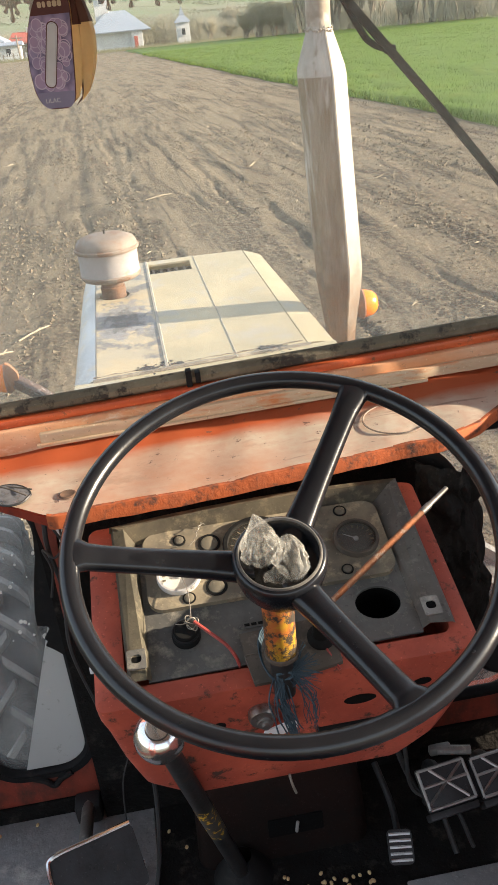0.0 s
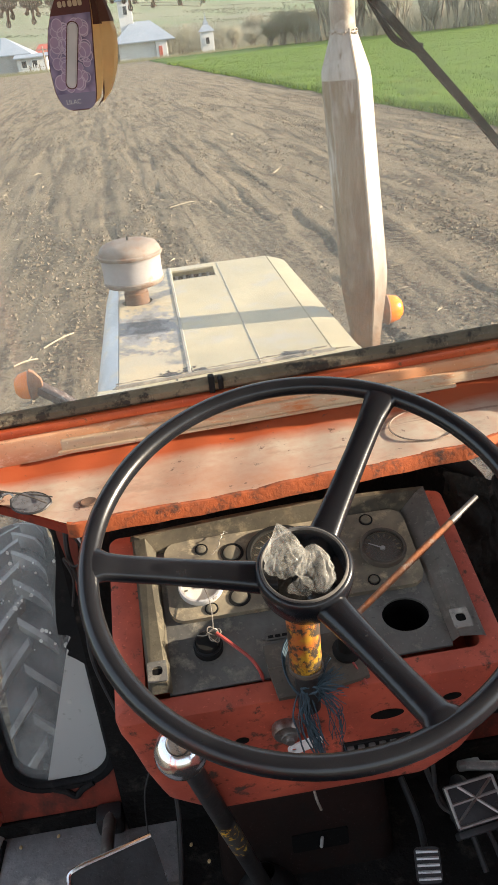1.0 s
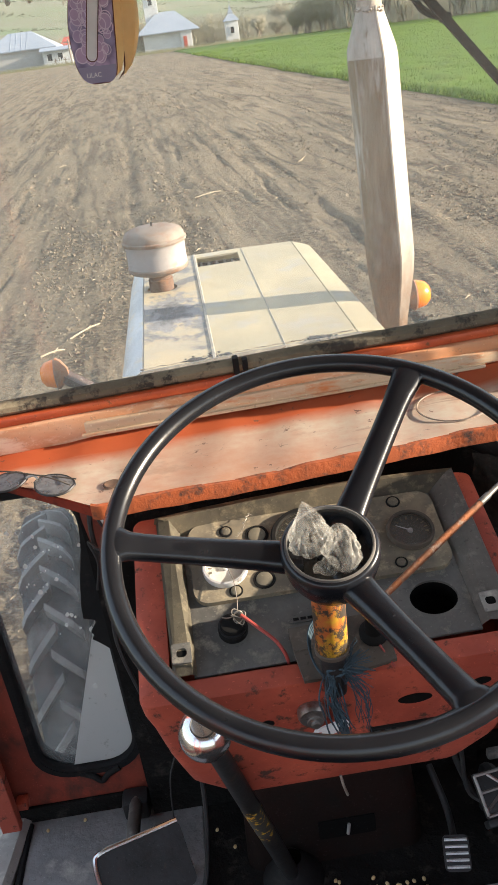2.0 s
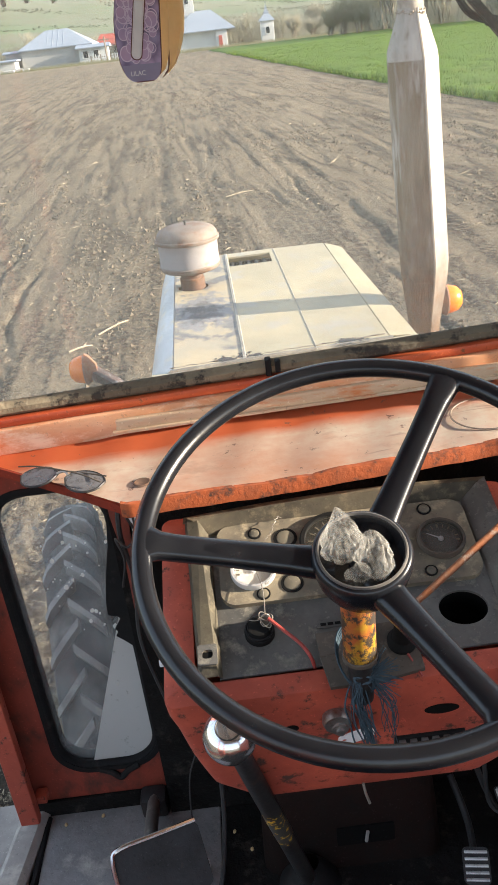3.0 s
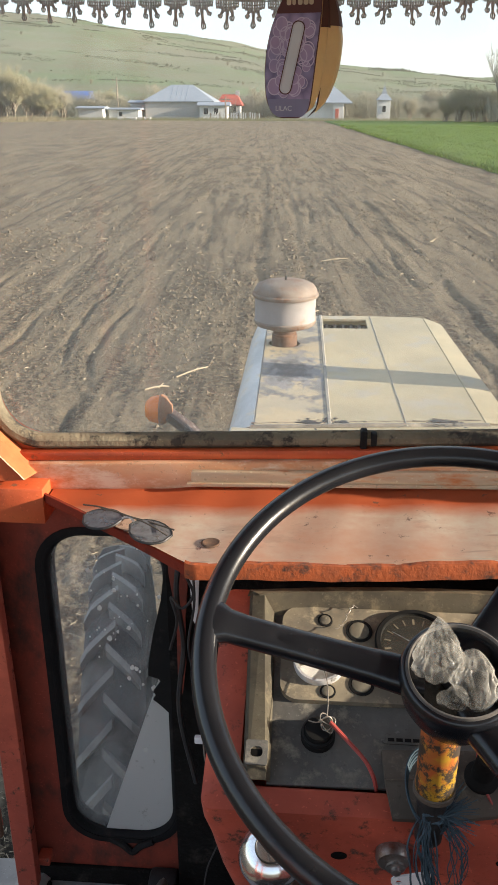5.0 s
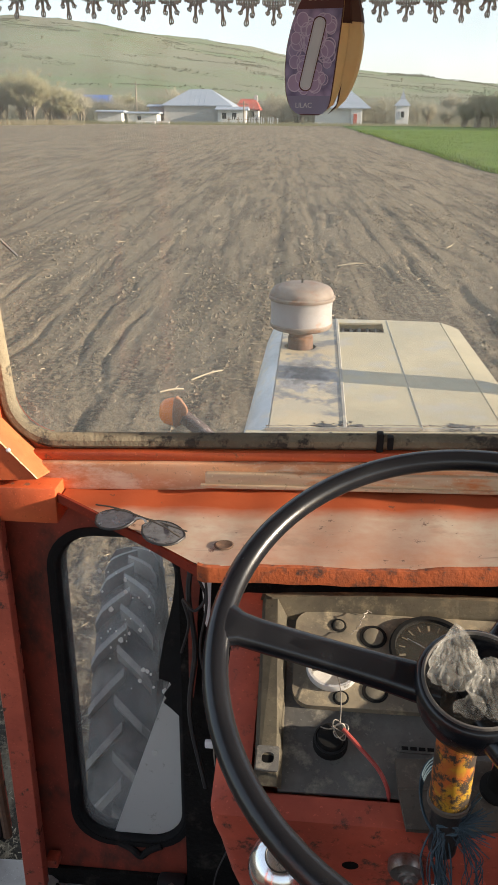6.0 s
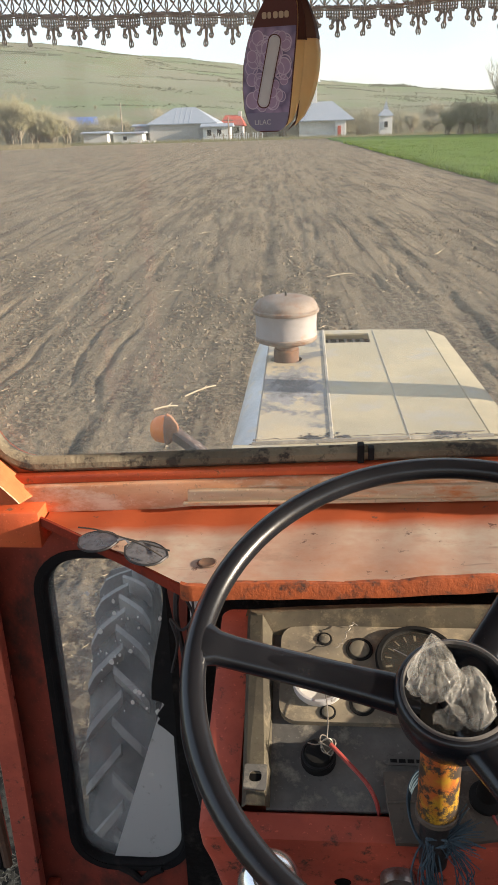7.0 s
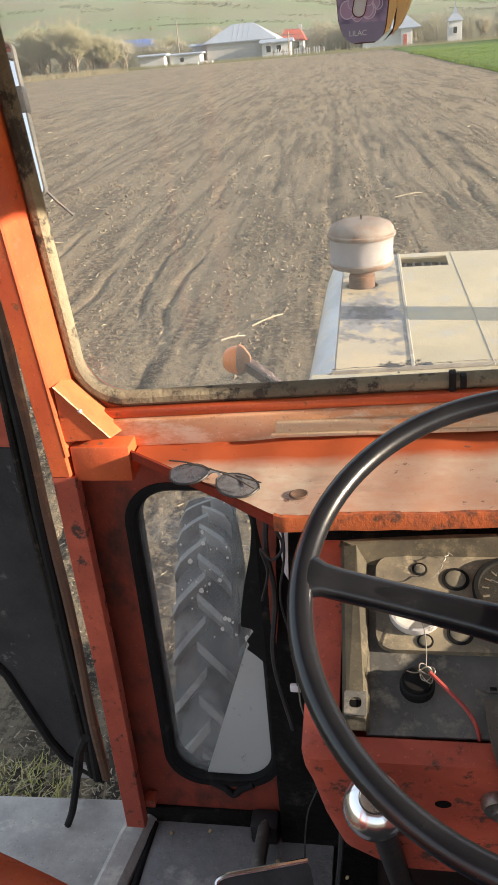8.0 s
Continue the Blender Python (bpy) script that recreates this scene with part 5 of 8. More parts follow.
box(bm, (-0.294, 0.470, 1.807), (0.45, 0.480, 1.826), 0.003, m=pose(0, 0, 0, 0, 0.6, 0) @ Matrix.Translation((-0.004, 0, -0.001)))
box(bm, (-0.302, 0.466, 1.803), (0.30, 0.474, 1.808), 0.001, m=pose(0, 0, 0, 0, 0.8, 0) @ Matrix.Translation((-0.008, 0, 0)))
part("cover_strip", sloped(bm), M["pale_strip"], wall_front, "loose cream strip of sheet metal")


def pane_with_seal(name, label, loop, y, seal_r, glass, seal_mat, seal_section):
    w = thing(name, label, "window", kind="structure")
    bm = bmesh.new()
    wall_plate(bm, loop, [], y + 0.004, 0.004)
    p = part("pane", bm, M[glass], w, smooth=False)
    p.visible_shadow = False
    bm = bmesh.new()
    sweep(bm, [(x, y - 0.006, z) for x, z in loop], seal_r, closed=True, section=seal_section)
    part("seal", bm, M[seal_mat], w, "cracked old rubber seal")
    return w


BEAD = [(math.cos(a) * (1.0 if abs(math.cos(a)) < 0.8 else 0.9), math.sin(a)) for a in [2 * math.pi * k / 10 for k in range(10)]]
windscreen = pane_with_seal("window_1", "cab windscreen in a weathered rubber seal", SHIELD, 0.508, 0.0125, "glass", "seal", BEAD)
side_pane = pane_with_seal("window_2", "tall dirty lower window with spattered glass", WIN_L, 0.508, 0.0095, "dirty_glass", "rubber", BEAD)
pane_with_seal("window_3", "tall lower window on the other side", WIN_R, 0.508, 0.013, "dirty_glass", "rubber", BEAD)

# joint in the windscreen seal, with torn edges
bm = bmesh.new()
box(bm, (-0.052, 0.486, 1.852), (-0.043, 0.502, 1.878), 0.002)
box(bm, (-0.038, 0.485, 1.856), (-0.030, 0.50, 1.874), 0.002)
part("seal_joint", sloped(bm), M["rubber"], windscreen, "torn black joint in the seal")

# pale sheet behind the lower part of the dirty window, and its spatter
bm = bmesh.new()
wall_plate(bm, [(-0.4535, 1.105), (-0.40, 1.105), (-0.348, 1.125), (-0.322, 1.16), (-0.322, 1.38), (-0.345, 1.443)], [], 0.5068, 0.002)
part("patch_sheet", bm, M["thin_sheet"], side_pane, "pale grey sheet covering a corner of the glass", smooth=False)
bm = bmesh.new()
_r = random.Random(12)
_spots = [(-0.406, 1.608), (-0.387, 1.541), (-0.385, 1.466), (-0.352, 1.427), (-0.372, 1.30), (-0.43, 1.575), (-0.418, 1.52)]
for i in range(34):
    _spots.append((_r.uniform(-0.45, -0.335), _r.uniform(1.42, 1.69)))
for i, (sx, sz) in enumerate(_spots):
    r = _r.uniform(0.003, 0.0048) if i < 7 else _r.choice((_r.uniform(0.0006, 0.0016), _r.uniform(0.0012, 0.0032)))
    n = 9
    lp = [(sx + r * math.cos(6.283 * k / n) * _r.uniform(0.7, 1.2), sz + r * 1.25 * math.sin(6.283 * k / n) * _r.uniform(0.7, 1.3)) for k in range(n)]
    wall_plate(bm, lp, [], 0.5035, 0.001)
part("spatter", bm, M["spatter"], side_pane, "pale dried spatter on the glass", smooth=False)
bm = bmesh.new()
wall_plate(bm, rounded_rect(-0.5195, -0.313, 1.099, 1.7195, 0.072, 8), [WIN_L], 0.4945, 0.003)
part("seal_lip", bm, M["rubber"], side_pane, "wide black rubber lip round the glass", smooth=False)
bm = bmesh.new()
sweep(bm, [(x, 0.5225, z) for x, z in WIN_L], 0.0118, closed=True, section=BEAD)
part("outer_seal", bm, M["rubber"], side_pane)
# torn rubber flap hanging into the window
bm = bmesh.new()
wall_plate(bm, [(-0.325, 1.66), (-0.30, 1.66), (-0.30, 1.35), (-0.322, 1.385), (-0.340, 1.405), (-0.352, 1.416), (-0.347, 1.424), (-0.351, 1.432), (-0.338, 1.452), (-0.342, 1.457), (-0.358, 1.462), (-0.356, 1.49), (-0.347, 1.54), (-0.333, 1.60)], [], 0.494, 0.004)
part("torn_flap", bm, M["rubber"], side_pane, "torn flap of black rubber", smooth=False)
bm = bmesh.new()
sweep(bm, curve_pts([(-0.44, 0.494, 1.104), (-0.418, 0.49, 1.096), (-0.402, 0.487, 1.084), (-0.388, 0.489, 1.096), (-0.366, 0.492, 1.106)], 6), 0.006, seg=8)
part("loose_seal", bm, M["rubber"], side_pane)


# corner posts
def post(cx, side):
    """lower flat strip; above the rail a strip with a chamfered inner face, leaning out at the top"""
    p = thing("pillar_left" if side < 0 else "pillar_right", "orange-red steel corner post of the cab", "pillar", (cx + side * 0.57, 0.46, 1.0), kind="structure")

    def X(v):
        return cx + side * v
    bm = bmesh.new()
    loft(bm, [[(X(v + lean), y, z) for v, y in ((0.597, 0.437), (0.565, 0.437), (0.563, 0.440), (0.564, 0.456), (0.590, 0.457), (0.590, 0.53), (0.598, 0.53), (0.599, 0.440))] for z, lean in ((1.045, 0.006), (1.4, 0.004), (1.7585, 0.0075))])
    part("lower_strip", bm, M["red"], p)

    def ring(z, out):
        return [(X(v + out), y, z) for v, y in ((0.604, 0.437), (0.579, 0.437), (0.577, 0.439), (0.577, 0.53), (0.606, 0.53), (0.606, 0.44))]
    bm = bmesh.new()
    loft(bm, [ring(1.76, 0), ring(2.56, 0.060)])
    part("upper_strip", bm, M["orange"], p, smooth=False)
    bm = bmesh.new()
    loft(bm, [[(X(v + o), y, z) for v, y in ((0.579, 0.4365), (0.5765, 0.4385), (0.564, 0.4985), (0.578, 0.4985))] for z, o in ((1.79, 0), (2.56, 0.060))])
    part("inner_face", bm, M["orange"], p, "bright orange inner face of the post", smooth=False)
    # folded gusset: a front triangle and a sloping top that runs back to the wall
    A, B, C = (X(0.579), 1.892), (X(0.512), 1.817), (X(0.579), 1.812)
    bm = bmesh.new()
    f = [bm.verts.new((x, 0.4415, z)) for x, z in (A, B, C)]
    b = [bm.verts.new((x, 0.497, z - 0.006)) for x, z in (A, B, C)]
    bm.faces.new(f)
    bm.faces.new(list(reversed(b)))
    for q in ((1, 2), (2, 0)):
        bm.faces.new((f[q[0]], b[q[0]], b[q[1]], f[q[1]]))
    part("gusset", bm, M["orange"], p, "triangular folded brace", smooth=False)
    bm = bmesh.new()
    up = Vector((0.0, 0.0, 0.0025))
    q = [Vector((A[0], 0.4400, A[1])), Vector((B[0], 0.4400, B[1])), Vector((B[0] + side * -0.006, 0.4975, B[1] - 0.010)), Vector((A[0], 0.4975, A[1] - 0.004))]
    vs = [bm.verts.new(v) for v in q] + [bm.verts.new(v + up) for v in q]
    for k in ((0, 1, 2, 3), (7, 6, 5, 4), (0, 4, 5, 1), (1, 5, 6, 2), (2, 6, 7, 3), (3, 7, 4, 0)):
        bm.faces.new([vs[i] for i in k])
    bmesh.ops.bevel(bm, geom=list(bm.edges), offset=0.0008, segments=1, affect="EDGES")
    part("gusset_top", bm, M["lit_orange"], p, "sloping top of the brace, coloured as its lit face", smooth=False)
    bm = bmesh.new()
    rng = random.Random(19)
    fa, fb = Vector((A[0], 0.4395, A[1] + 0.002)), Vector((B[0], 0.4395, B[1] + 0.002))
    sweep(bm, [fa.lerp(fb, k / 24) + Vector((0, 0, rng.uniform(-0.0004, 0.0004))) for k in range(25)], [rng.uniform(0.0006, 0.0014) for k in range(25)], seg=5)
    part("gusset_edge", bm, M["pale_strip"], p, "worn bright edge", smooth=False)
    bm = bmesh.new()
    bmesh.ops.create_icosphere(bm, subdivisions=2, radius=0.0034, matrix=Matrix.Translation(fa.lerp(fb, 0.47)))
    part("weld_bead", bm, M["worn_bright"], p)
    return p


post(0.012, -1)
post(0.012, 1)
bm = bmesh.new()
box(bm, (-0.562, 0.4425, 1.750), (-0.478, 0.495, 1.803), 0.0025)
tagged(smoothed(new("rail_left", mesh_of("rail_left", bm, M["orange"]))), "orange cross rail between post and shelf", "rail", kind="structure")
bm = bmesh.new()
box(bm, (0.49, 0.474, 1.748), (0.616, 0.495, 1.798), 0.003)
tagged(smoothed(new("rail_right", mesh_of("rail_right", bm, M["orange"]))), "orange cross rail between post and shelf", "rail", kind="structure")

# roof, header, rear and right side close the cab
bm = bmesh.new()
box(bm, (-0.72, -1.25, 2.56), (0.74, 0.58, 2.60), 0.01)
tagged(smoothed(new("ceiling", mesh_of("ceiling", bm, M["pale_lining"]))), "pale grey lined cab roof", "ceiling", kind="structure")
bm = bmesh.new()
box(bm, (-0.6, 0.40, 2.425), (0.62, 0.498, 2.56), 0.012)
tagged(smoothed(new("header", mesh_of("header", bm, M["orange"]))), "orange painted header above the windscreen", "beam", kind="structure")
# unseen door: sill height chosen for where sun falls on dash and shelf
bm = bmesh.new()
plate(bm, [(-1.25, 1.0), (0.425, 1.0), (0.425, 2.56), (-1.25, 2.56)], [[(y, z + (0.0325 * (0.37 - y) if z < 2.2 else 0)) for y, z in rounded_rect(-1.15, 0.37, 1.897, 2.465, 0.06)]], 0.03, frame_at((0.65, 0, 0), (0, 1, 0), (0, 0, 1)))
wr = tagged(new("wall_right", mesh_of("wall_right", bm, M["red"])), "unseen closed red cab door, its window sill set to shape the sunlight", "wall", kind="structure")
# unseen rear wall: opening widened to let more light into the cab
bm = bmesh.new()
plate(bm, [(-0.72, 1.0), (0.66, 1.0), (0.66, 2.56), (-0.72, 2.56)], [rounded_rect(-0.66, 0.60, 1.30, 2.48, 0.06)], 0.03, frame_at((0, -1.25, 0), (1, 0, 0), (0, 0, 1)))
tagged(new("wall_rear", mesh_of("wall_rear", bm, M["red"])), "unseen red rear cab wall, its opening widened to light the cab", "wall", kind="structure")
bm = bmesh.new()
plate(bm, [(-1.25, 1.0), (-0.55, 1.0), (-0.55, 2.56), (-1.25, 2.56)], [rounded_rect(-1.15, -0.62, 1.6, 2.45, 0.06)], 0.03, frame_at((-0.70, 0, 0), (0, 1, 0), (0, 0, 1)))
tagged(new("wall_left", mesh_of("wall_left", bm, M["red"])), "red side wall behind the open door", "wall", kind="structure")
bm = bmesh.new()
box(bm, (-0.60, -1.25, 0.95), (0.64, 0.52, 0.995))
tagged(new("floor", mesh_of("floor", bm, M["near_black"])), "near-black cab floor", "floor", kind="structure")
bm = bmesh.new()
box(bm, (-0.555, -0.2, 0.995), (-0.225, 0.494, 1.003), 0.003)
single("floor_mat", bm, M["mat_grey"], "dusty grey rubber mat on the cab floor", "mat")
bm = bmesh.new()
box(bm, (0.2, -0.2, 0.995), (0.55, 0.215, 1.003), 0.003)
single("floor_mat", bm, M["mat_grey"], "dusty grey rubber mat under the pedals", "mat")
bm = bmesh.new()
sweep(bm, [(-0.58, 0.50, 1.0), (-0.595, 0.40, 1.0), (-0.63, 0.2, 0.995), (-0.66, 0.0, 0.99)], 0.028, section=[(-1, -0.5), (1, -0.5), (1, 0.3), (0.6, 0.7), (-0.6, 0.7), (-1, 0.3)])
tagged(smoothed(new("door_sill", mesh_of("door_sill", bm, M["galv"]))), "worn grey metal door sill", "sill", kind="structure")
bm = bmesh.new()
sweep(bm, [(-0.555, 0.48, 1.004), (-0.562, 0.35, 1.004), (-0.59, 0.15, 1.004)], 0.006, seg=6)
single("sill_strip", bm, M["rubber"], "black rubber strip along the door sill", "trim")


# ---- shelf over the dashboard ----
def build_shelf():
    s = thing("dash_shelf", "orange metal shelf, paint rubbed to pale pink", "shelf", (0, 0.4, 1.79))
    outline = [(-0.475, 0.452), (-0.255, 0.286), (-0.13, 0.285), (0, 0.287), (0.13, 0.292), (0.21, 0.297), (0.278, 0.294), (0.336, 0.320), (0.385, 0.358), (0.47, 0.44), (0.50, 0.482), (-0.50, 0.482)]
    n = 60
    bm = bmesh.new()

    def front(x):
        pts = outline[:10]
        for (xa, ya), (xb, yb) in zip(pts, pts[1:]):
            if xa <= x <= xb:
                return ya + (yb - ya) * (x - xa) / (xb - xa)
        return 0.46

    rows = []
    for i in range(n + 1):
        x = -0.475 + 0.945 * i / n
        f = front(x)
        col = []
        for k, t in enumerate((0, 0.02, 0.25, 0.5, 0.75, 0.9, 1.0)):
            y = f + (0.482 - f) * t
            z = 1.793 + 0.0012 * math.sin(x * 23 + y * 40) + 0.001 * math.sin(x * 61 - y * 15) + 0.006 * max(0, t - 0.75) * 4 * (0.482 - f) / 0.2
            col.append(bm.verts.new((x, y, z + 0.04 * (x + 0.25))))
        rows.append(col)
    for a, b in zip(rows, rows[1:]):
        for k in range(6):
            bm.faces.new((a[k], b[k], b[k + 1], a[k + 1]))
    bmesh.ops.solidify(bm, geom=list(bm.faces), thickness=0.003)
    # the disc pressed into the sheet and the hole are separate pieces
    top = part("top", bm, M["shelf"], s)
    # folded lip, bent and rusty
    bm = bmesh.new()
    path = []
    for i in range(91):
        x = -0.262 + 0.74 * i / 90
        if x > 0.466:
            break
        path.append((x, front(x) - 0.001, 1.7825 + 0.04 * (x + 0.25) + 0.0012 * math.sin(x * 27) + 0.0005 * math.sin(x * 90)))
    sec = [(-0.003, 0.0115), (0.004, 0.0120), (0.0055, 0.009), (0.006, -0.0075), (0.003, -0.0095), (-0.003, -0.0085)]
    rings = []
    for p in path:
        w = 1 + 0.05 * math.sin(p[0] * 31) + 0.03 * math.sin(p[0] * 117)
        rings.append([bm.verts.new((p[0], p[1] - u, p[2] + v * w)) for u, v in sec])
    for a, b in zip(rings, rings[1:]):
        for k in range(len(sec)):
            bm.faces.new((a[k], a[(k + 1) % len(sec)], b[(k + 1) % len(sec)], b[k]))
    bm.faces.new(rings[0])
    bm.faces.new(rings[-1])
    part("lip", bm, M["rust_edge"], s, "bent rusty front lip")
    # thin cut edge down the slanting side
    bm = bmesh.new()
    sweep(bm, [(-0.478, 0.45, 1.79), (-0.42, 0.41, 1.788), (-0.33, 0.345, 1.786), (-0.258, 0.288, 1.784)], 0.004, section=[(-0.5, 1), (0.5, 1), (0.5, -2.2), (-0.5, -2.2)])
    part("side_edge", bm, M["dirty_red"], s)
    bm = bmesh.new()
    lathe(bm, [(0.0465, 0.0004), (0.047, 0.0016), (0.0485, 0.0016), (0.049, 0.0004)], Matrix.Translation((0.235, 0.372, 1.8136)) @ pose(0, 0, 0, 0, -2.3, 0), seg=36)
    part("cover_disc", bm, M["pink_rust"], s, "round pressed cover in the sheet")
    bm = bmesh.new()
    lathe(bm, [(0.0, 0.0005), (0.008, 0.0005), (0.010, 0.0012), (0.0125, 0.0)], Matrix.Translation((-0.236, 0.332, 1.7948)), seg=16)
    part("bolt_hole", bm, M["rust_dark"], s, "rusty bolt hole")
    return s


build_shelf()


def sunglasses():
    g = thing("sunglasses", "scratched dark sunglasses lying folded on the shelf", "sunglasses", (-0.35, 0.37, 1.8))
    fr = frame_at((-0.345, 0.360, 1.7985), (0.128, -0.055, 0.0), (0.055, 0.128, 0.022))
    for side, dx in ((-1, -0.036), (1, 0.036)):
        loop = [(dx + 0.029 * math.cos(a) * (1.0 if math.sin(a) > 0 else 0.9), 0.021 * math.sin(a) - 0.002) for a in [6.283 * k / 20 for k in range(20)]]
        bm = bmesh.new()
        plate(bm, loop, [], 0.002, fr @ pose(0, 0, 0.004, 0, side * 5, 0))
        part("lens", bm, M["tinted"], g)
        bm = bmesh.new()
        sweep(bm, [fr @ pose(0, 0, 0.004, 0, side * 5, 0) @ Vector((x, y, 0.001)) for x, y in loop], 0.0016, seg=6, closed=True)
        part("rim", bm, M["dark_steel"], g)
    bm = bmesh.new()
    sweep(bm, curve_pts([fr @ Vector((-0.009, 0.004, 0.006)), fr @ Vector((0, 0.009, 0.007)), fr @ Vector((0.009, 0.004, 0.006))], 5), 0.0018, seg=6)
    part("bridge", bm, M["steel"], g)
    bm = bmesh.new()
    sweep(bm, curve_pts([fr @ Vector((-0.068, 0.004, 0.012)), fr @ Vector((-0.03, 0.0, 0.019)), fr @ Vector((0.03, -0.004, 0.017)), fr @ Vector((0.066, -0.008, 0.009))], 6), 0.0010, seg=6)
    part("temple", bm, M["bracket"], g, "thin folded temple arm")
    bm = bmesh.new()
    sweep(bm, curve_pts([fr @ Vector((0.067, 0.006, 0.008)), fr @ Vector((0.02, 0.014, 0.003)), fr @ Vector((-0.05, 0.016, 0.002))], 6), 0.0010, seg=6)
    part("temple", bm, M["bracket"], g)


sunglasses()


# ---- dashboard ----
A17 = radians(17.8)
D = frame_at((0, 0.05, 1.669), (1, 0, 0), (0, math.cos(A17), math.sin(A17)))


def dial(parent, u, v, h, r, name, label, face, bezel="black"):
    m = D @ Matrix.Translation((u, v, h))
    bm = bmesh.new()
    lathe(bm, [(r * 1.0, 0), (r * 1.02, 0.006), (r * 0.98, 0.009), (r * 0.88, 0.009), (r * 0.86, 0.004)], m, seg=32)
    g = part(name, bm, M[bezel], parent, label)
    bm = bmesh.new()
    lathe(bm, [(0.0, 0.002), (r * 0.88, 0.002)], m, seg=32)
    part("face", bm, M[face], g)
    bm = bmesh.new()
    for k in range(-5, 6):
        a = radians(90 + k * 20)
        c, s = math.cos(a), math.sin(a)
        w = 0.0007 if k % 5 else 0.0012
        plate(bm, [(c * r * 0.62 - s * w, s * r * 0.62 + c * w), (c * r * 0.62 + s * w, s * r * 0.62 - c * w), (c * r * 0.78 + s * w, s * r * 0.78 - c * w), (c * r * 0.78 - s * w, s * r * 0.78 + c * w)], [], 0.0006, m @ Matrix.Translation((0, 0, 0.0022)))
    part("scale_marks", bm, M["dash"], g, smooth=False)
    bm = bmesh.new()
    sweep(bm, [m @ Vector((0, 0, 0.004)), m @ Vector((-r * 0.55, r * 0.35, 0.004))], [0.0012, 0.0004], seg=4)
    lathe(bm, [(0.0, 0.0055), (0.003, 0.005), (0.0035, 0.0025)], m, seg=12)
    part("needle", bm, M["silver_print"], g)
    bm = bmesh.new()
    lathe(bm, [(0.0, 0.0075), (r * 0.5, 0.0072), (r * 0.87, 0.0066)], m, seg=32)
    gl = part("cover_glass", bm, M["glass"], g)
    gl.visible_shadow = False
    return g


def build_dashboard():
    d = thing("dashboard", "red tractor dashboard with a dusty grey instrument panel", "dashboard", (0, 0.15, 1.45))
    # red console body
    def ring(x0, x1, y0, y1, zf, zb, r=0.02):
        pts = []
        for x, y in rounded_rect(x0, x1, y0, y1, r, 4):
            t = (y - y0) / (y1 - y0)
            pts.append((x, y, zf + (zb - zf) * t))
        return pts
    bm = bmesh.new()
    def rim_ring(x0, x1, v0, v1, h, r=0.01):
        return [D @ Vector((x, v, h)) for x, v in rounded_rect(x0, x1, v0, v1, r, 4)]
    loft(bm, [rim_ring(-0.17, 0.19, 0.035, 0.25, -0.05), rim_ring(-0.18, 0.205, 0.03, 0.262, -0.05), rim_ring(-0.182, 0.207, 0.028, 0.262, -0.006), rim_ring(-0.214, 0.226, 0.008, 0.268, -0.004), ring(-0.217, 0.235, 0.054, 0.308, 1.6655, 1.744, 0.010), ring(-0.215, 0.234, 0.0545, 0.312, 1.645, 1.725, 0.012), ring(-0.209, 0.230, 0.061, 0.32, 1.62, 1.69, 0.012), ring(-0.199, 0.217, 0.070, 0.335, 1.565, 1.6, 0.014), ring(-0.191, 0.205, 0.0765, 0.335, 1.53, 1.54, 0.018), ring(-0.185, 0.195, 0.081, 0.335, 1.507, 1.51, 0.02), ring(-0.150, 0.165, 0.095, 0.335, 1.462, 1.45, 0.03)])
    body = part("console", bm, M["red"], d, "scuffed red sheet-metal console")
    # dark recessed panel with one empty gauge hole
    hole = [(0.134 + 0.0285 * math.cos(6.283 * k / 28), 0.086 + 0.0235 * math.sin(6.283 * k / 28)) for k in range(28)]
    bm = bmesh.new()
    plate(bm, [(-0.155, 0.032), (0.176, 0.036), (0.182, 0.262), (-0.158, 0.252)], [hole], 0.004, D @ Matrix.Translation((0, 0, -0.012)))
    panel = part("panel", bm, M["dash_dark"], d, "dark plastic panel with an empty gauge hole", smooth=False)
    bm = bmesh.new()
    lathe(bm, [(0.031, 0.0), (0.031, -0.034), (0.0, -0.034)], D @ Matrix.Translation((0.134, 0.086, -0.0125)), seg=28)
    part("gauge_hole", bm, M["void"], panel)
    # raised surround: flanges at the sides, a sloping hood at the top
    def strip(pts, name, mat, thick=0.006):
        """a folded strip: a list of (u, v, h) edges, two points each"""
        bm = bmesh.new()
        vs = [[bm.verts.new(D @ Vector(p)) for p in e] for e in pts]
        for e, f in zip(vs, vs[1:]):
            bm.faces.new((e[0], e[1], f[1], f[0]))
        bmesh.ops.solidify(bm, geom=list(bm.faces), thickness=-thick)
        return part(name, bm, M[mat], d, smooth=False)
    strip([[(-0.178, 0.030, -0.002), (-0.186, 0.255, -0.002)], [(-0.174, 0.030, 0.003), (-0.182, 0.255, 0.011)], [(-0.156, 0.030, 0.003), (-0.168, 0.250, 0.013)], [(-0.151, 0.034, -0.009), (-0.154, 0.240, -0.009)]], "side_flange", "dim_tan")
    strip([[(0.215, 0.036, -0.002), (0.214, 0.262, -0.002)], [(0.211, 0.036, 0.002), (0.209, 0.264, 0.011)], [(0.184, 0.040, 0.001), (0.196, 0.259, 0.012)], [(0.176, 0.040, -0.009), (0.172, 0.262, -0.009)]], "side_flange", "dash_grey")
    def hood_row(v, h, half, crown):
        """one fold of the surround's top, slightly arched"""
        return [(0.012 + half * q, v + crown * (1 - q * q) + 0.004 * q, h) for q in [-1 + 2 * i / 12 for i in range(13)]]
    bm = bmesh.new()
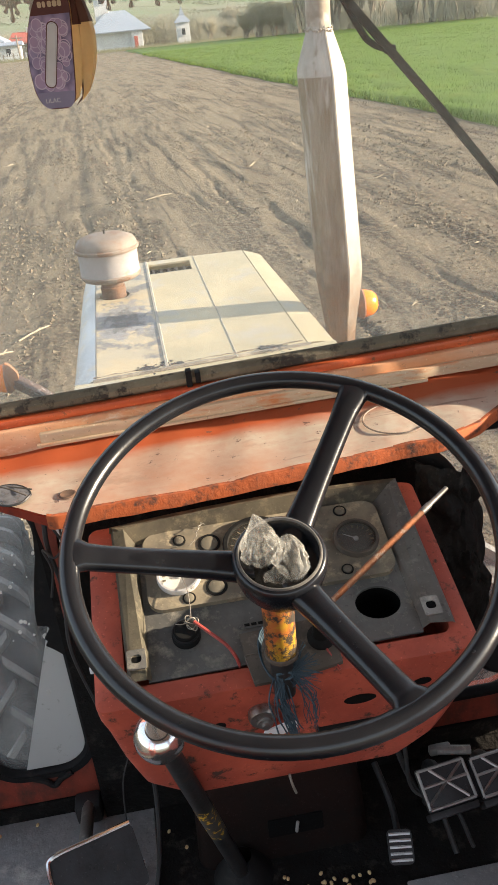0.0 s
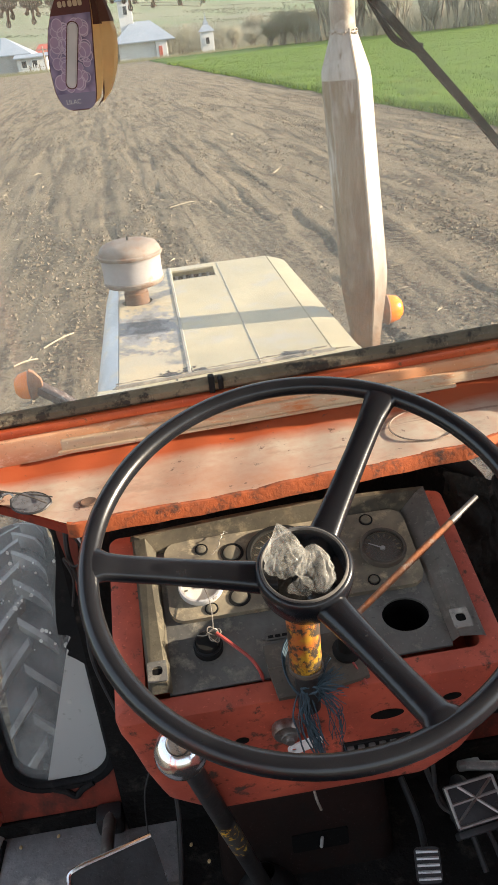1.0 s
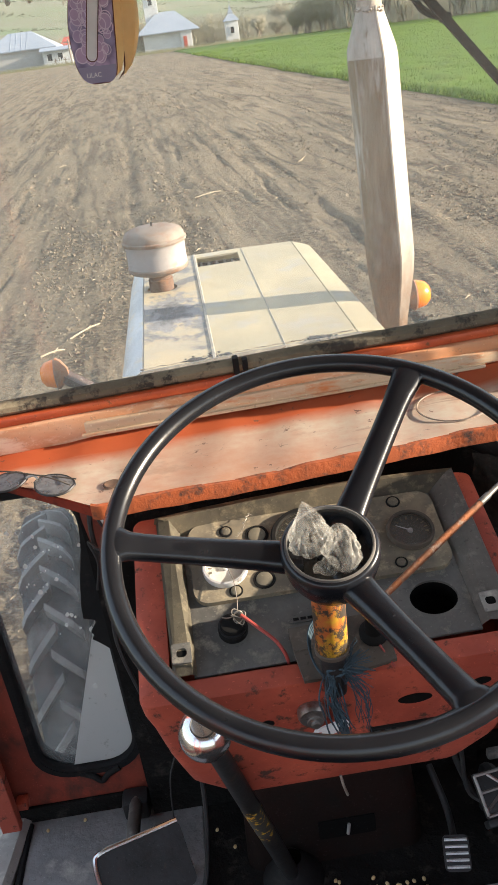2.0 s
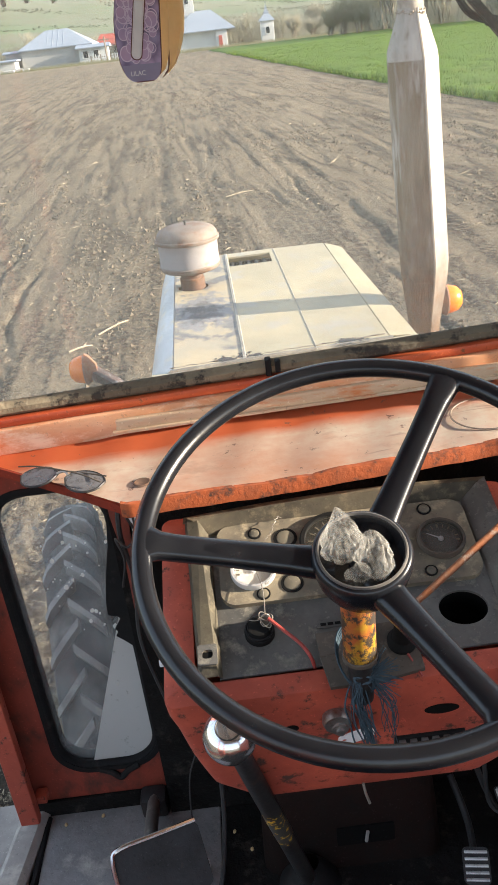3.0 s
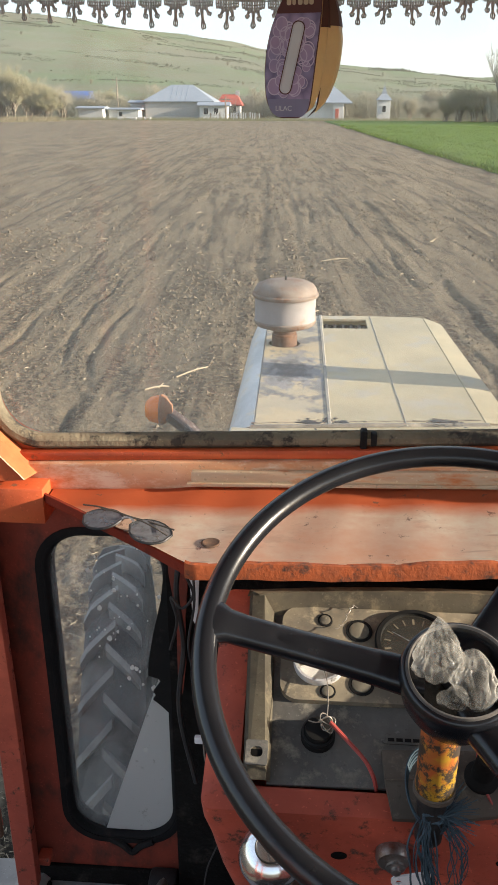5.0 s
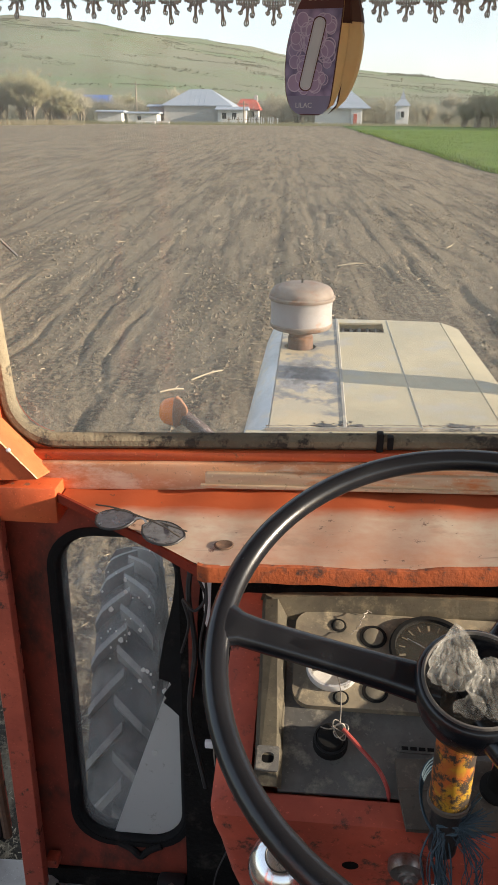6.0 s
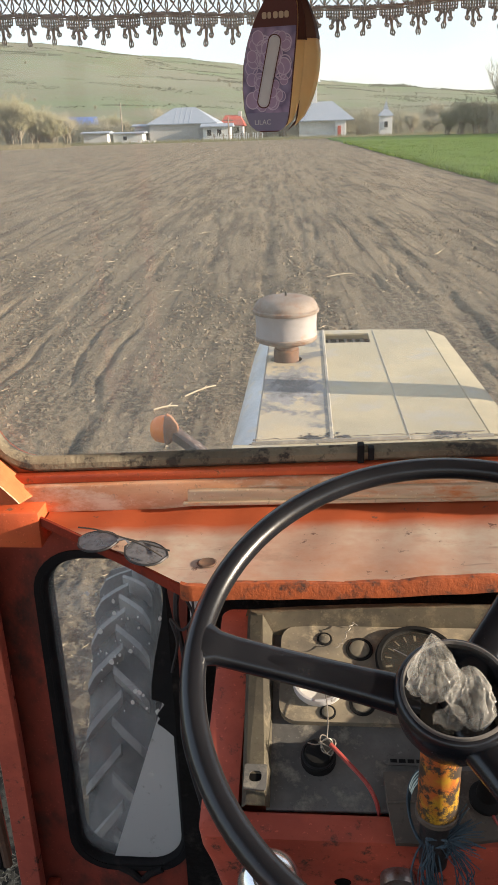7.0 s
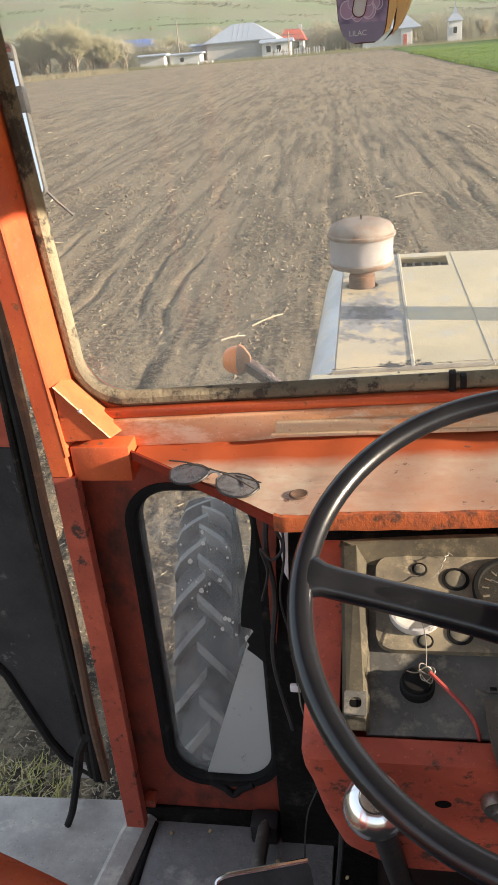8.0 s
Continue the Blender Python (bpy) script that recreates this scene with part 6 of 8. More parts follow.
    hr = [[bm.verts.new(D @ Vector(p)) for p in r] for r in (hood_row(0.262, -0.004, 0.201, 0.009), hood_row(0.260, 0.011, 0.198, 0.009), hood_row(0.252, 0.014, 0.187, 0.008), hood_row(0.238, -0.009, 0.168, 0.007))]
    for e, f in zip(hr, hr[1:]):
        for q in range(12):
            bm.faces.new((e[q], e[q + 1], f[q + 1], f[q]))
    bmesh.ops.solidify(bm, geom=list(bm.faces), thickness=-0.005)
    part("top_flange", bm, M["dash"], d)
    for u, v in ((-0.166, 0.057), (0.192, 0.061)):
        bm = bmesh.new()
        plate(bm, rounded_rect(u - 0.011, u + 0.011, v - 0.013, v + 0.013, 0.002, 2), [rounded_rect(u - 0.006, u + 0.006, v - 0.005, v + 0.006, 0.004, 3)], 0.002, D @ Matrix.Translation((0, 0, 0.004)))
        t = part("fixing_tab", bm, M["dash_dark" if u < 0 else "dash_grey"], d, smooth=False)
        bm = bmesh.new()
        plate(bm, rounded_rect(u - 0.0065, u + 0.0065, v - 0.006, v + 0.007, 0.004, 3), [], 0.0008, D @ Matrix.Translation((0, 0, 0.0036)))
        part("fixing_hole", bm, M["void"], t, smooth=False)
    # instrument plate
    bm = bmesh.new()
    plate(bm, rounded_rect(-0.146, 0.172, 0.122, 0.244, 0.02, 6), [], 0.007, D @ Matrix.Translation((0, 0, -0.008)))
    bmesh.ops.bevel(bm, geom=[e for e in bm.edges if e.calc_face_angle(0) > 1.0], offset=0.002, segments=2, affect="EDGES")
    plate_ob = part("instrument_plate", bm, M["dash"], d, "dusty tan instrument plate", smooth=False)
    dial(d, -0.104, 0.1675, -0.002, 0.028, "gauge", "small gauge, its face whitened for sun glare", "gauge_glare", "worn_bright")
    dial(d, 0.003, 0.196, -0.002, 0.045, "speedometer", "large round dial half hidden by the wheel", "void")
    dial(d, 0.1315, 0.1805, -0.002, 0.0295, "gauge", "round gauge with a cracked dusty glass", "dash_dark", "bracket")
    for u, v, r in ((-0.0975, 0.2255, 0.0065), (-0.059, 0.2125, 0.0115), (-0.095, 0.133, 0.0065), (-0.059, 0.1435, 0.0105), (0.1225, 0.2315, 0.007), (0.1085, 0.1365, 0.006)):
        bm = bmesh.new()
        m = D @ Matrix.Translation((u, v, -0.001))
        lathe(bm, [(r * 1.32, 0), (r * 1.30, 0.0012), (r * 1.08, 0.0014), (r, 0.0004)], m, seg=20)
        lm = part("warning_lamp", bm, M["black"], d)
        bm = bmesh.new()
        lathe(bm, [(r, 0.0003), (r * 0.96, 0.0018), (r * 0.7, 0.0026), (0.0, 0.0028)], m, seg=20)
        part("lens", bm, M["dim_tan"], lm)
    # ignition switch, wired up
    m = D @ Matrix.Translation((-0.105, 0.084, -0.009))
    bm = bmesh.new()
    lathe(bm, [(0.0175, 0), (0.0175, 0.008), (0.0145, 0.011), (0.013, 0.018), (0.0, 0.019)], m, seg=24)
    sw = part("ignition_switch", bm, M["black"], d, "black round ignition switch")
    bm = bmesh.new()
    lathe(bm, [(0.0160, 0.009), (0.0168, 0.0125), (0.0150, 0.0135), (0.0142, 0.0115)], m, seg=24)
    part("switch_ring", bm, M["rubber"], sw)
    # makers plate: unreadable, plain bars
    bm = bmesh.new()
    plate(bm, rounded_rect(-0.040, 0.012, 0.0805, 0.0895, 0.004, 3), [], 0.0015, D @ Matrix.Translation((0, 0, -0.0085)))
    mp = part("maker_plate", bm, M["dash_dark"], panel, smooth=False)
    for k in range(5):
        bm = bmesh.new()
        plate(bm, [(-0.034 + k * 0.0085, 0.0832), (-0.0275 + k * 0.0085, 0.0832), (-0.0275 + k * 0.0085, 0.0868), (-0.034 + k * 0.0085, 0.0868)], [], 0.0004, D @ Matrix.Translation((0, 0, -0.007)))
        part("plate_bar", bm, M["black"], mp, smooth=False)
    # steering column bracket
    bm = bmesh.new()
    plate(bm, [(-0.036, -0.003), (-0.014, -0.003), (-0.012, 0.012), (0.006, 0.012), (0.018, -0.002), (0.068, 0.006), (0.066, 0.055), (0.05, 0.068), (-0.043, 0.064), (-0.041, 0.03)], [], 0.006, D @ Matrix.Translation((0, 0, 0.004)))
    sweep(bm, [D @ Vector((-0.042, 0.034, 0.0102)), D @ Vector((0.0, 0.036, 0.0102))], 0.0012, seg=5)
    box(bm, (-0.04, 0.06, -0.008), (0.06, 0.066, 0.006), 0.002, m=D)
    part("column_bracket", bm, M["bracket"], d)
    bm = bmesh.new()
    lathe(bm, [(0.016, 0), (0.0165, 0.006), (0.0135, 0.010), (0.011, 0.012), (0.0095, 0.040), (0.0, 0.042)], D @ Matrix.Translation((0.050, 0.040, 0.009)), seg=20)
    part("switch_knob", bm, M["black"], d)
    # front of the console: knob and tag, holes, fuse block
    bm = bmesh.new()
    F = frame_at((0, 0.0645, 1.60), (1, 0, 0), (0, -0.171, 1))
    lathe(bm, [(0.016, 0), (0.017, 0.008), (0.015, 0.013), (0.0, 0.015)], F @ Matrix.Translation((-0.031, 0.018, 0.0)), seg=24)
    lathe(bm, [(0.0095, 0.014), (0.0095, 0.0165), (0.005, 0.0175), (0.005, 0.021), (0.0, 0.0215)], F @ Matrix.Translation((-0.029, 0.014, 0.0)), seg=12)
    kn = part("light_switch", bm, M["steel"], body, "round metal light switch")
    bm = bmesh.new()
    plate(bm, rounded_rect(-0.038, 0.004, -0.026, -0.008, 0.008, 4), [rounded_rect(-0.034, -0.028, -0.02, -0.014, 0.003, 3)], 0.002, F @ pose(-0.002, 0.026, 0.019, 0, 0, 20))
    part("metal_tag", bm, M["pale_sheet"], body, "pale metal tag hanging from the switch", smooth=False)
    for u, v, w, h in ((-0.082, 0.004, 0.008, 0.006), (0.089, 0.007, 0.020, 0.0085), (0.166, 0.020, 0.011, 0.0065)):
        bm = bmesh.new()
        plate(bm, [(u + w * math.copysign(abs(math.cos(a)) ** 1.2, math.cos(a)), v + h * math.sin(a)) for a in [6.283 * k / 20 for k in range(20)]], [], 0.001, F @ Matrix.Translation((0, 0, 0.0002)))
        part("punched_hole", bm, M["void"], body, smooth=False)
    bm = bmesh.new()
    box(bm, (0.036, -0.056, -0.002), (0.118, -0.036, 0.004), 0.001, m=F)
    fb = part("fuse_block", bm, M["black"], body, "black fuse block")
    for k in range(6):
        bm = bmesh.new()
        box(bm, (0.040 + k * 0.013, -0.053, 0.004), (0.048 + k * 0.013, -0.039, 0.009), 0.001, m=F)
        part("fuse", bm, M["dash_dark"], fb)
    bm = bmesh.new()
    box(bm, (-0.19, 0.0375, -0.004), (0.20, 0.0392, 0.0012), 0.0004, m=F)
    part("panel_joint", bm, M["dirty_red"], body)
    return d


build_dashboard()


# wire loop and red cable at the ignition switch
def ignition_wires():
    bm = bmesh.new()
    m = D @ Matrix.Translation((-0.0965, 0.0885, 0.012))
    rng = random.Random(3)
    for j in range(3):
        turn = pose(0, 0, 0, rng.uniform(-40, 40), rng.uniform(-40, 40), 60 * j)
        r1, r2 = rng.uniform(0.007, 0.0105), rng.uniform(0.0035, 0.006)
        sweep(bm, [m @ turn @ Vector((r1 * math.cos(a), r2 * math.sin(a), 0.002 * math.sin(2 * a) + 0.003)) for a in [6.283 * k / 20 for k in range(20)]], 0.00065, seg=5, closed=True)
    sweep(bm, curve_pts([m @ Vector((-0.004, 0.0, 0.003)), m @ Vector((-0.012, -0.002, 0.004)), m @ Vector((-0.019, 0.001, 0.002))], 5), 0.00065, seg=5)
    sweep(bm, curve_pts([m @ Vector((0, 0.005, 0.005)), D @ Vector((-0.0955, 0.112, 0.014)), D @ Vector((-0.096, 0.136, 0.012)), D @ Vector((-0.099, 0.152, 0.009)), D @ Vector((-0.102, 0.166, 0.007))], 5), 0.0006, seg=5)
    single("key_wire", bm, M["wire_pale"], "twisted bare wire tied to the ignition switch", "wire")
    bm = bmesh.new()
    curl = [D @ Vector((-0.0655 - 0.0195 * k / 16 + 0.0016 * math.sin(k * 1.9), 0.2425 - 0.036 * k / 16 + 0.0014 * math.cos(k * 1.9), 0.006 + 0.003 * math.sin(k * 0.5))) for k in range(17)]
    sweep(bm, curve_pts([D @ Vector((-0.060, 0.2415, 0.004))] + curl, 3), 0.0005, seg=5)
    single("loose_wire", bm, M["wire_pale"], "thin curled wire hanging over the instrument plate", "wire")
    bm = bmesh.new()
    sweep(bm, curve_pts([m @ Vector((0.003, -0.002, 0.006)), D @ Vector((-0.078, 0.072, 0.013)), D @ Vector((-0.060, 0.053, 0.009)), D @ Vector((-0.051, 0.040, 0.0)), D @ Vector((-0.048, 0.033, -0.012))], 6), 0.0022, seg=7)
    single("red_cable", bm, M["wire_red"], "red cable running from the ignition switch", "cable")


ignition_wires()


# ---- steering wheel and column ----
WN = Vector((0.008, -0.3847, 1.0)).normalized()
WHEEL = frame_at((0.006, 0.015, 1.895), (1, 0, 0.045), WN.cross(Vector((1, 0, 0.045))))
HUB = WHEEL @ Matrix.Translation((-0.0075, -0.0105, 0.007))      # the hub sits a little out of the rim's middle


def build_wheel():
    w = thing("steering_wheel", "worn black three-spoke steering wheel", "steering wheel")
    w.matrix_basis = WHEEL
    R, r = 0.2097, 0.0102
    hub_at = Vector((-0.0075, -0.0105, 0.0))
    bm = bmesh.new()
    sweep(bm, [(R * math.cos(6.283185 * k / 96), R * math.sin(6.283185 * k / 96), 0) for k in range(96)], r, seg=16, closed=True)
    part("rim", bm, M["wheel_black"], w, world=False)
    for a in (174.3, 54.6, -71.0):
        bm = bmesh.new()
        end = Vector((math.cos(radians(a)) * R, math.sin(radians(a)) * R, 0))
        run = (end - hub_at)
        L = run.length
        c, s = run.x / L, run.y / L

        def at(q, h):
            return hub_at + Vector((c * q, s * q, h))
        path = [at(0.026, -0.040), at(0.045, -0.038), at(0.07, -0.032), at(0.10, -0.025), at(0.14, -0.0155), at(0.172, -0.0075), at(0.186, -0.003), at(L - 0.012, -0.0005), at(L - 0.003, 0.0)]
        wid = [0.0185, 0.0165, 0.0148, 0.0138, 0.0132, 0.0134, 0.0142, 0.0168, 0.0225]
        hei = [0.012, 0.0115, 0.011, 0.0105, 0.0102, 0.0098, 0.0095, 0.0092, 0.0085]
        rings = []
        for p, wd, he in zip(path, wid, hei):
            ring = []
            for k in range(16):
                t = 6.283185 * k / 16
                x, y = math.copysign(abs(math.cos(t)) ** 0.75, math.cos(t)) * wd, math.copysign(abs(math.sin(t)) ** 0.75, math.sin(t)) * he
                ring.append(p + Vector((-s, c, 0)) * x + Vector((0, 0, 1)) * y)
            rings.append(ring)
        loft(bm, rings)
        part("spoke", bm, M["wheel_black"], w, world=False)
    hm = Matrix.Translation(hub_at + Vector((0, 0, 0.007)))
    bm = bmesh.new()
    lathe(bm, [(0.022, -0.094), (0.028, -0.090), (0.038, -0.076), (0.0445, -0.060), (0.0475, -0.043), (0.0478, -0.033), (0.0462, -0.029), (0.0445, -0.0275), (0.0415, -0.0268), (0.0388, -0.03), (0.037, -0.045), (0.0, -0.048)], hm, seg=48)
    part("hub", bm, M["wheel_black"], w, "open black hub cup", world=False)
    bm = bmesh.new()
    lathe(bm, [(0.0428, -0.0268), (0.0420, -0.0245), (0.0408, -0.0242), (0.0396, -0.0265)], hm, seg=48)
    part("hub_ring", bm, M["lever_steel"], w, "scratched bright rim of the hub cup", world=False)
    bm = bmesh.new()
    lathe(bm, [(0.0, -0.036), (0.011, -0.036), (0.0125, -0.04), (0.0125, -0.048)], hm, seg=6)
    part("nut", bm, M["dark_steel"], w, world=False)


build_wheel()


def pleated(bm, tip, foot, width, depth, pleats, seed, m, belly=0.62, tip_r=0.10, folds=0.10):
    """thin film gathered at its tip: pleats fan out from the tip to a creased, half-closed foot"""
    rng = random.Random(seed)
    tip, foot = Vector(tip), Vector(foot)
    ax = (foot - tip)
    side = ax.cross(Vector((0, 0, 1)))
    side = side.normalized() if side.length > 1e-6 else Vector((1, 0, 0))
    out = side.cross(ax.normalized())
    n, rows = 72, 26
    phase = [rng.uniform(0, 6.283) for _ in range(4)]
    off = Vector((seed * 2.3, seed * 4.1, seed * 1.3))
    rings = []
    for i in range(rows + 1):
        t = i / rows
        prof = tip_r + (1 - tip_r) * min(1.0, (t / belly)) ** 0.85
        if t > belly:
            prof *= 1 - 0.75 * ((t - belly) / (1 - belly)) ** 2.2
        ring = []
        for k in range(n):
            a = 6.283185 * k / n
            fold = abs(math.sin(a * pleats * 0.5 + phase[0] + 0.7 * math.sin(3 * t + phase[1]))) - 0.5
            fold += 0.5 * (abs(math.sin(a * pleats * 1.15 + phase[2] - 2.0 * t)) - 0.5)
            crease = 1 - 2 * abs(noise.noise(Vector((math.cos(a) * 1.9, math.sin(a) * 1.9, t * 4.5)) + off))
            dirn = Vector((math.cos(a), math.sin(a), 0))
            fine_fold = 1 - 2 * abs(noise.noise(Vector((dirn.x * 3.4, dirn.y * 3.4, t * 2.2)) + off * 2))
            crush = 1 - 2 * abs(noise.noise(Vector((dirn.x * 2.6, dirn.y * 2.6, t * 9)) + off * 3))
            q = prof * (1 + folds * fold * (0.35 + t) + 0.26 * crease * (0.2 + t) + 0.12 * fine_fold + 0.05 * crush)
            p = tip + ax * (t + 0.05 * noise.noise(Vector((a * 1.5, t * 5, seed)))) + side * math.cos(a) * width * q + out * math.sin(a) * depth * q
            p += (side * noise.noise(Vector((t * 3, seed, 1))) * width * 0.25)
            ring.append(m @ p)
        rings.append(ring)
    loft(bm, rings)
    bmesh.ops.triangulate(bm, faces=[f for f in bm.faces if len(f.verts) > 4])
    return bm


bag = thing("plastic_bag", "crumpled clear plastic bag stuffed in the hub", "bag", tuple(HUB @ Vector((0, 0, -0.048))))
bm = bmesh.new()
pleated(bm, (-0.0195, 0.016, 0.020), (-0.0145, 0.006, -0.044), 0.0175, 0.0145, 9, 1, HUB, belly=0.68, tip_r=0.12)
smoothed(part("twisted_end", bm, M["film"], bag), 22)
bm = bmesh.new()
pleated(bm, (0.010, 0.013, -0.020), (0.010, -0.032, -0.030), 0.0145, 0.012, 11, 5, HUB, belly=0.45, tip_r=0.38)
smoothed(part("pouch", bm, M["film"], bag), 22)
bm = bmesh.new()
pleated(bm, (-0.020, -0.022, -0.033), (0.004, -0.020, -0.032), 0.008, 0.007, 7, 9, HUB, belly=0.6, tip_r=0.3)
smoothed(part("gathered_edge", bm, M["film"], bag), 30)


def build_column():
    c = thing("steering_column", "steering column in chipped yellow and orange paint", "column", (0, 0.1, 1.65))
    top, bot = HUB @ Vector((0, 0, -0.088)), Vector((-0.004, 0.037, 1.724))
    ax = top - bot
    L = ax.length
    m = frame_at(bot, (1, 0, 0), ax.cross(Vector((1, 0, 0))))
    bm = bmesh.new()
    lathe(bm, [(0.0165, 0.0), (0.0172, 0.003), (0.0172, L * 0.80), (0.0168, L * 0.82)], m, seg=32)
    part("sleeve", bm, M["yellow"], c, "chipped yellow and orange sleeve")
    bm = bmesh.new()
    lathe(bm, [(0.015, -0.004), (0.0185, -0.003), (0.0187, 0.0012), (0.0174, 0.0025)], m, seg=32)
    part("clamp", bm, M["bracket"], c, "dull grimy ring at the sleeve's foot")
    bm = bmesh.new()
    lathe(bm, [(0.0, -0.06), (0.0125, -0.06), (0.0135, -0.02), (0.0155, -0.003)], m, seg=28)
    part("shaft", bm, M["dark_steel"], c, "grimy inner shaft")
    bm = bmesh.new()
    lathe(bm, [(0.0168, L * 0.81), (0.0180, L * 0.84), (0.0195, L * 0.98), (0.0225, L + 0.004)], m, seg=32)
    part("neck", bm, M["dark_steel"], c)


build_column()


def tied_twine():
    """a knot of frayed blue twine round the column, with hanging ends"""
    rng = random.Random(8)
    bm = bmesh.new()
    # turns round the shaft below the sleeve, slack on one side
    for j in range(4):
        pts = []
        for k in range(28):
            a = 6.283185 * k / 28
            slack = 0.0025 * max(0.0, math.cos(a - 2.6)) * (0.5 + 0.3 * j)
            pts.append(Vector((-0.004 + (0.0205 + slack) * math.cos(a), 0.048 + (0.0205 + slack) * math.sin(a), 1.709 + 0.016 * math.cos(a - 2.2) * (0.4 + 0.2 * j) + 0.016 * math.sin(a))))
        sweep(bm, pts, rng.uniform(0.0008, 0.0012), seg=5, closed=True)
    knot = Vector((-0.004, 0.029, 1.700))
    for k in range(6):
        ph, tilt = rng.uniform(0, 6.28), rng.uniform(-0.6, 0.6)
        sweep(bm, [knot + Vector((0.0085 * math.cos(a), 0.004 * math.sin(a * 2 + ph), 0.0048 * math.sin(a) + tilt * 0.004 * math.cos(a))) for a in [6.283 * i / 18 for i in range(18)]], 0.0015, seg=5, closed=True)
    # two hanging bundles: a thick pale one, and a thin dark one further along
    for j in range(30):
        p0 = knot + Vector((rng.uniform(-0.008, 0.0), rng.uniform(-0.004, 0.002), rng.uniform(-0.004, 0.002)))
        ln, drift, wig = rng.uniform(0.055, 0.112), rng.gauss(-0.010, 0.0045), rng.uniform(0, 6.28)
        pts = [p0 + Vector((drift * min(1, k * 0.45) + 0.0022 * math.sin(k * 1.1 + wig) + 0.0035 * k, -0.010 * min(1, k * 0.4) + rng.gauss(0, 0.0012), -ln * k / 6)) for k in range(7)]
        sweep(bm, curve_pts(pts, 4), rng.uniform(0.0005, 0.0010), seg=4)
    for j in range(16):
        p0 = knot + Vector((rng.uniform(0.004, 0.012), rng.uniform(-0.004, 0.004), rng.uniform(-0.006, 0.002)))
        ln, wig = rng.uniform(0.03, 0.10), rng.uniform(0, 6.28)
        reach = rng.uniform(0.010, 0.026)
        pts = [p0 + Vector((reach * min(1, k * 0.4) + 0.003 * math.sin(k * 1.4 + wig), -0.006 * min(1, k * 0.4) + rng.gauss(0, 0.0012), -ln * k / 5)) for k in range(6)]
        sweep(bm, curve_pts(pts, 4), rng.uniform(0.00035, 0.0006), seg=4)
    # frayed ends fan out beside the shaft
    for j in range(70):
        a, reach = rng.uniform(-0.75, 1.15), rng.uniform(0.012, 0.040)
        p0 = knot + Vector((rng.uniform(0.002, 0.010), rng.uniform(-0.003, 0.003), rng.uniform(-0.003, 0.004)))
        d = Vector((math.cos(a), rng.uniform(-0.15, 0.45), math.sin(a)))
        bend = Vector((rng.uniform(-0.3, 0.3), rng.uniform(-0.2, 0.2), rng.uniform(-0.5, 0.2)))
        pts = [p0 + d * reach * k / 3 + bend * reach * (k / 3) ** 2 * 0.6 for k in range(4)]
        sweep(bm, curve_pts(pts, 4), rng.uniform(0.00035, 0.0008), seg=4)
    single("twine", bm, M["twine"], "frayed blue twine knotted round the steering column", "twine", kind="stuff")
    bm = bmesh.new()
    sweep(bm, curve_pts([D @ Vector((0.05, 0.065, 0.012)), D @ Vector((0.047, 0.045, 0.014)), D @ Vector((0.055, 0.02, 0.01)), D @ Vector((0.064, 0.0, 0.004))], 5), 0.0014, seg=5)
    single("thin_cable", bm, M["wire_red"], "thin red cable beside the column", "cable")


tied_twine()


def rod_lever():
    r = thing("throttle_lever", "rusty steel throttle lever with a bright worn tip", "lever")
    a, b = D @ Vector((0.035, 0.035, 0.055)), D @ Vector((0.246, 0.184, 0.07))
    mid = a.lerp(b, 0.82)
    bm = bmesh.new()
    sweep(bm, [a.lerp(b, 0.14), a.lerp(b, 0.3), a.lerp(b, 0.6), mid], [0.0034, 0.004, 0.0043, 0.0043], seg=12)
    part("rod", bm, M["lever_rust"], r)
    bm = bmesh.new()
    sweep(bm, [a.lerp(b, 0.80), a.lerp(b, 0.86), a.lerp(b, 0.87), b], [0.0046, 0.0046, 0.0036, 0.0032], seg=12)
    part("tip", bm, M["lever_steel"], r, "bare worn metal tip")
    bm = bmesh.new()
    sweep(bm, [a.lerp(b, 0.14), D @ Vector((0.055, 0.05, 0.0))], 0.005, seg=10)
    part("pivot", bm, M["dark_steel"], r)


rod_lever()


def gear_lever():
    g = thing("gear_lever", "dark gear lever with a round chrome knob", "lever", (-0.09, 0.25, 1.0))
    k = Vector((-0.147, 0.0, 1.672))
    foot = Vector((-0.075, 0.29, 1.0))
    d = (foot - k).normalized()
    bm = bmesh.new()
    sweep(bm, [k + d * 0.02, k + d * 0.2, k + d * 0.4, foot], [0.0115, 0.0125, 0.013, 0.014], seg=14)
    sh = part("shaft", bm, M["dark_steel"], g)
    bm = bmesh.new()
    sweep(bm, [k + d * 0.27, k + d * 0.42], 0.0133, seg=14, caps=False)
    part("paint_band", bm, M["yellow_flecks"], sh, "remains of yellow paint")
    bm = bmesh.new()
    m = frame_at(k, (1, 0, 0), (-d).cross(Vector((1, 0, 0))))
    lathe(bm, [(0.0, 0.0245), (0.012, 0.0235), (0.020, 0.02), (0.0265, 0.011), (0.0285, 0.0), (0.0265, -0.012), (0.020, -0.021), (0.0145, -0.026), (0.014, -0.04)], m, seg=36)
    part("knob", bm, M["worn_chrome"], g, "round chrome knob")
    bm = bmesh.new()
    lathe(bm, [(0.012, 0.0238), (0.0128, 0.0246), (0.0136, 0.0234)], m, seg=36)
    part("knob_ring", bm, M["dark_steel"], g)
    bm = bmesh.new()
    lathe(bm, [(0.055, 0.0), (0.05, 0.015), (0.03, 0.04), (0.018, 0.06)], Matrix.Translation((-0.075, 0.29, 0.99)), seg=24)
    part("boot", bm, M["rubber"], g)


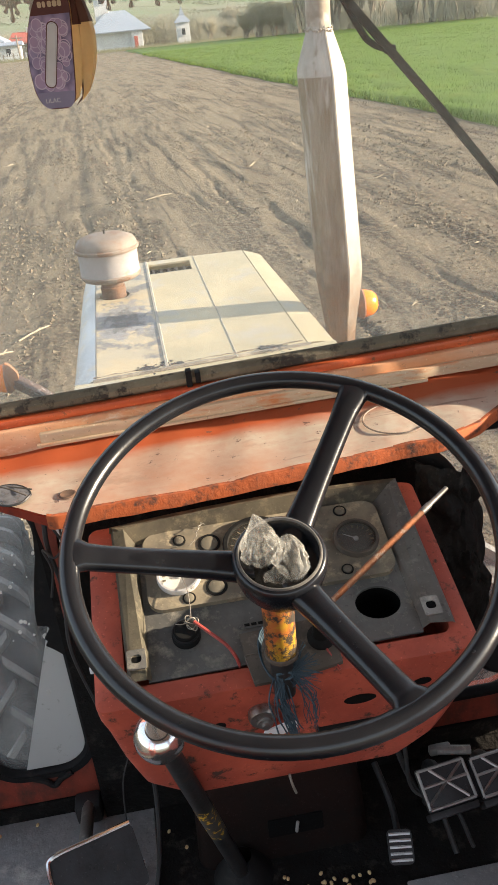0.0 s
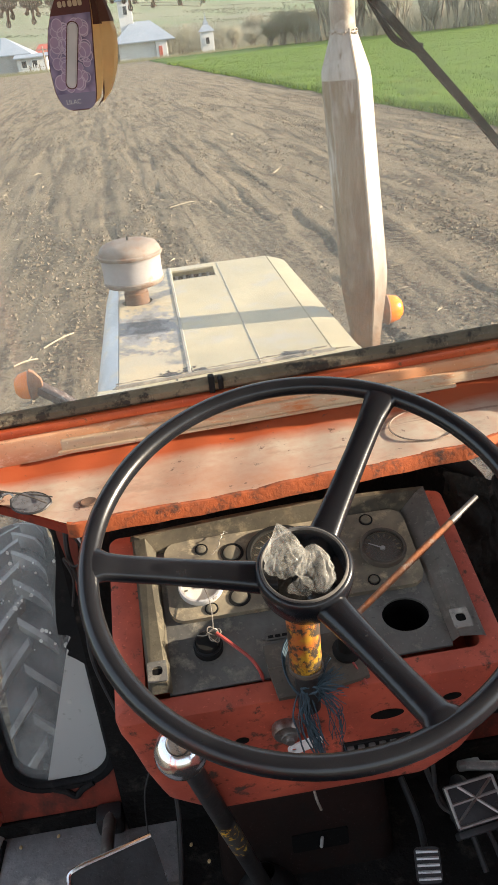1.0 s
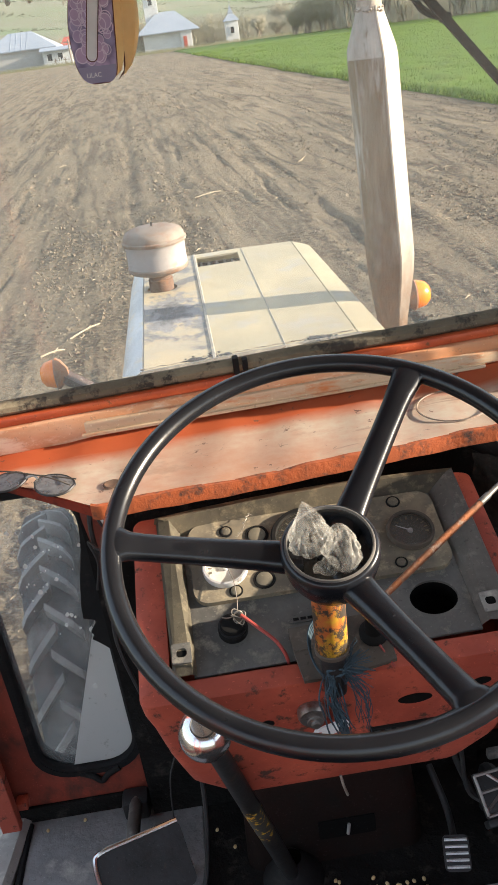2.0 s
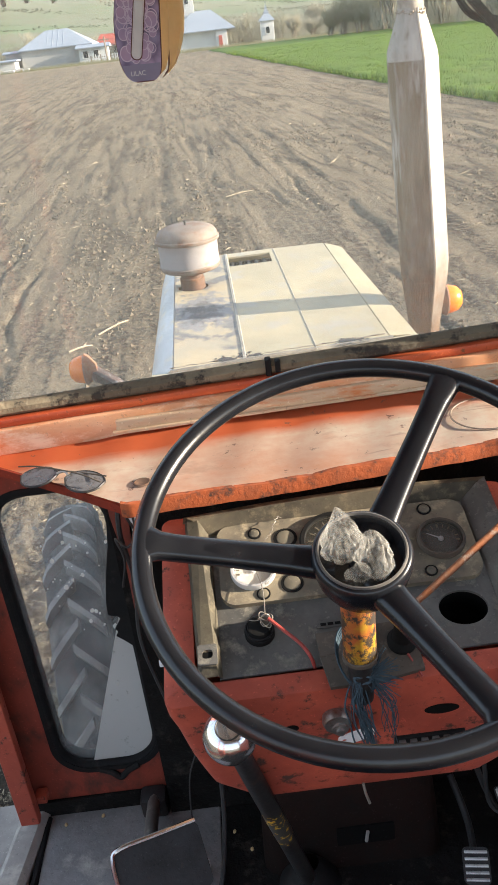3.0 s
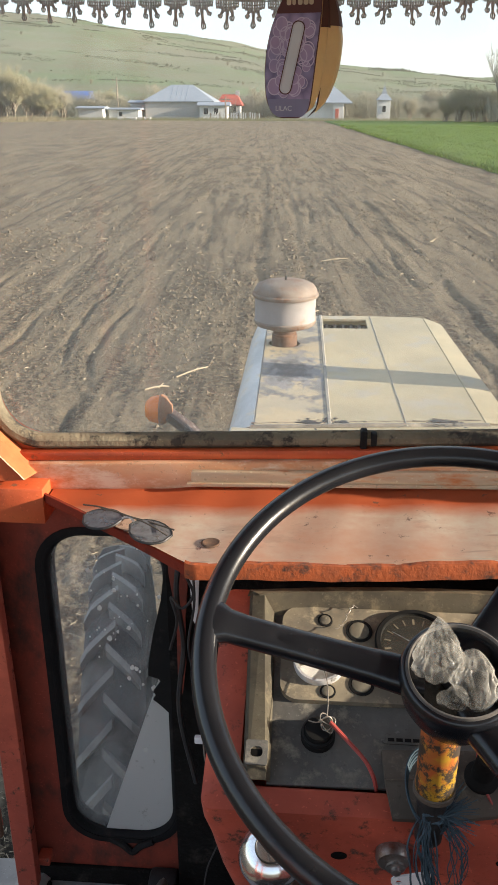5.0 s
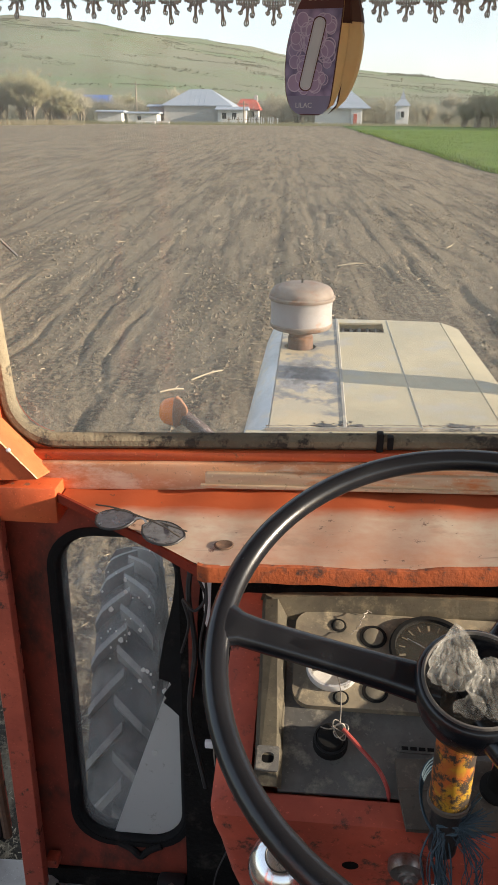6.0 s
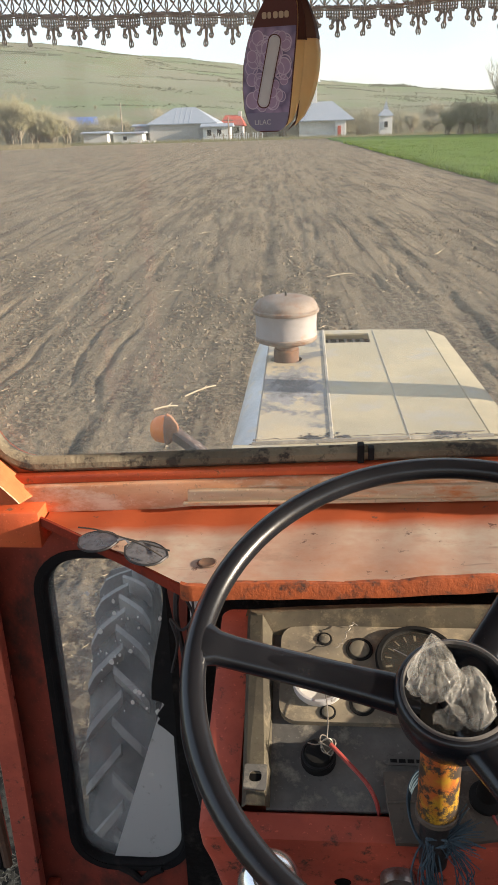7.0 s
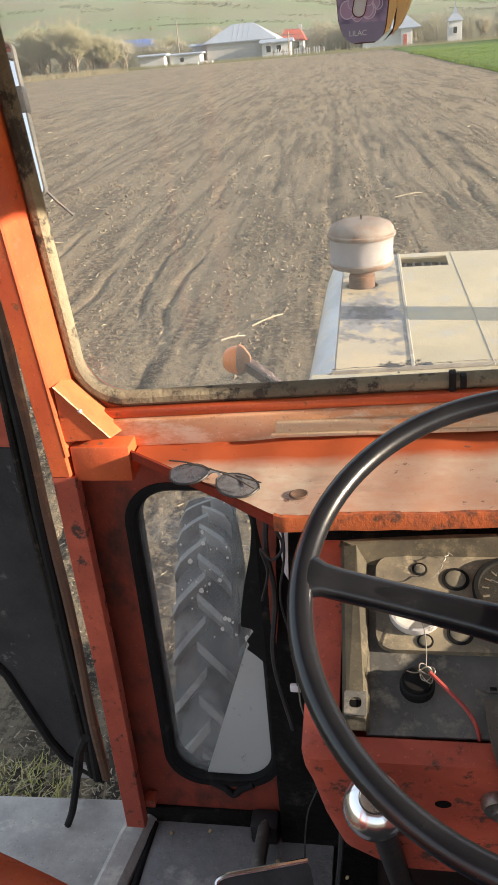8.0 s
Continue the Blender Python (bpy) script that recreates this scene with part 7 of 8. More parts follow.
gear_lever()


def clutch_pedal():
    c = thing("clutch_pedal", "bare steel plate pedal on a round arm", "pedal", (-0.32, 0.4, 1.0))
    bm = bmesh.new()
    m = frame_at((-0.315, 0.275, 1.11), (1, 0.28, 0.03), (-0.2, 0.75, 0.62))
    plate(bm, rounded_rect(-0.075, 0.075, -0.055, 0.045, 0.012, 4), [], 0.005, m)
    part("pad", bm, M["dark_steel"], c, "scuffed dark pad", smooth=False)
    bm = bmesh.new()
    sweep(bm, curve_pts([m @ Vector((-0.074, -0.02, 0.004)), m @ Vector((-0.073, 0.03, 0.006)), m @ Vector((-0.06, 0.045, 0.006)), m @ Vector((0.0, 0.046, 0.006)), m @ Vector((0.072, 0.046, 0.005))], 5), 0.0042, seg=8)
    part("pad_edge", bm, M["chrome"], c, "polished upper edge")
    bm = bmesh.new()
    sweep(bm, curve_pts([(-0.338, 0.315, 1.07), (-0.342, 0.36, 1.075), (-0.345, 0.43, 1.05), (-0.346, 0.488, 1.03)], 5), 0.0125, seg=12)
    part("arm", bm, M["lever_steel"], c, "worn round steel arm")
    bm = bmesh.new()
    box(bm, (-0.372, 0.45, 1.003), (-0.322, 0.492, 1.05), 0.008)
    part("pivot", bm, M["dark_steel"], c)


clutch_pedal()


def brake_pedals():
    for i, (x, lab) in enumerate(((0.272, "cast brake pedal with raised ribs, worn bright"), (0.365, "second brake pedal, edges worn bright"))):
        p = thing("brake_pedal", lab, "pedal", (x, 0.3, 1.0), group="brake pedals")
        m = frame_at((x, 0.235 + 0.005 * i, 1.2), (1, 0.10, 0.04), (0, 0.84, 0.54))
        bm = bmesh.new()
        box(bm, (-0.043, -0.034, -0.006), (0.043, 0.034, 0.006), 0.004, m=m)
        box(bm, (-0.043, -0.046, -0.03), (0.043, -0.034, 0.002), 0.003, m=m)
        pad = part("pad", bm, M["dark_steel"], p)
        bm = bmesh.new()
        for a, b in (((-0.04, 0.03), (0.04, 0.03)), ((-0.04, -0.03), (0.04, -0.03)), ((-0.04, -0.03), (-0.04, 0.03)), ((0.04, -0.03), (0.04, 0.03)), ((-0.038, -0.022), (0.036, 0.026)), ((-0.038, 0.004), (0.038, 0.006)), ((-0.02, 0.028), (0.03, -0.026))):
            sweep(bm, [m @ Vector((*a, 0.0065)), m @ Vector((*b, 0.0065))], 0.0027, seg=6)
        part("rib", bm, M["steel"], pad, "ribs worn to bright metal")
        bm = bmesh.new()
        sweep(bm, curve_pts([m @ Vector((0, 0, -0.006)), (x + 0.01, 0.34, 1.12), (x + 0.02, 0.36, 1.0)], 5), 0.013, seg=8)
        part("arm", bm, M["dark_steel"], p)
    bm = bmesh.new()
    sweep(bm, [(0.275, 0.285, 1.225), (0.33, 0.275, 1.222)], 0.008, seg=8)
    box(bm, (0.262, 0.28, 1.215), (0.30, 0.294, 1.232), 0.004)
    single("pedal_latch", bm, M["lever_steel"], "small steel latch joining the brake pedals", "latch")
    p = thing("accelerator_pedal", "small ribbed accelerator pedal, worn bright", "pedal", (0.19, 0.26, 1.0))
    m = frame_at((0.192, 0.226, 1.08), (1, -0.15, 0), (0.1, 0.75, 0.6))
    bm = bmesh.new()
    plate(bm, rounded_rect(-0.021, 0.021, -0.027, 0.027, 0.008, 4), [], 0.006, m)
    pad = part("pad", bm, M["dark_steel"], p, smooth=False)
    for k in range(5):
        bm = bmesh.new()
        sweep(bm, [m @ Vector((-0.018, -0.02 + k * 0.01, 0.0065)), m @ Vector((0.018, -0.02 + k * 0.01, 0.0065))], 0.0026, seg=6)
        part("ridge", bm, M["worn_bright"], pad)
    bm = bmesh.new()
    sweep(bm, curve_pts([m @ Vector((0, 0, 0)), (0.20, 0.30, 1.09), (0.19, 0.37, 1.12)], 5), 0.006, seg=8)
    part("arm", bm, M["dark_steel"], p)


brake_pedals()


def gearbox():
    g = thing("transmission_hump", "near-black gearbox cover under the dashboard", "gearbox", (0.05, 0.3, 1.0))
    bm = bmesh.new()
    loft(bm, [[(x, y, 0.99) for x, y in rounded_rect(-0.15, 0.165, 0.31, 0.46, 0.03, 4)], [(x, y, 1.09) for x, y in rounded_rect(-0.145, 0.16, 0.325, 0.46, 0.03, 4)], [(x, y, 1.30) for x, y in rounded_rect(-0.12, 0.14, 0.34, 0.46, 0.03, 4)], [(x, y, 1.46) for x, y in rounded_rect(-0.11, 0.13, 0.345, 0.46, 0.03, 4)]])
    part("cover", bm, M["near_black_brown"], g)
    bm = bmesh.new()
    m = frame_at((0.03, 0.322, 1.062), (1, 0, 0), (0, 0.07, 1))
    plate(bm, rounded_rect(-0.05, 0.05, -0.02, 0.02, 0.004, 2), [], 0.003, m)
    part("opening", bm, M["void"], g, smooth=False)
    bm = bmesh.new()
    sweep(bm, [m @ Vector((0.0, -0.012, 0.006)), m @ Vector((0.003, 0.012, 0.008))], 0.003, seg=6)
    part("bolt", bm, M["galv"], g)
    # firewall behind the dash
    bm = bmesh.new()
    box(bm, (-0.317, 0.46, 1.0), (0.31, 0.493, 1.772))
    tagged(new("firewall", mesh_of("firewall", bm, M["near_black"])), "near-black firewall behind the dashboard", "wall", kind="structure")


gearbox()

# grain spilled on the floor
bm = bmesh.new()
_r = random.Random(21)
_spill = [(_r.gauss(0.06, 0.05), _r.gauss(0.212, 0.018)) for _ in range(110)] + [(_r.gauss(-0.31, 0.012), _r.gauss(0.405, 0.02)) for _ in range(6)] + [(-0.11, 0.24), (-0.105, 0.255), (-0.2, 0.40), (-0.17, 0.36), (-0.09, 0.25), (-0.098, 0.235), (0.0, 0.26), (-0.52, 0.46), (-0.45, 0.47)]
for x, y in _spill:
    m = pose(x, y, 1.006, _r.uniform(-20, 20), _r.uniform(-20, 20), _r.uniform(0, 360)) @ Matrix.Diagonal((0.0042, 0.0032, 0.0023, 1))
    bmesh.ops.create_icosphere(bm, subdivisions=2, radius=1.0, matrix=m)
single("maize_grain", bm, M["grain"], "spilled maize grains on the cab floor", "grain", kind="stuff")

# cables under the dash
for lab, mat, rad, pts in (
    ("thin grey wire hanging to the floor", "wire_dark", 0.0012, [(-0.225, 0.40, 1.40), (-0.233, 0.38, 1.27), (-0.256, 0.36, 1.20), (-0.262, 0.34, 1.10), (-0.254, 0.33, 1.02)]),
    ("black cable curling on the floor", "wire_dark", 0.004, [(-0.2, 0.35, 1.3), (-0.205, 0.34, 1.15), (-0.22, 0.30, 1.04), (-0.24, 0.25, 1.008), (-0.25, 0.16, 1.008)]),
    ("black cable behind the pedals", "wire_dark", 0.005, [(0.21, 0.4, 1.35), (0.22, 0.35, 1.2), (0.25, 0.32, 1.1), (0.29, 0.3, 1.05), (0.3, 0.24, 1.01)]),
    ("black cable behind the pedals", "wire_dark", 0.004, [(0.2, 0.4, 1.38), (0.23, 0.33, 1.22), (0.24, 0.3, 1.12), (0.3, 0.27, 1.1), (0.33, 0.24, 1.02)]),
    ("short frayed wire end under the console", "wire_pale", 0.0017, [(-0.002, 0.085, 1.475), (0.0, 0.08, 1.462), (0.004, 0.078, 1.446)]),
    ("black wire looped beside the dashboard", "wire_dark", 0.0022, [(-0.29, 0.43, 1.76), (-0.282, 0.415, 1.70), (-0.272, 0.415, 1.665), (-0.287, 0.41, 1.645), (-0.304, 0.42, 1.655), (-0.296, 0.415, 1.62), (-0.31, 0.43, 1.56)]),
    ("black wire looped beside the dashboard", "wire_dark", 0.0018, [(-0.276, 0.42, 1.75), (-0.27, 0.41, 1.66), (-0.28, 0.41, 1.58), (-0.266, 0.405, 1.50), (-0.262, 0.40, 1.42)]),
    ("frayed pale thread hanging beside the console", "wire_pale", 0.0012, [(-0.262, 0.402, 1.44), (-0.258, 0.39, 1.40), (-0.25, 0.385, 1.365), (-0.253, 0.38, 1.33)]),
    ("black cable along the firewall edge", "wire_dark", 0.004, [(-0.288, 0.44, 1.74), (-0.298, 0.43, 1.66), (-0.292, 0.44, 1.56), (-0.3, 0.43, 1.45), (-0.28, 0.44, 1.3)]),
):
    bm = bmesh.new()
    sweep(bm, curve_pts(pts, 8), rad, seg=6)
    single("cable", bm, M[mat], lab, "cable", group="loose cables")
bm = bmesh.new()
box(bm, (-0.262, 0.322, 1.004), (-0.245, 0.338, 1.03), 0.003)
bm2 = bmesh.new()
box(bm2, (-0.274, 0.398, 1.417), (-0.256, 0.406, 1.429), 0.002, m=pose(0, 0, 0, 0, 0, 0))
single("clip", bm2, M["pale_sheet"], "small pale clip on the loose wires", "clip")
single("plug", bm, M["pale_sheet"], "pale plastic plug on the wire's end", "plug")
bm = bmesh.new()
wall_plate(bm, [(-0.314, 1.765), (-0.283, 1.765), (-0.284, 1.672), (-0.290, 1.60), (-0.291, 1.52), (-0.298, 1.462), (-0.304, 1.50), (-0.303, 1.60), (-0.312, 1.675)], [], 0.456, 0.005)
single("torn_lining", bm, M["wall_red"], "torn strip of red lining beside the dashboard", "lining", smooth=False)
bm = bmesh.new()
wall_plate(bm, [(-0.286, 1.765), (-0.266, 1.765), (-0.265, 1.69), (-0.269, 1.60), (-0.275, 1.615), (-0.278, 1.67), (-0.284, 1.70)], [], 0.43, 0.004)
single("torn_felt", bm, M["pale_sheet"], "frayed scrap of pale felt under the shelf", "felt", smooth=False)


# black rag and hose bundle beside the dash
def rag():
    bm = bmesh.new()
    rng = random.Random(6)
    vs = bmesh.ops.create_grid(bm, x_segments=40, y_segments=60, size=1)["verts"]
    for v in vs:
        u, t = v.co.x, v.co.y
        x = 0.285 + 0.045 * u + 0.05 * (1 - t) * 0.5 - 0.02
        x += 0.022
        z = 1.60 + 0.17 * t
        y = 0.33 + 0.035 * math.cos(u * 1.5) * -1 + 0.022 * noise.noise(Vector((u * 1.8, t * 3.5, 1))) + 0.012 * noise.noise(Vector((u * 5, t * 9, 4)))
        v.co = (x + 0.012 * noise.noise(Vector((t * 4, u * 2, 7))), y - 0.06 * (t + 1) / 2 * 0.2, z)
    bmesh.ops.solidify(bm, geom=list(bm.faces), thickness=0.004)
    single("rag", bm, M["rag"], "grimy black cloth stuffed beside the dashboard", "rag")
    for lab, pts, r in (("thick black hose beside the dashboard", [(0.20, 0.39, 1.765), (0.27, 0.36, 1.755), (0.315, 0.33, 1.70), (0.325, 0.31, 1.58), (0.31, 0.32, 1.4), (0.28, 0.36, 1.2)], 0.013), ("black hose beside the dashboard", [(0.2, 0.41, 1.755), (0.29, 0.38, 1.74), (0.335, 0.345, 1.66), (0.34, 0.33, 1.5), (0.33, 0.34, 1.3)], 0.010)):
        bm = bmesh.new()
        sweep(bm, curve_pts(pts, 8), r, seg=10)
        single("hose", bm, M["rubber"], lab, "hose", group="hoses")
    bm = bmesh.new()
    lathe(bm, [(0.0, 0.012), (0.018, 0.011), (0.024, 0.006), (0.025, -0.02)], frame_at((0.30, 0.14, 1.56), (1, 0, 0), (0, 0.6, 0.8)) , seg=24)
    single("cap", bm, M["black"], "round black plastic cap on a pipe", "cap")


rag()


# ---- lace, air freshener ----
def lace():
    c = thing("lace_curtain", "greyed crocheted lace trim with small tassels, hung under the header", "curtain", (0, 0.452, 2.44))
    y, z_top, NET = 0.446, 2.424, 0.033
    rng = random.Random(10)

    def sag(x):
        return 0.003 * math.sin(x * 9) + 0.0015 * math.sin(x * 41)
    x0, x1, step = -0.54, 0.56, 0.0276
    bm = bmesh.new()
    for dz, r in ((0.0, 0.0013), (-NET * 0.48, 0.0009), (-NET, 0.0012), (-NET - 0.0026, 0.0008)):
        sweep(bm, [(x0 + (x1 - x0) * k / 120, y + 0.001 * math.sin(k), z_top + dz + sag(x0 + (x1 - x0) * k / 120)) for k in range(121)], r, seg=4)
    part("band", bm, M["lace"], c)
    bm = bmesh.new()
    n = int((x1 - x0) / step)
    for i in range(n):
        for j in range(2):
            x = x0 + i * step + j * step / 2
            z = z_top + sag(x)
            h = step / 2
            for q in (-0.0009, 0.0009):                      # twisted pair of uprights
                sweep(bm, curve_pts([(x + q, y, z), (x - q * 1.3, y + q, z - NET * 0.25), (x + q, y, z - NET * 0.5), (x - q * 1.3, y - q, z - NET * 0.75), (x + q, y, z - NET)], 3), 0.0008, seg=4)
            for row in (0.0, 0.5):                            # crossed loops between them
                za = z - NET * row
                for sg in (0, 1):
                    dz0, dz1 = (0.0, NET * 0.46) if sg else (NET * 0.46, 0.0)
                    sweep(bm, curve_pts([(x, y, za - dz0), (x + h * 0.3, y + 0.001, za - dz0 * 0.75 - dz1 * 0.12), (x + h * 0.55, y, za - NET * 0.24 + rng.uniform(-0.001, 0.001)), (x + h * 0.8, y - 0.001, za - dz1 * 0.8 - dz0 * 0.1), (x + h, y, za - dz1)], 3), 0.00065, seg=4)
                sweep(bm, curve_pts([(x + h * 0.15, y, za - 0.001), (x + h * 0.5, y, za - 0.006 - rng.uniform(0, 0.001)), (x + h * 0.85, y, za - 0.001)], 4), 0.0006, seg=4)
    part("net", bm, M["lace"], c)
    for i in range(n):
        x = x0 + (i + 0.5) * step
        z = z_top - NET - 0.002 + sag(x)
        bm = bmesh.new()
        for k in range(9):                                    # block of upright loops
            xl = x - 0.0108 + 0.0027 * k
            up, dn = 0.0045 + rng.uniform(-0.0006, 0.0006), 0.0125 - 0.0012 * abs(k - 4) + rng.uniform(-0.0008, 0.0008)
            sweep(bm, [(xl + 0.0011 * math.cos(a), y + 0.0008 * (k % 2), z - 0.004 + (up + 0.004 if math.sin(a) > 0 else dn - 0.004) * math.sin(a)) for a in [6.283 * j / 10 for j in range(10)]], 0.00075, seg=4, closed=True)
        for dz in (-0.001, 0.0035, 0.0065):
            sweep(bm, [(x - 0.0118, y - 0.0008, z - dz), (x, y + 0.0006, z - dz - 0.0008), (x + 0.0118, y - 0.0008, z - dz)], 0.0007, seg=4)
        sw = rng.uniform(-0.002, 0.002)
        for dx, dz in ((-0.0062, 0.0185), (0.0062, 0.0185), (0.0, 0.0275)):
            dz *= rng.uniform(0.9, 1.1)
            for q in (-0.0013, 0.0, 0.0013):                  # three plies that open into a loop at the end
                sweep(bm, curve_pts([(x + dx * 0.7 + q, y, z - 0.010), (x + dx + q * 0.5 + sw * 0.5, y + q * 0.4, z - 0.010 - (dz - 0.010) * 0.5), (x + dx + q * 1.7 + sw, y, z - dz + 0.003), (x + dx + q * 0.7 + sw, y, z - dz + rng.uniform(-0.0008, 0.0008))], 3), 0.0008, seg=4)
        part("tassel", bm, M["lace"], c)


lace()


def freshener():
    """bundle of shaped cards hanging on a string"""
    f = thing("air_freshener", "hanging card air freshener, violet print with gold edges", "air freshener", (-0.137, 0.30, 2.40))
    TOP = Vector((-0.1335, 0.30, 2.406))
    # the half-width and the middle of the front card at each height below the string
    prof = [(0.0, 0.004, 0.0), (-0.008, 0.007, -0.0015), (-0.03, 0.0165, -0.007), (-0.043, 0.0205, -0.0105), (-0.06, 0.0232, -0.0145), (-0.078, 0.0242, -0.0175), (-0.096, 0.0238, -0.019), (-0.114, 0.0222, -0.0195), (-0.124, 0.0200, -0.0188), (-0.1295, 0.0170, -0.0182), (-0.1325, 0.0130, -0.0178), (-0.1345, 0.0070, -0.0175)]

    def at(z):
        for (za, wa, ca), (zb, wb, cb) in zip(prof, prof[1:]):
            if zb <= z <= za:
                t = (za - z) / (za - zb)
                return wa + (wb - wa) * t, ca + (cb - ca) * t
        return prof[-1][1:]

    YAW = -14.0
    m = Matrix.Translation(TOP) @ pose(0, 0, 0, 90, 0, YAW)

    def layer(z0, z1, k, name, mat, depth, thick, parent, label="", tip=0.0):
        n = 21
        zs = [z0 + (z1 - z0) * i / n for i in range(n + 1)]
        left = [(at(z)[1] - at(z)[0] * k, z) for z in zs]
        right = [(at(z)[1] + at(z)[0] * k, z) for z in reversed(zs)]
        bm = bmesh.new()
        plate(bm, (left + right), [], thick, m @ Matrix.Translation((0, 0, depth)))
        return part(name, bm, M[mat], parent, label, smooth=False)

    body = layer(0.0, -0.134, 1.0, "front_card", "brown_card", 0.0, 0.0012, f, "brown card top with a violet picture")
    layer(-0.0465, -0.133, 0.965, "picture", "print", 0.0013, 0.0004, body)
    layer(-0.1175, -0.1325, 0.95, "name_strip", "lilac_dark", 0.0018, 0.0004, body)
    # overlapping round petals on the picture
    rng = random.Random(44)
    bm1, bm2 = bmesh.new(), bmesh.new()
    for i in range(64):
        z = rng.uniform(-0.054, -0.112)
        w, c = at(z)
        x = c + rng.uniform(-0.7, 0.7) * w
        r = rng.uniform(0.004, 0.0072)
        ring = [(x + r * math.cos(6.283 * k / 16), z + r * 1.1 * math.sin(6.283 * k / 16)) for k in range(16)]
        inner = [(x + r * 0.86 * math.cos(6.283 * k / 16), z + r * 0.95 * math.sin(6.283 * k / 16)) for k in range(16)]
        d = 0.0017 + 0.00001 * i
        plate(bm1, ring, [inner], 0.00012, m @ Matrix.Translation((0, 0, d)))
        if i % 3:
            plate(bm2, inner, [], 0.00006, m @ Matrix.Translation((0, 0, d)))
    part("petal_edge", bm1, M["petal_edge"], body, smooth=False)
    part("petal", bm2, M["petal"], body, smooth=False)
    bm = bmesh.new()
    plate(bm, rounded_rect(-0.0040, 0.0040, -0.029, 0.029, 0.0038, 4), [], 0.0004, m @ Matrix.Translation((-0.0165, -0.083, 0.0024)) @ pose(0, 0, 0, 0, 0, -13))
    plate(bm, rounded_rect(-0.0052, 0.0052, -0.0302, 0.0302, 0.005, 4), [rounded_rect(-0.0042, 0.0042, -0.0292, 0.0292, 0.004, 4)], 0.0005, m @ Matrix.Translation((-0.0165, -0.083, 0.0023)) @ pose(0, 0, 0, 0, 0, -13))
    slot_rim = bmesh.new()
    plate(slot_rim, rounded_rect(-0.0062, 0.0060, -0.0312, 0.0312, 0.0055, 4), [rounded_rect(-0.0053, 0.0053, -0.0303, 0.0303, 0.005, 4)], 0.0005, m @ Matrix.Translation((-0.0165, -0.083, 0.0023)) @ pose(0, 0, 0, 0, 0, -13))
    part("slot_outline", slot_rim, M["brown_card"], body, "dark outline of the slot", smooth=False)
    part("paper_slot", bm, M["silver_print"], body, "pale oblong slot", smooth=False)
    # the mark is drawn as plain bars
    bm = bmesh.new()
    for k, w in enumerate((0.0042, 0.0032, 0.0042, 0.0044, 0.004)):
        x = -0.0225 + k * 0.0052
        plate(bm, rounded_rect(x, x + w, -0.0400, -0.0345, 0.0014, 2), [], 0.0004, m @ Matrix.Translation((0, 0, 0.0013)))
    part("mark", bm, M["cream_print"], body, smooth=False)
    cu = bpy.data.curves.new("scent_word", "FONT")
    cu.body, cu.size, cu.align_x, cu.extrude = "LILAC", 0.0062, "CENTER", 0.0001
    holder = bpy.data.objects.new("scent_word", cu)
    scene.collection.objects.link(holder)
    bpy.context.view_layer.update()
    me = bpy.data.meshes.new_from_object(holder.evaluated_get(bpy.context.evaluated_depsgraph_get()))
    bpy.data.objects.remove(holder)
    me.materials.append(M["silver_print"])
    word = new("scent_word", me)
    word.parent = body
    word.matrix_parent_inverse = (f.matrix_basis @ body.matrix_basis).inverted()
    word.matrix_basis = m @ Matrix.Translation((-0.0235, -0.1275, 0.0024))
    # bowed gold cards behind, seen edge on at the right
    for k, (x_off, bow, back, mat, lab) in enumerate(((0.0, 0.0105, 0.010, "gold_card", "bowed gold card"), (0.008, 0.0165, 0.026, "gold_card", "bowed gold card"), (0.0065, 0.0085, 0.018, "brown_card", ""))):
        bm = bmesh.new()
        rows = []
        for i in range(15):
            t = i / 14
            z = -0.134 * t + (0.004 * t if k == 1 else 0)
            w, c = at(max(z, -0.1335))
            b = math.sin(math.pi * t) ** 0.8 * (0.35 + 0.65 * t) * 1.35
            edge = TOP + Vector((c + w * 0.97 + x_off * min(1, t * 2), 0.003 + 0.002 * k + back * 0.25 * min(1, t * 2), z))
            rows.append([edge, edge + Vector((bow * b * 0.75, back * b * 0.35, 0)), edge + Vector((bow * b, back * b, 0)), edge + Vector((bow * b * 0.6, back * b * 1.7, 0))])
        vs = [[bm.verts.new(p) for p in r] for r in rows]
        for a, b in zip(vs, vs[1:]):
            for q in range(3):
                bm.faces.new((a[q], b[q], b[q + 1], a[q + 1]))
        bmesh.ops.solidify(bm, geom=list(bm.faces), thickness=0.0006)
        card = part("side_card", bm, M[mat], f, lab)
        if mat == "gold_card":
            bm = bmesh.new()
            vs = [[bm.verts.new(p + Vector((0.0009, -0.0009, 0))) for p in r] for r in rows[:7]]
            for a, b in zip(vs, vs[1:]):
                for q in range(3):
                    bm.faces.new((a[q], b[q], b[q + 1], a[q + 1]))
            bmesh.ops.solidify(bm, geom=list(bm.faces), thickness=0.0004)
            part("brown_top", bm, M["brown_card"], card, "brown printed top of the card")
    bm = bmesh.new()
    sweep(bm, curve_pts([TOP + Vector(p) for p in ((-0.0045, -0.0015, -0.018), (-0.002, -0.002, -0.006), (0.001, 0, 0.01), (0.002, 0.01, 0.045), (0.002, 0.03, 0.09), (0.002, 0.06, 0.154))], 5), 0.0006, seg=5)
    part("string", bm, M["wire_dark"], f)


freshener()


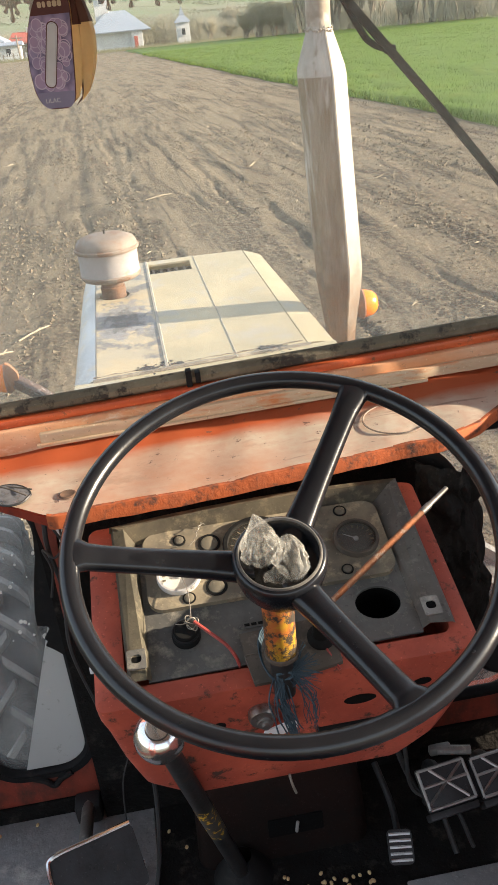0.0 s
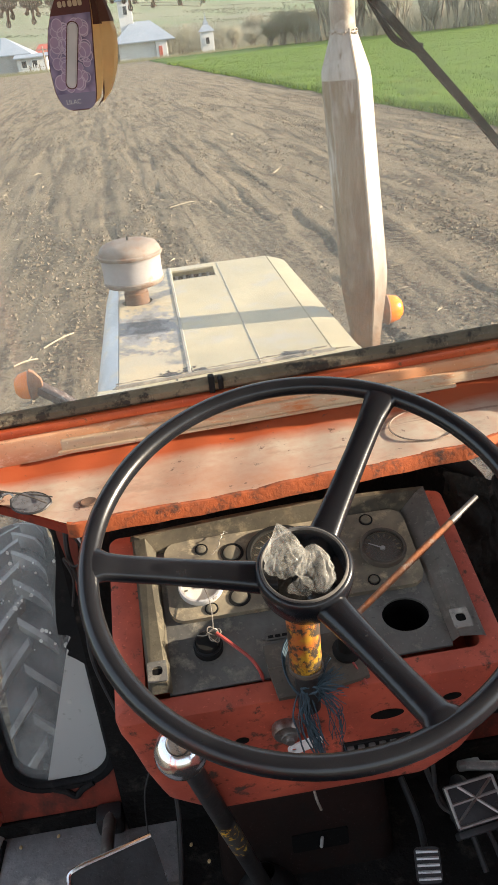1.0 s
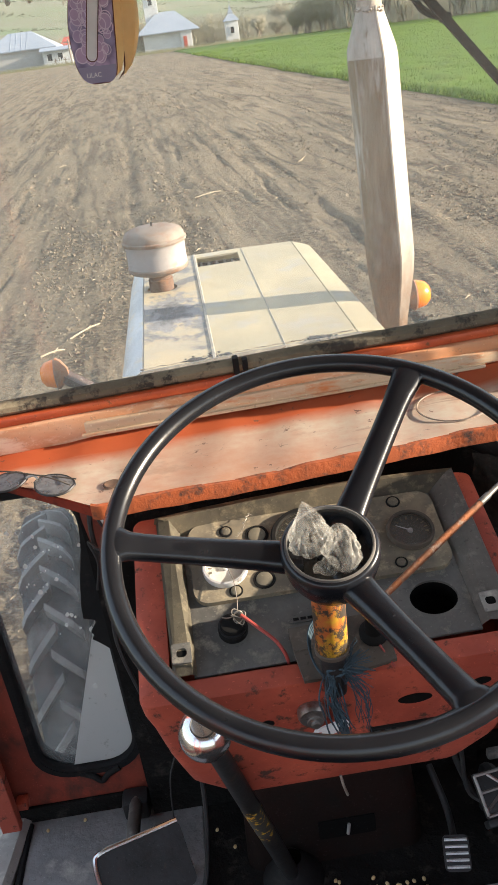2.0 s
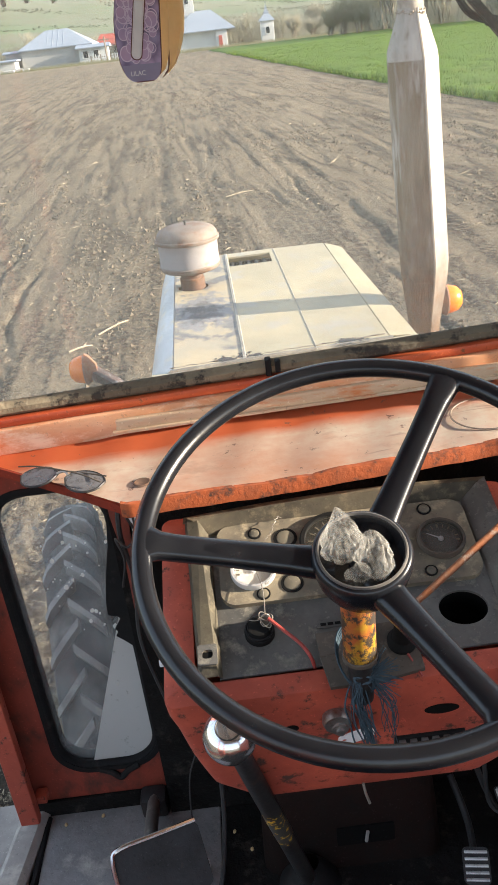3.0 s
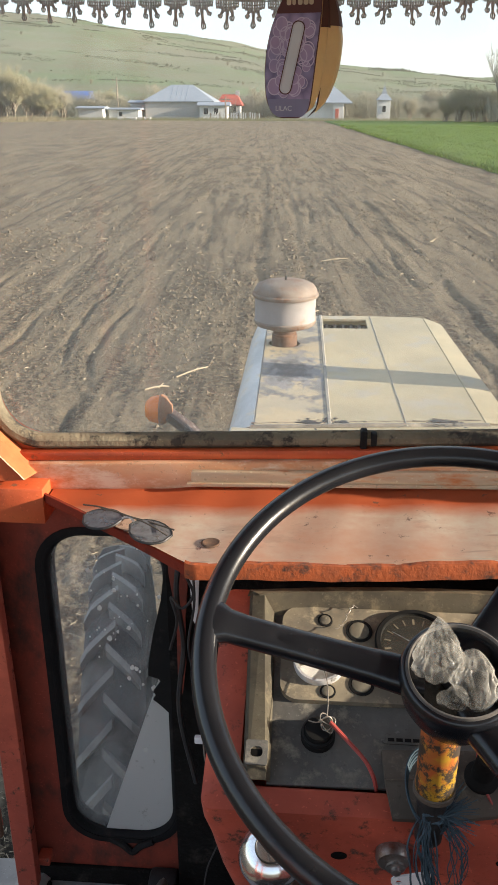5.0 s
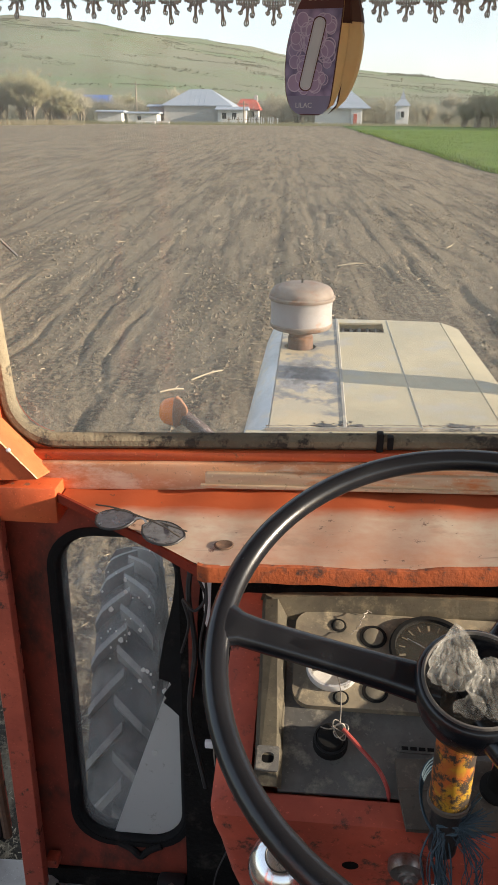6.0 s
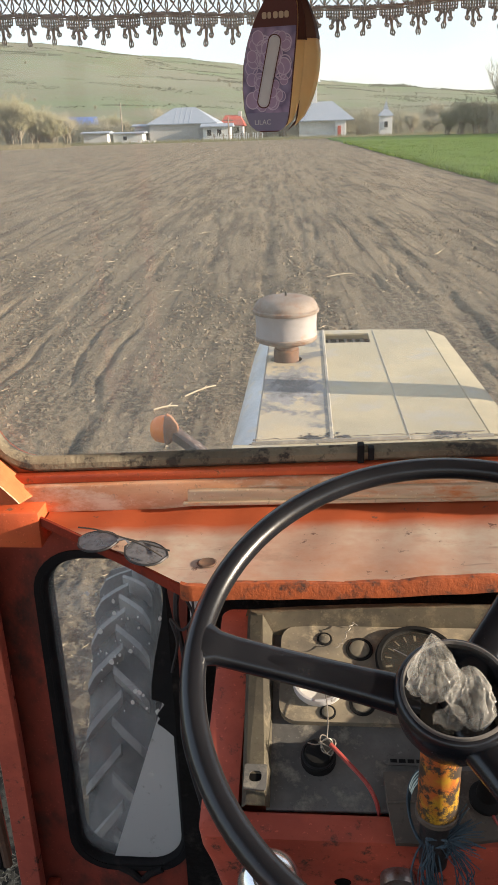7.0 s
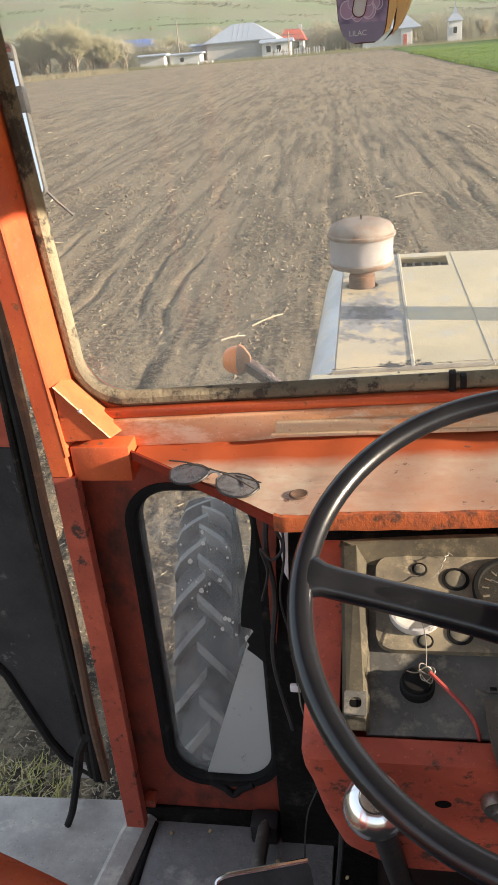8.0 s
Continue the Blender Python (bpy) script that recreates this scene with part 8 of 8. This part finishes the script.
# ---- open door and what stands outside it ----
def open_door():
    d = thing("door_1", "red cab door with dark felt lining, swung open", "door", (-0.66, 0.55, 1.0), kind="structure")
    m = frame_at((0, 0.56, 0), (1, 0, 0), (0, 0, 1)) @ pose(0, 0, 0, 0, -3, 0)      # its normal points back to the driver
    shape = [(-0.69, 0.985), (-0.765, 1.03), (-0.79, 1.075), (-0.845, 1.24), (-0.98, 1.44), (-1.25, 1.5), (-1.25, 2.5), (-0.69, 2.5), (-0.70, 1.75)]
    bm = bmesh.new()
    plate(bm, shape[::-1], [rounded_rect(-1.2, -0.715, 1.84, 2.44, 0.05)], 0.016, m @ Matrix.Translation((0, 0, -0.016)))
    part("door_frame", bm, M["red"], d, smooth=False)
    bm = bmesh.new()
    plate(bm, [(-0.715, 1.0), (-0.715, 1.725), (-1.22, 1.735), (-1.22, 1.5), (-0.975, 1.445), (-0.838, 1.24), (-0.782, 1.08), (-0.758, 1.04)], [], 0.006, m)
    part("lining", bm, M["felt"], d, "dark grey felt lining", smooth=False)
    bm = bmesh.new()
    sweep(bm, [m @ Vector((*p, 0.008)) for p in ((-0.69, 0.98), (-0.765, 1.028), (-0.79, 1.075), (-0.845, 1.24), (-0.98, 1.44))], 0.009, seg=8)
    part("edge_rubber", bm, M["rubber"], d)
    bm = bmesh.new()
    box(bm, (-0.76, 0.984, 0.0), (-0.685, 1.022, 0.014), 0.004, m=m @ pose(0, 0, 0, 0, 0, 0))
    part("bottom_rail", bm, M["galv"], d)
    rng = random.Random(14)
    for dx, r, mt in ((0.0, 0.010, "rubber"), (0.013, 0.009, "rust_dark"), (-0.016, 0.007, "rag")):
        bm = bmesh.new()
        pts = [m @ Vector((-0.70 + dx + rng.uniform(-0.003, 0.003), z, 0.012 + rng.uniform(-0.002, 0.004))) for z in (2.45, 2.2, 1.95, 1.75, 1.6, 1.45, 1.3, 1.15, 0.99)]
        sweep(bm, curve_pts(pts, 5), r, seg=8)
        part("hinge_rubber", bm, M[mt], d, "frayed black rubber along the hinge side")
    bm = bmesh.new()
    plate(bm, [(-0.705, 1.50), (-0.695, 1.49), (-0.694, 1.7), (-0.708, 1.72)], [], 0.003, m @ Matrix.Translation((0, 0, 0.007)))
    part("torn_edge", bm, M["red"], d, smooth=False)
    bm = bmesh.new()
    sweep(bm, curve_pts([(-0.665, 0.50, 1.19), (-0.68, 0.495, 1.16), (-0.694, 0.49, 1.10), (-0.715, 0.485, 1.02), (-0.733, 0.485, 0.975)], 6), [0.009] * 12 + [0.007] * 13, seg=8)
    part("strap", bm, M["rubber"], d, "dangling black rubber strap")
    bm = bmesh.new()
    box(bm, (-0.564, 0.462, 1.066), (-0.542, 0.486, 1.084), 0.003)
    single("hinge", bm, M["red"], "red hinge lug at the foot of the post", "hinge")


open_door()

bm = bmesh.new()
loft(bm, [[(-1.02, 0.30, 0.965), (-0.62, 0.20, 0.965), (-0.62, 0.20, 0.95), (-1.02, 0.30, 0.95)], [(-1.02, 0.42, 0.972), (-0.62, 0.42, 0.972), (-0.62, 0.42, 0.955), (-1.02, 0.42, 0.955)], [(-1.02, 0.535, 0.968), (-0.62, 0.55, 0.968), (-0.62, 0.55, 0.953), (-1.02, 0.535, 0.953)], [(-1.02, 0.55, 0.955), (-0.62, 0.565, 0.955), (-0.62, 0.56, 0.94), (-1.02, 0.545, 0.94)]])
single("step_plate", bm, M["galv"], "dusty grey sheet-metal step outside the door", "step")

# inner wheel arch behind the door opening
bm = bmesh.new()
rings = []
for k in range(9):
    a = radians(90 * k / 8)
    y, z = 0.12 + 0.05 * math.sin(a) - 0.0, 1.245 + 0.05 * math.cos(a)
    rings.append((y, z))
prof = [(-1.1, 1.36), (-0.6, 1.345), (-0.1, 1.31)] + rings + [(0.17, 1.0)]
vs = [[bm.verts.new((x, y + dx, z)) for y, z in prof] for x, dx in ((-0.69, 0.05), (-0.60, 0.02), (-0.545, 0.0))]
for a, b in zip(vs, vs[1:]):
    for k in range(len(prof) - 1):
        bm.faces.new((a[k], a[k + 1], b[k + 1], b[k]))
bmesh.ops.solidify(bm, geom=list(bm.faces), thickness=0.006)
single("wheel_arch", bm, M["orange"], "orange-red inner mudguard beside the seat", "mudguard")


# rear-view mirror on an arm outside
def side_mirror():
    r = thing("side_mirror", "outside rear-view mirror in a dark housing", "mirror", (-0.72, 0.95, 2.15))
    m = frame_at((-0.776, 0.95, 2.199), (0.98, 0.12, 0), (0, 0.2, 1)) @ pose(0, 0, 0, 0, 0, 6)
    bm = bmesh.new()
    plate(bm, rounded_rect(-0.05, 0.030, -0.140, 0.118, 0.012, 5), [], 0.02, m @ Matrix.Translation((0, 0, -0.021)))
    part("housing", bm, M["dash_dark"], r)
    bm = bmesh.new()
    plate(bm, rounded_rect(-0.046, 0.0275, -0.137, 0.115, 0.010, 5), [], 0.001, m)
    part("mirror_glass", bm, M["mirror"], r, smooth=False)
    bm = bmesh.new()
    box(bm, (-0.052, 0.0, -0.024), (0.032, 0.045, 0.003), 0.003, m=m)
    part("clamp_band", bm, M["dark_steel"], r, "dark band round the mirror")
    bm = bmesh.new()
    a = m @ Vector((0.02, -0.12, -0.01))
    sweep(bm, [a, a + Vector((0.02, 0.01, -0.03)), a + Vector((0.045, 0.02, -0.06))], 0.003, seg=6)
    part("stay", bm, M["dark_steel"], r)
    bm = bmesh.new()
    sweep(bm, [m @ Vector((0.0, 0.1, -0.02)), (-0.66, 0.7, 2.36), (-0.61, 0.53, 2.38)], 0.007, seg=8)
    part("arm", bm, M["dark_steel"], r)


side_mirror()


# ---- tractor nose: hood, air cleaner, exhaust, lamps, front wheels ----
HZ = 1.648


def build_hood():
    h = thing("tractor_hood", "faded cream sheet-metal tractor hood with peeling paint", "hood", (0, 1.6, 1.3))
    def flat(name, pts, mat, label="", holes=(), z=HZ, thick=0.006):
        bm = bmesh.new()
        plate(bm, pts, holes, thick, Matrix.Translation((0, 0, z - thick)))
        bmesh.ops.bevel(bm, geom=[e for e in bm.edges if e.is_boundary is False and e.calc_face_angle(0) > 1.2], offset=0.002, segments=1, affect="EDGES")
        return part(name, bm, M[mat], h, label, smooth=False)
    y0, y1 = 1.095, 2.085
    flat("left_panel", [(-0.232, y0), (-0.0745, y0 + 0.02), (-0.083, y1), (-0.246, y1 - 0.03)], "hood_patchy", "peeling cream panel with bare grey patches", [[(-0.187 + 0.045 * math.cos(6.283 * k / 20), 1.745 + 0.045 * math.sin(6.283 * k / 20)) for k in range(20)]])
    slot = [(-0.072, 1.925), (0.064, 1.93), (0.064, 2.045), (-0.072, 2.04)]
    flat("centre_panel", [(-0.0665, y0 + 0.022), (0.0957, y0 + 0.035), (0.0802, y1 + 0.008), (-0.0785, y1)], "hood_cream", "faded cream centre panel with a rectangular slot", [slot])
    flat("right_panel", [(0.0959, y0 + 0.036), (0.266, y0 + 0.055), (0.248, y1 + 0.005), (0.0804, y1 + 0.01)], "hood_cream", "", z=HZ - 0.001)
    # slot box with vent slats
    bm = bmesh.new()
    box(bm, (-0.08, 1.915, HZ - 0.07), (0.07, 2.055, HZ - 0.022))
    sb = part("slot_box", bm, M["void"], h, smooth=False)
    for k in range(5):
        bm = bmesh.new()
        box(bm, (-0.065 + k * 0.026, 1.925, HZ - 0.022), (-0.056 + k * 0.026, 2.04, HZ - 0.015), 0.002)
        part("slat", bm, M["dark_steel"], sb)
    for xa, xb, w, mat, nm in ((-0.0705, -0.0805, 0.0058, "hood_bead", "bead"), (0.0955, 0.080, 0.0014, "hood_bead", "seam")):
        bm = bmesh.new()
        sweep(bm, [(xa, y0 + 0.015, HZ + 0.001), (xb, y1, HZ + 0.001)], w, section=[(-1, -0.4), (1, -0.4), (0.5, 0.25), (-0.5, 0.25)])
        part(nm, bm, M[mat], h)
    # side strips fold down
    for nm, mat, top, low, lo2 in (("left_side", "hood_skylit", [(-0.236, y0), (-0.250, y1 - 0.03)], [(-0.281, y0 - 0.005), (-0.283, y1 - 0.06)], -0.30), ("right_side", "hood_cream", [(0.270, y0 + 0.055), (0.252, y1)], [(0.335, y0 + 0.06), (0.302, y1 - 0.05)], 0.345)):
        bm = bmesh.new()
        rows = []
        for k in range(9):
            t = k / 8
            tp = Vector((*[top[0][i] + (top[1][i] - top[0][i]) * t for i in (0, 1)], HZ - 0.001))
            lw = Vector((*[low[0][i] + (low[1][i] - low[0][i]) * t for i in (0, 1)], HZ - (0.028 if lo2 < 0 else 0.009)))
            ed = Vector((lo2, lw.y, HZ - 0.07))
            dn = Vector((lo2 + (0.01 if lo2 > 0 else -0.01), lw.y, 1.18))
            rows.append([tp, tp.lerp(lw, 0.5) + Vector((0, 0, 0.006 if lo2 < 0 else 0.001)), lw, ed, dn])
        inner = Vector((-0.003 if lo2 > 0 else 0.003, 0, -0.003))
        loft(bm, [r + [p + inner for p in reversed(r)] for r in rows])
        bmesh.ops.recalc_face_normals(bm, faces=list(bm.faces))
        part(nm, bm, M[mat], h)
    # rounded nose
    bm = bmesh.new()
    rows = []
    for k in range(9):
        a = radians(90 * k / 8)
        y, z = 2.075 + 0.12 * math.sin(a), HZ - 0.001 - 0.12 * (1 - math.cos(a))
        row = []
        for i in range(13):
            t = i / 12
            x = -0.250 + 0.502 * t
            edge = max(0, abs(t - 0.5) - 0.38) / 0.12
            row.append((x, y - 0.05 * edge ** 2, z - 0.03 * edge ** 2))
        rows.append(row)
    rows.append([(x, y, 1.15) for x, y, z in rows[-1]])
    vs = [[bm.verts.new(p) for p in r] for r in rows]
    for a, b in zip(vs, vs[1:]):
        for q in range(12):
            bm.faces.new((a[q], a[q + 1], b[q + 1], b[q]))
    bmesh.ops.solidify(bm, geom=list(bm.faces), thickness=0.003)
    part("nose", bm, M["hood_cream"], h)
    # rear edge with rubber and rust
    bm = bmesh.new()
    sweep(bm, [(-0.24, y0 - 0.004, HZ - 0.004), (0.02, y0 + 0.022, HZ - 0.002), (0.275, y0 + 0.048, HZ - 0.005)], 0.006, seg=6)
    part("rear_edge", bm, M["hood_grime"], h)
    flat("rear_strip", [(-0.285, 0.94), (0.34, 0.96), (0.335, y0 + 0.052), (0.27, y0 + 0.048), (-0.23, y0 - 0.006), (-0.281, y0 - 0.006)], "hood_cream", "cream strip behind the hood", z=HZ - 0.004)
    for x, w in ((-0.115, 0.028), (0.17, 0.03), (-0.04, 0.012)):
        bm = bmesh.new()
        rng = random.Random(int(x * 1000))
        lp = [(x + w * math.cos(6.283 * k / 14) * rng.uniform(0.5, 1.1), y0 + 0.035 + 0.09 * x + 0.011 * math.sin(6.283 * k / 14) * rng.uniform(0.5, 1.2)) for k in range(14)]
        plate(bm, lp, [], 0.0012, Matrix.Translation((0, 0, HZ + 0.0004)))
        part("rust_patch", bm, M["dark_steel"], h, smooth=False)
    # torn paint at the foot of the bead and along the rear edge
    rng = random.Random(31)
    bm = bmesh.new()
    for x, y, n in ((-0.073, 1.135, 16), (-0.12, 1.115, 14), (0.165, 1.14, 16), (0.20, 1.145, 8)):
        for i in range(n):
            px_, py_, r = x + rng.gauss(0, 0.012), y + rng.gauss(0, 0.012), rng.uniform(0.001, 0.0045)
            lp = [(px_ + r * 1.5 * math.cos(6.283 * k / 9) * rng.uniform(0.4, 1.2), py_ + r * 1.6 * math.sin(6.283 * k / 9) * rng.uniform(0.3, 1.3)) for k in range(9)]
            plate(bm, lp, [], 0.0006, Matrix.Translation((0, 0, HZ + 0.0004 + 0.00003 * i)))
    part("torn_paint", bm, M["dark_steel"], h, "dark torn spots in the paint", smooth=False)
    bm = bmesh.new()
    sweep(bm, [(-0.24 + 0.5 * k / 60, y0 + 0.012 + 0.055 * k / 60 + rng.uniform(-0.003, 0.003), HZ + 0.0004) for k in range(61)], [rng.uniform(0.0004, 0.002) for k in range(61)], seg=5)
    part("edge_crack", bm, M["hood_grime"], h, "dark crack along the rear edge")
    # engine block under the hood keeps it from being hollow
    bm = bmesh.new()
    box(bm, (-0.24, 0.56, 0.75), (0.26, 2.1, 1.25), 0.03)
    part("engine_block", bm, M["dark_steel"], h)
    bm = bmesh.new()
    box(bm, (-0.3, 0.56, 1.25), (0.32, 1.085, 1.6), 0.03)
    part("rear_cowl", bm, M["red"], h)


build_hood()


def air_cleaner():
    a = thing("air_cleaner", "round white air pre-cleaner with a rusty lid on the hood", "air cleaner", (-0.187, 1.745, HZ))
    m = Matrix.Translation((-0.187, 1.745, 0))
    bm = bmesh.new()
    lathe(bm, [(0.036, HZ - 0.06), (0.036, HZ + 0.03), (0.033, HZ + 0.032), (0.033, HZ + 0.06)], m, seg=32)
    part("neck", bm, M["rust_dark"], a, "rusty clamp neck")
    bm = bmesh.new()
    lathe(bm, [(0.033, 1.69), (0.055, 1.696), (0.082, 1.705), (0.087, 1.711), (0.0885, 1.718), (0.086, 1.722)], m, seg=48)
    part("lower_ring", bm, M["pink_rust"], a, "rust-stained lower ring")
    bm = bmesh.new()
    lathe(bm, [(0.0865, 1.721), (0.0855, 1.75), (0.087, 1.788), (0.0885, 1.79)], m, seg=48)
    part("bowl", bm, M["mauve_white"], a, "dusty white bowl")
    bm = bmesh.new()
    lathe(bm, [(0.0915, 1.786), (0.0935, 1.789), (0.0935, 1.795), (0.089, 1.798), (0.088, 1.806), (0.080, 1.818), (0.062, 1.826), (0.03, 1.830), (0.0, 1.831)], m, seg=48)
    part("lid", bm, M["pink_rust"], a, "rusty domed lid")
    bm = bmesh.new()
    lathe(bm, [(0.003, 1.828), (0.003, 1.842), (0.0, 1.843)], m, seg=8)
    part("stud", bm, M["dark_steel"], a)


air_cleaner()


def exhaust():
    e = thing("exhaust_stack", "tall flattened exhaust silencer, stained steel, one side paled as sunlit", "exhaust", (0.4, 1.42, 1.4))
    c = Vector((0.418, 1.42, 0))
    sec = [(-0.062, 0.0), (-0.05, -0.034), (-0.02, -0.05), (0.016, -0.05), (0.062, -0.01), (0.05, 0.034), (0.0, 0.05), (-0.05, 0.034)]
    levels = [(1.36, 0.58, 0.5, 0.0), (1.535, 0.58, 0.5, 0.0), (1.56, 0.6, 0.52, 0.0), (1.69, 0.9, 0.95, 0.0), (1.735, 0.95, 1.0, 0.0), (2.0, 0.93, 1.0, -0.009), (2.205, 0.91, 1.0, -0.015), (2.225, 0.88, 0.95, -0.016), (2.295, 0.5, 0.55, -0.016), (2.31, 0.46, 0.52, -0.016)]
    def ring(z, k, kw, dx, idx):
        return [c + Vector((sec[i][0] * k + dx * 1.6, sec[i][1] * kw, z)) for i in idx]
    for nm, mat, idx, lab in (("dark_shell", "exhaust", (3, 2, 1, 0, 7, 6), "heat-stained half shell"), ("shoulder", "exhaust_shoulder", (3, 2, 1, 0, 7, 6), "pale grey burnt shoulder"), ("pale_shell", "exhaust_pale", (6, 5, 4, 3), "half shell paled for its sunlit side"), ("lower_taper", "exhaust", (3, 2, 1, 0, 7, 6), "rust-brown tapered foot")):
        bm = bmesh.new()
        span = {"dark_shell": levels[3:7], "shoulder": levels[6:], "pale_shell": levels, "lower_taper": levels[:4]}[nm]
        vs = [[bm.verts.new(p) for p in ring(*lv, idx)] for lv in span]
        for a, b in zip(vs, vs[1:]):
            for q in range(len(idx) - 1):
                bm.faces.new((a[q], a[q + 1], b[q + 1], b[q]))
        bmesh.ops.bevel(bm, geom=[ed for ed in bm.edges if not ed.is_boundary and ed.calc_face_angle(0) > 0.35], offset=0.006, segments=2, affect="EDGES")
        bmesh.ops.solidify(bm, geom=list(bm.faces), thickness=0.002)
        part(nm, bm, M[mat], e, lab)
    bm = bmesh.new()
    for i in (3, 6):
        pts = [c + Vector((sec[i][0] * k + dx * 1.6, sec[i][1] * kw * 1.03, z)) for z, k, kw, dx in levels[1:]]
        sweep(bm, pts, 0.0035, seg=6)
    part("weld_seam", bm, M["exhaust_pale"], e)
    # rough weld where the outlet joins
    bm = bmesh.new()
    rng = random.Random(6)
    for i in range(34):
        a = 6.283 * i / 34
        r = rng.uniform(0.002, 0.0036)
        bmesh.ops.create_icosphere(bm, subdivisions=1, radius=r, matrix=Matrix.Translation(c + Vector((-0.026 + 0.031 * math.cos(a), 0.031 * math.sin(a), 2.303 + rng.uniform(-0.004, 0.004)))))
    part("weld_ring", bm, M["exhaust_rust"], e, "dark rough weld")
    # outlet pipe bends away
    bm = bmesh.new()
    b = c + Vector((-0.026, 0, -0.08))
    sweep(bm, curve_pts([b + Vector((0, 0, 2.385)), b + Vector((0.0, 0, 2.44)), b + Vector((0.006, 0.002, 2.50)), b + Vector((0.035, 0.004, 2.57)), b + Vector((0.08, 0.006, 2.64))], 6), [0.029] * 25, seg=18)
    part("outlet_pipe", bm, M["exhaust_rust"], e, "bent outlet pipe")
    bm = bmesh.new()
    sweep(bm, [c + Vector((-0.006, 0, 1.0)), c + Vector((-0.006, 0, 1.4))], 0.03, seg=16)
    part("inlet_pipe", bm, M["rust"], e)
    bm = bmesh.new()
    m = Matrix.Translation((0.43, 1.27, 1.5))
    lathe(bm, [(0.06, -0.03), (0.058, 0.02), (0.045, 0.04), (0.0, 0.05)], m, seg=24)
    single("filter_cap", bm, M["hood_cream"], "pale domed cap beside the exhaust", "cap")


exhaust()


def indicator(x, side, z=1.225):
    i = thing("turn_signal", "amber turn signal on a rusty bracket", "lamp", (x, 2.3, 1.23), group="turn signals")
    m = Matrix.Translation((x, 2.3, z)) @ pose(0, 0, 0, 90, 0, 0) @ pose(0, 0, 0, 0, 90 * side, 0)
    bm = bmesh.new()
    lathe(bm, [(0.055, 0.0), (0.053, 0.02), (0.046, 0.045), (0.03, 0.06), (0.0, 0.066)], m, seg=24)
    part("lens", bm, M["amber"], i, "amber lens")
    bm = bmesh.new()
    lathe(bm, [(0.0, -0.04), (0.02, -0.038), (0.05, -0.015), (0.060, 0.0), (0.058, 0.006), (0.054, 0.002)], m, seg=24)
    part("housing", bm, M["rust"], i, "dull rusty metal housing")
    bm = bmesh.new()
    sweep(bm, [(x - side * 0.01, 2.3, z - 0.005), (x - side * 0.1, 2.29, z - 0.07), (x - side * 0.28, 2.28, z - 0.235)], 0.034, section=[(-1, -0.4), (1, -0.4), (1, 0.4), (-1, 0.4)])
    part("bracket", bm, M["bracket_rust"], i, "dark rusty bracket")


indicator(-0.655, -1)
indicator(0.72, 1, 1.327)


def wheel(side):
    x = -0.612 if side < 0 else 0.62
    w = thing("front_wheel", "dusty front tractor wheel with chevron lugs", "wheel", (x, 1.3, 0.56), group="front wheels")
    m = Matrix.Translation((x, 1.3, 0.56)) @ pose(0, 0, 0, 0, 0, 8.5) @ pose(0, 0, 0, 0, 90, 0)     # steered a little to the left
    bm = bmesh.new()
    lathe(bm, [(0.30, -0.06), (0.36, -0.075), (0.45, -0.08), (0.505, -0.072), (0.526, -0.056), (0.533, -0.028), (0.535, 0.0), (0.533, 0.028), (0.526, 0.056), (0.505, 0.072), (0.45, 0.08), (0.36, 0.075), (0.30, 0.06)], m, seg=72)
    tyre = part("tyre", bm, M["tyre"], w)
    n = 29
    for k in range(n):
        for half in (-1, 1):
            a0 = 2 * math.pi * (k + (0.5 if half > 0 else 0)) / n
            bm = bmesh.new()
            rows = []
            for q in range(6):
                t = q / 5
                ww = half * (-0.010 + 0.082 * t)
                ang = a0 + 0.15 * t
                lift = 0.040 if t < 0.85 else 0.022
                base_r = 0.532 - 0.012 * t ** 3
                half_w = 0.025
                row = []
                for da, dr in ((-half_w, -0.01), (-half_w * 0.75, lift), (half_w * 0.75, lift), (half_w, -0.01)):
                    r = base_r + dr
                    row.append(m @ Vector((r * math.cos(ang + da), r * math.sin(ang + da), ww)))
                rows.append(row)
            loft(bm, rows)
            part("lug", bm, M["lug"], tyre, smooth=False)
    bm = bmesh.new()
    lathe(bm, [(0.30, -0.085), (0.28, -0.06), (0.25, -0.03), (0.10, -0.02), (0.0, -0.02)], m, seg=40)
    part("rim", bm, M["red"], w)
    # axle stub
    bm = bmesh.new()
    box(bm, (min(x, x * 0.3), 1.24, 0.50), (max(x, x * 0.3), 1.36, 0.62), 0.02)
    part("axle", bm, M["dark_steel"], w)


wheel(-1)
wheel(1)


# wiper on the outside of the windscreen
def wiper():
    w = thing("windscreen_wiper", "black windscreen wiper parked across the glass", "wiper", (0.22, 0.54, 2.35))
    bm = bmesh.new()
    sweep(bm, [(0.205, 0.545, 2.372), (0.282, 0.543, 2.286), (0.356, 0.541, 2.203), (0.447, 0.54, 2.096), (0.50, 0.54, 2.03)], 0.0052, section=[(-1, -1), (1, -1), (1, 1), (-1, 1)])
    part("blade", bm, M["rubber"], w)
    bm = bmesh.new()
    sweep(bm, curve_pts([(0.16, 0.552, 2.46), (0.205, 0.556, 2.385), (0.245, 0.556, 2.315), (0.262, 0.552, 2.294), (0.290, 0.55, 2.283)], 6), 0.0048, seg=8)
    part("arm", bm, M["black"], w)
    bm = bmesh.new()
    box(bm, (0.278, 0.538, 2.279), (0.292, 0.554, 2.291), 0.003)
    part("clip", bm, M["black"], w)


wiper()
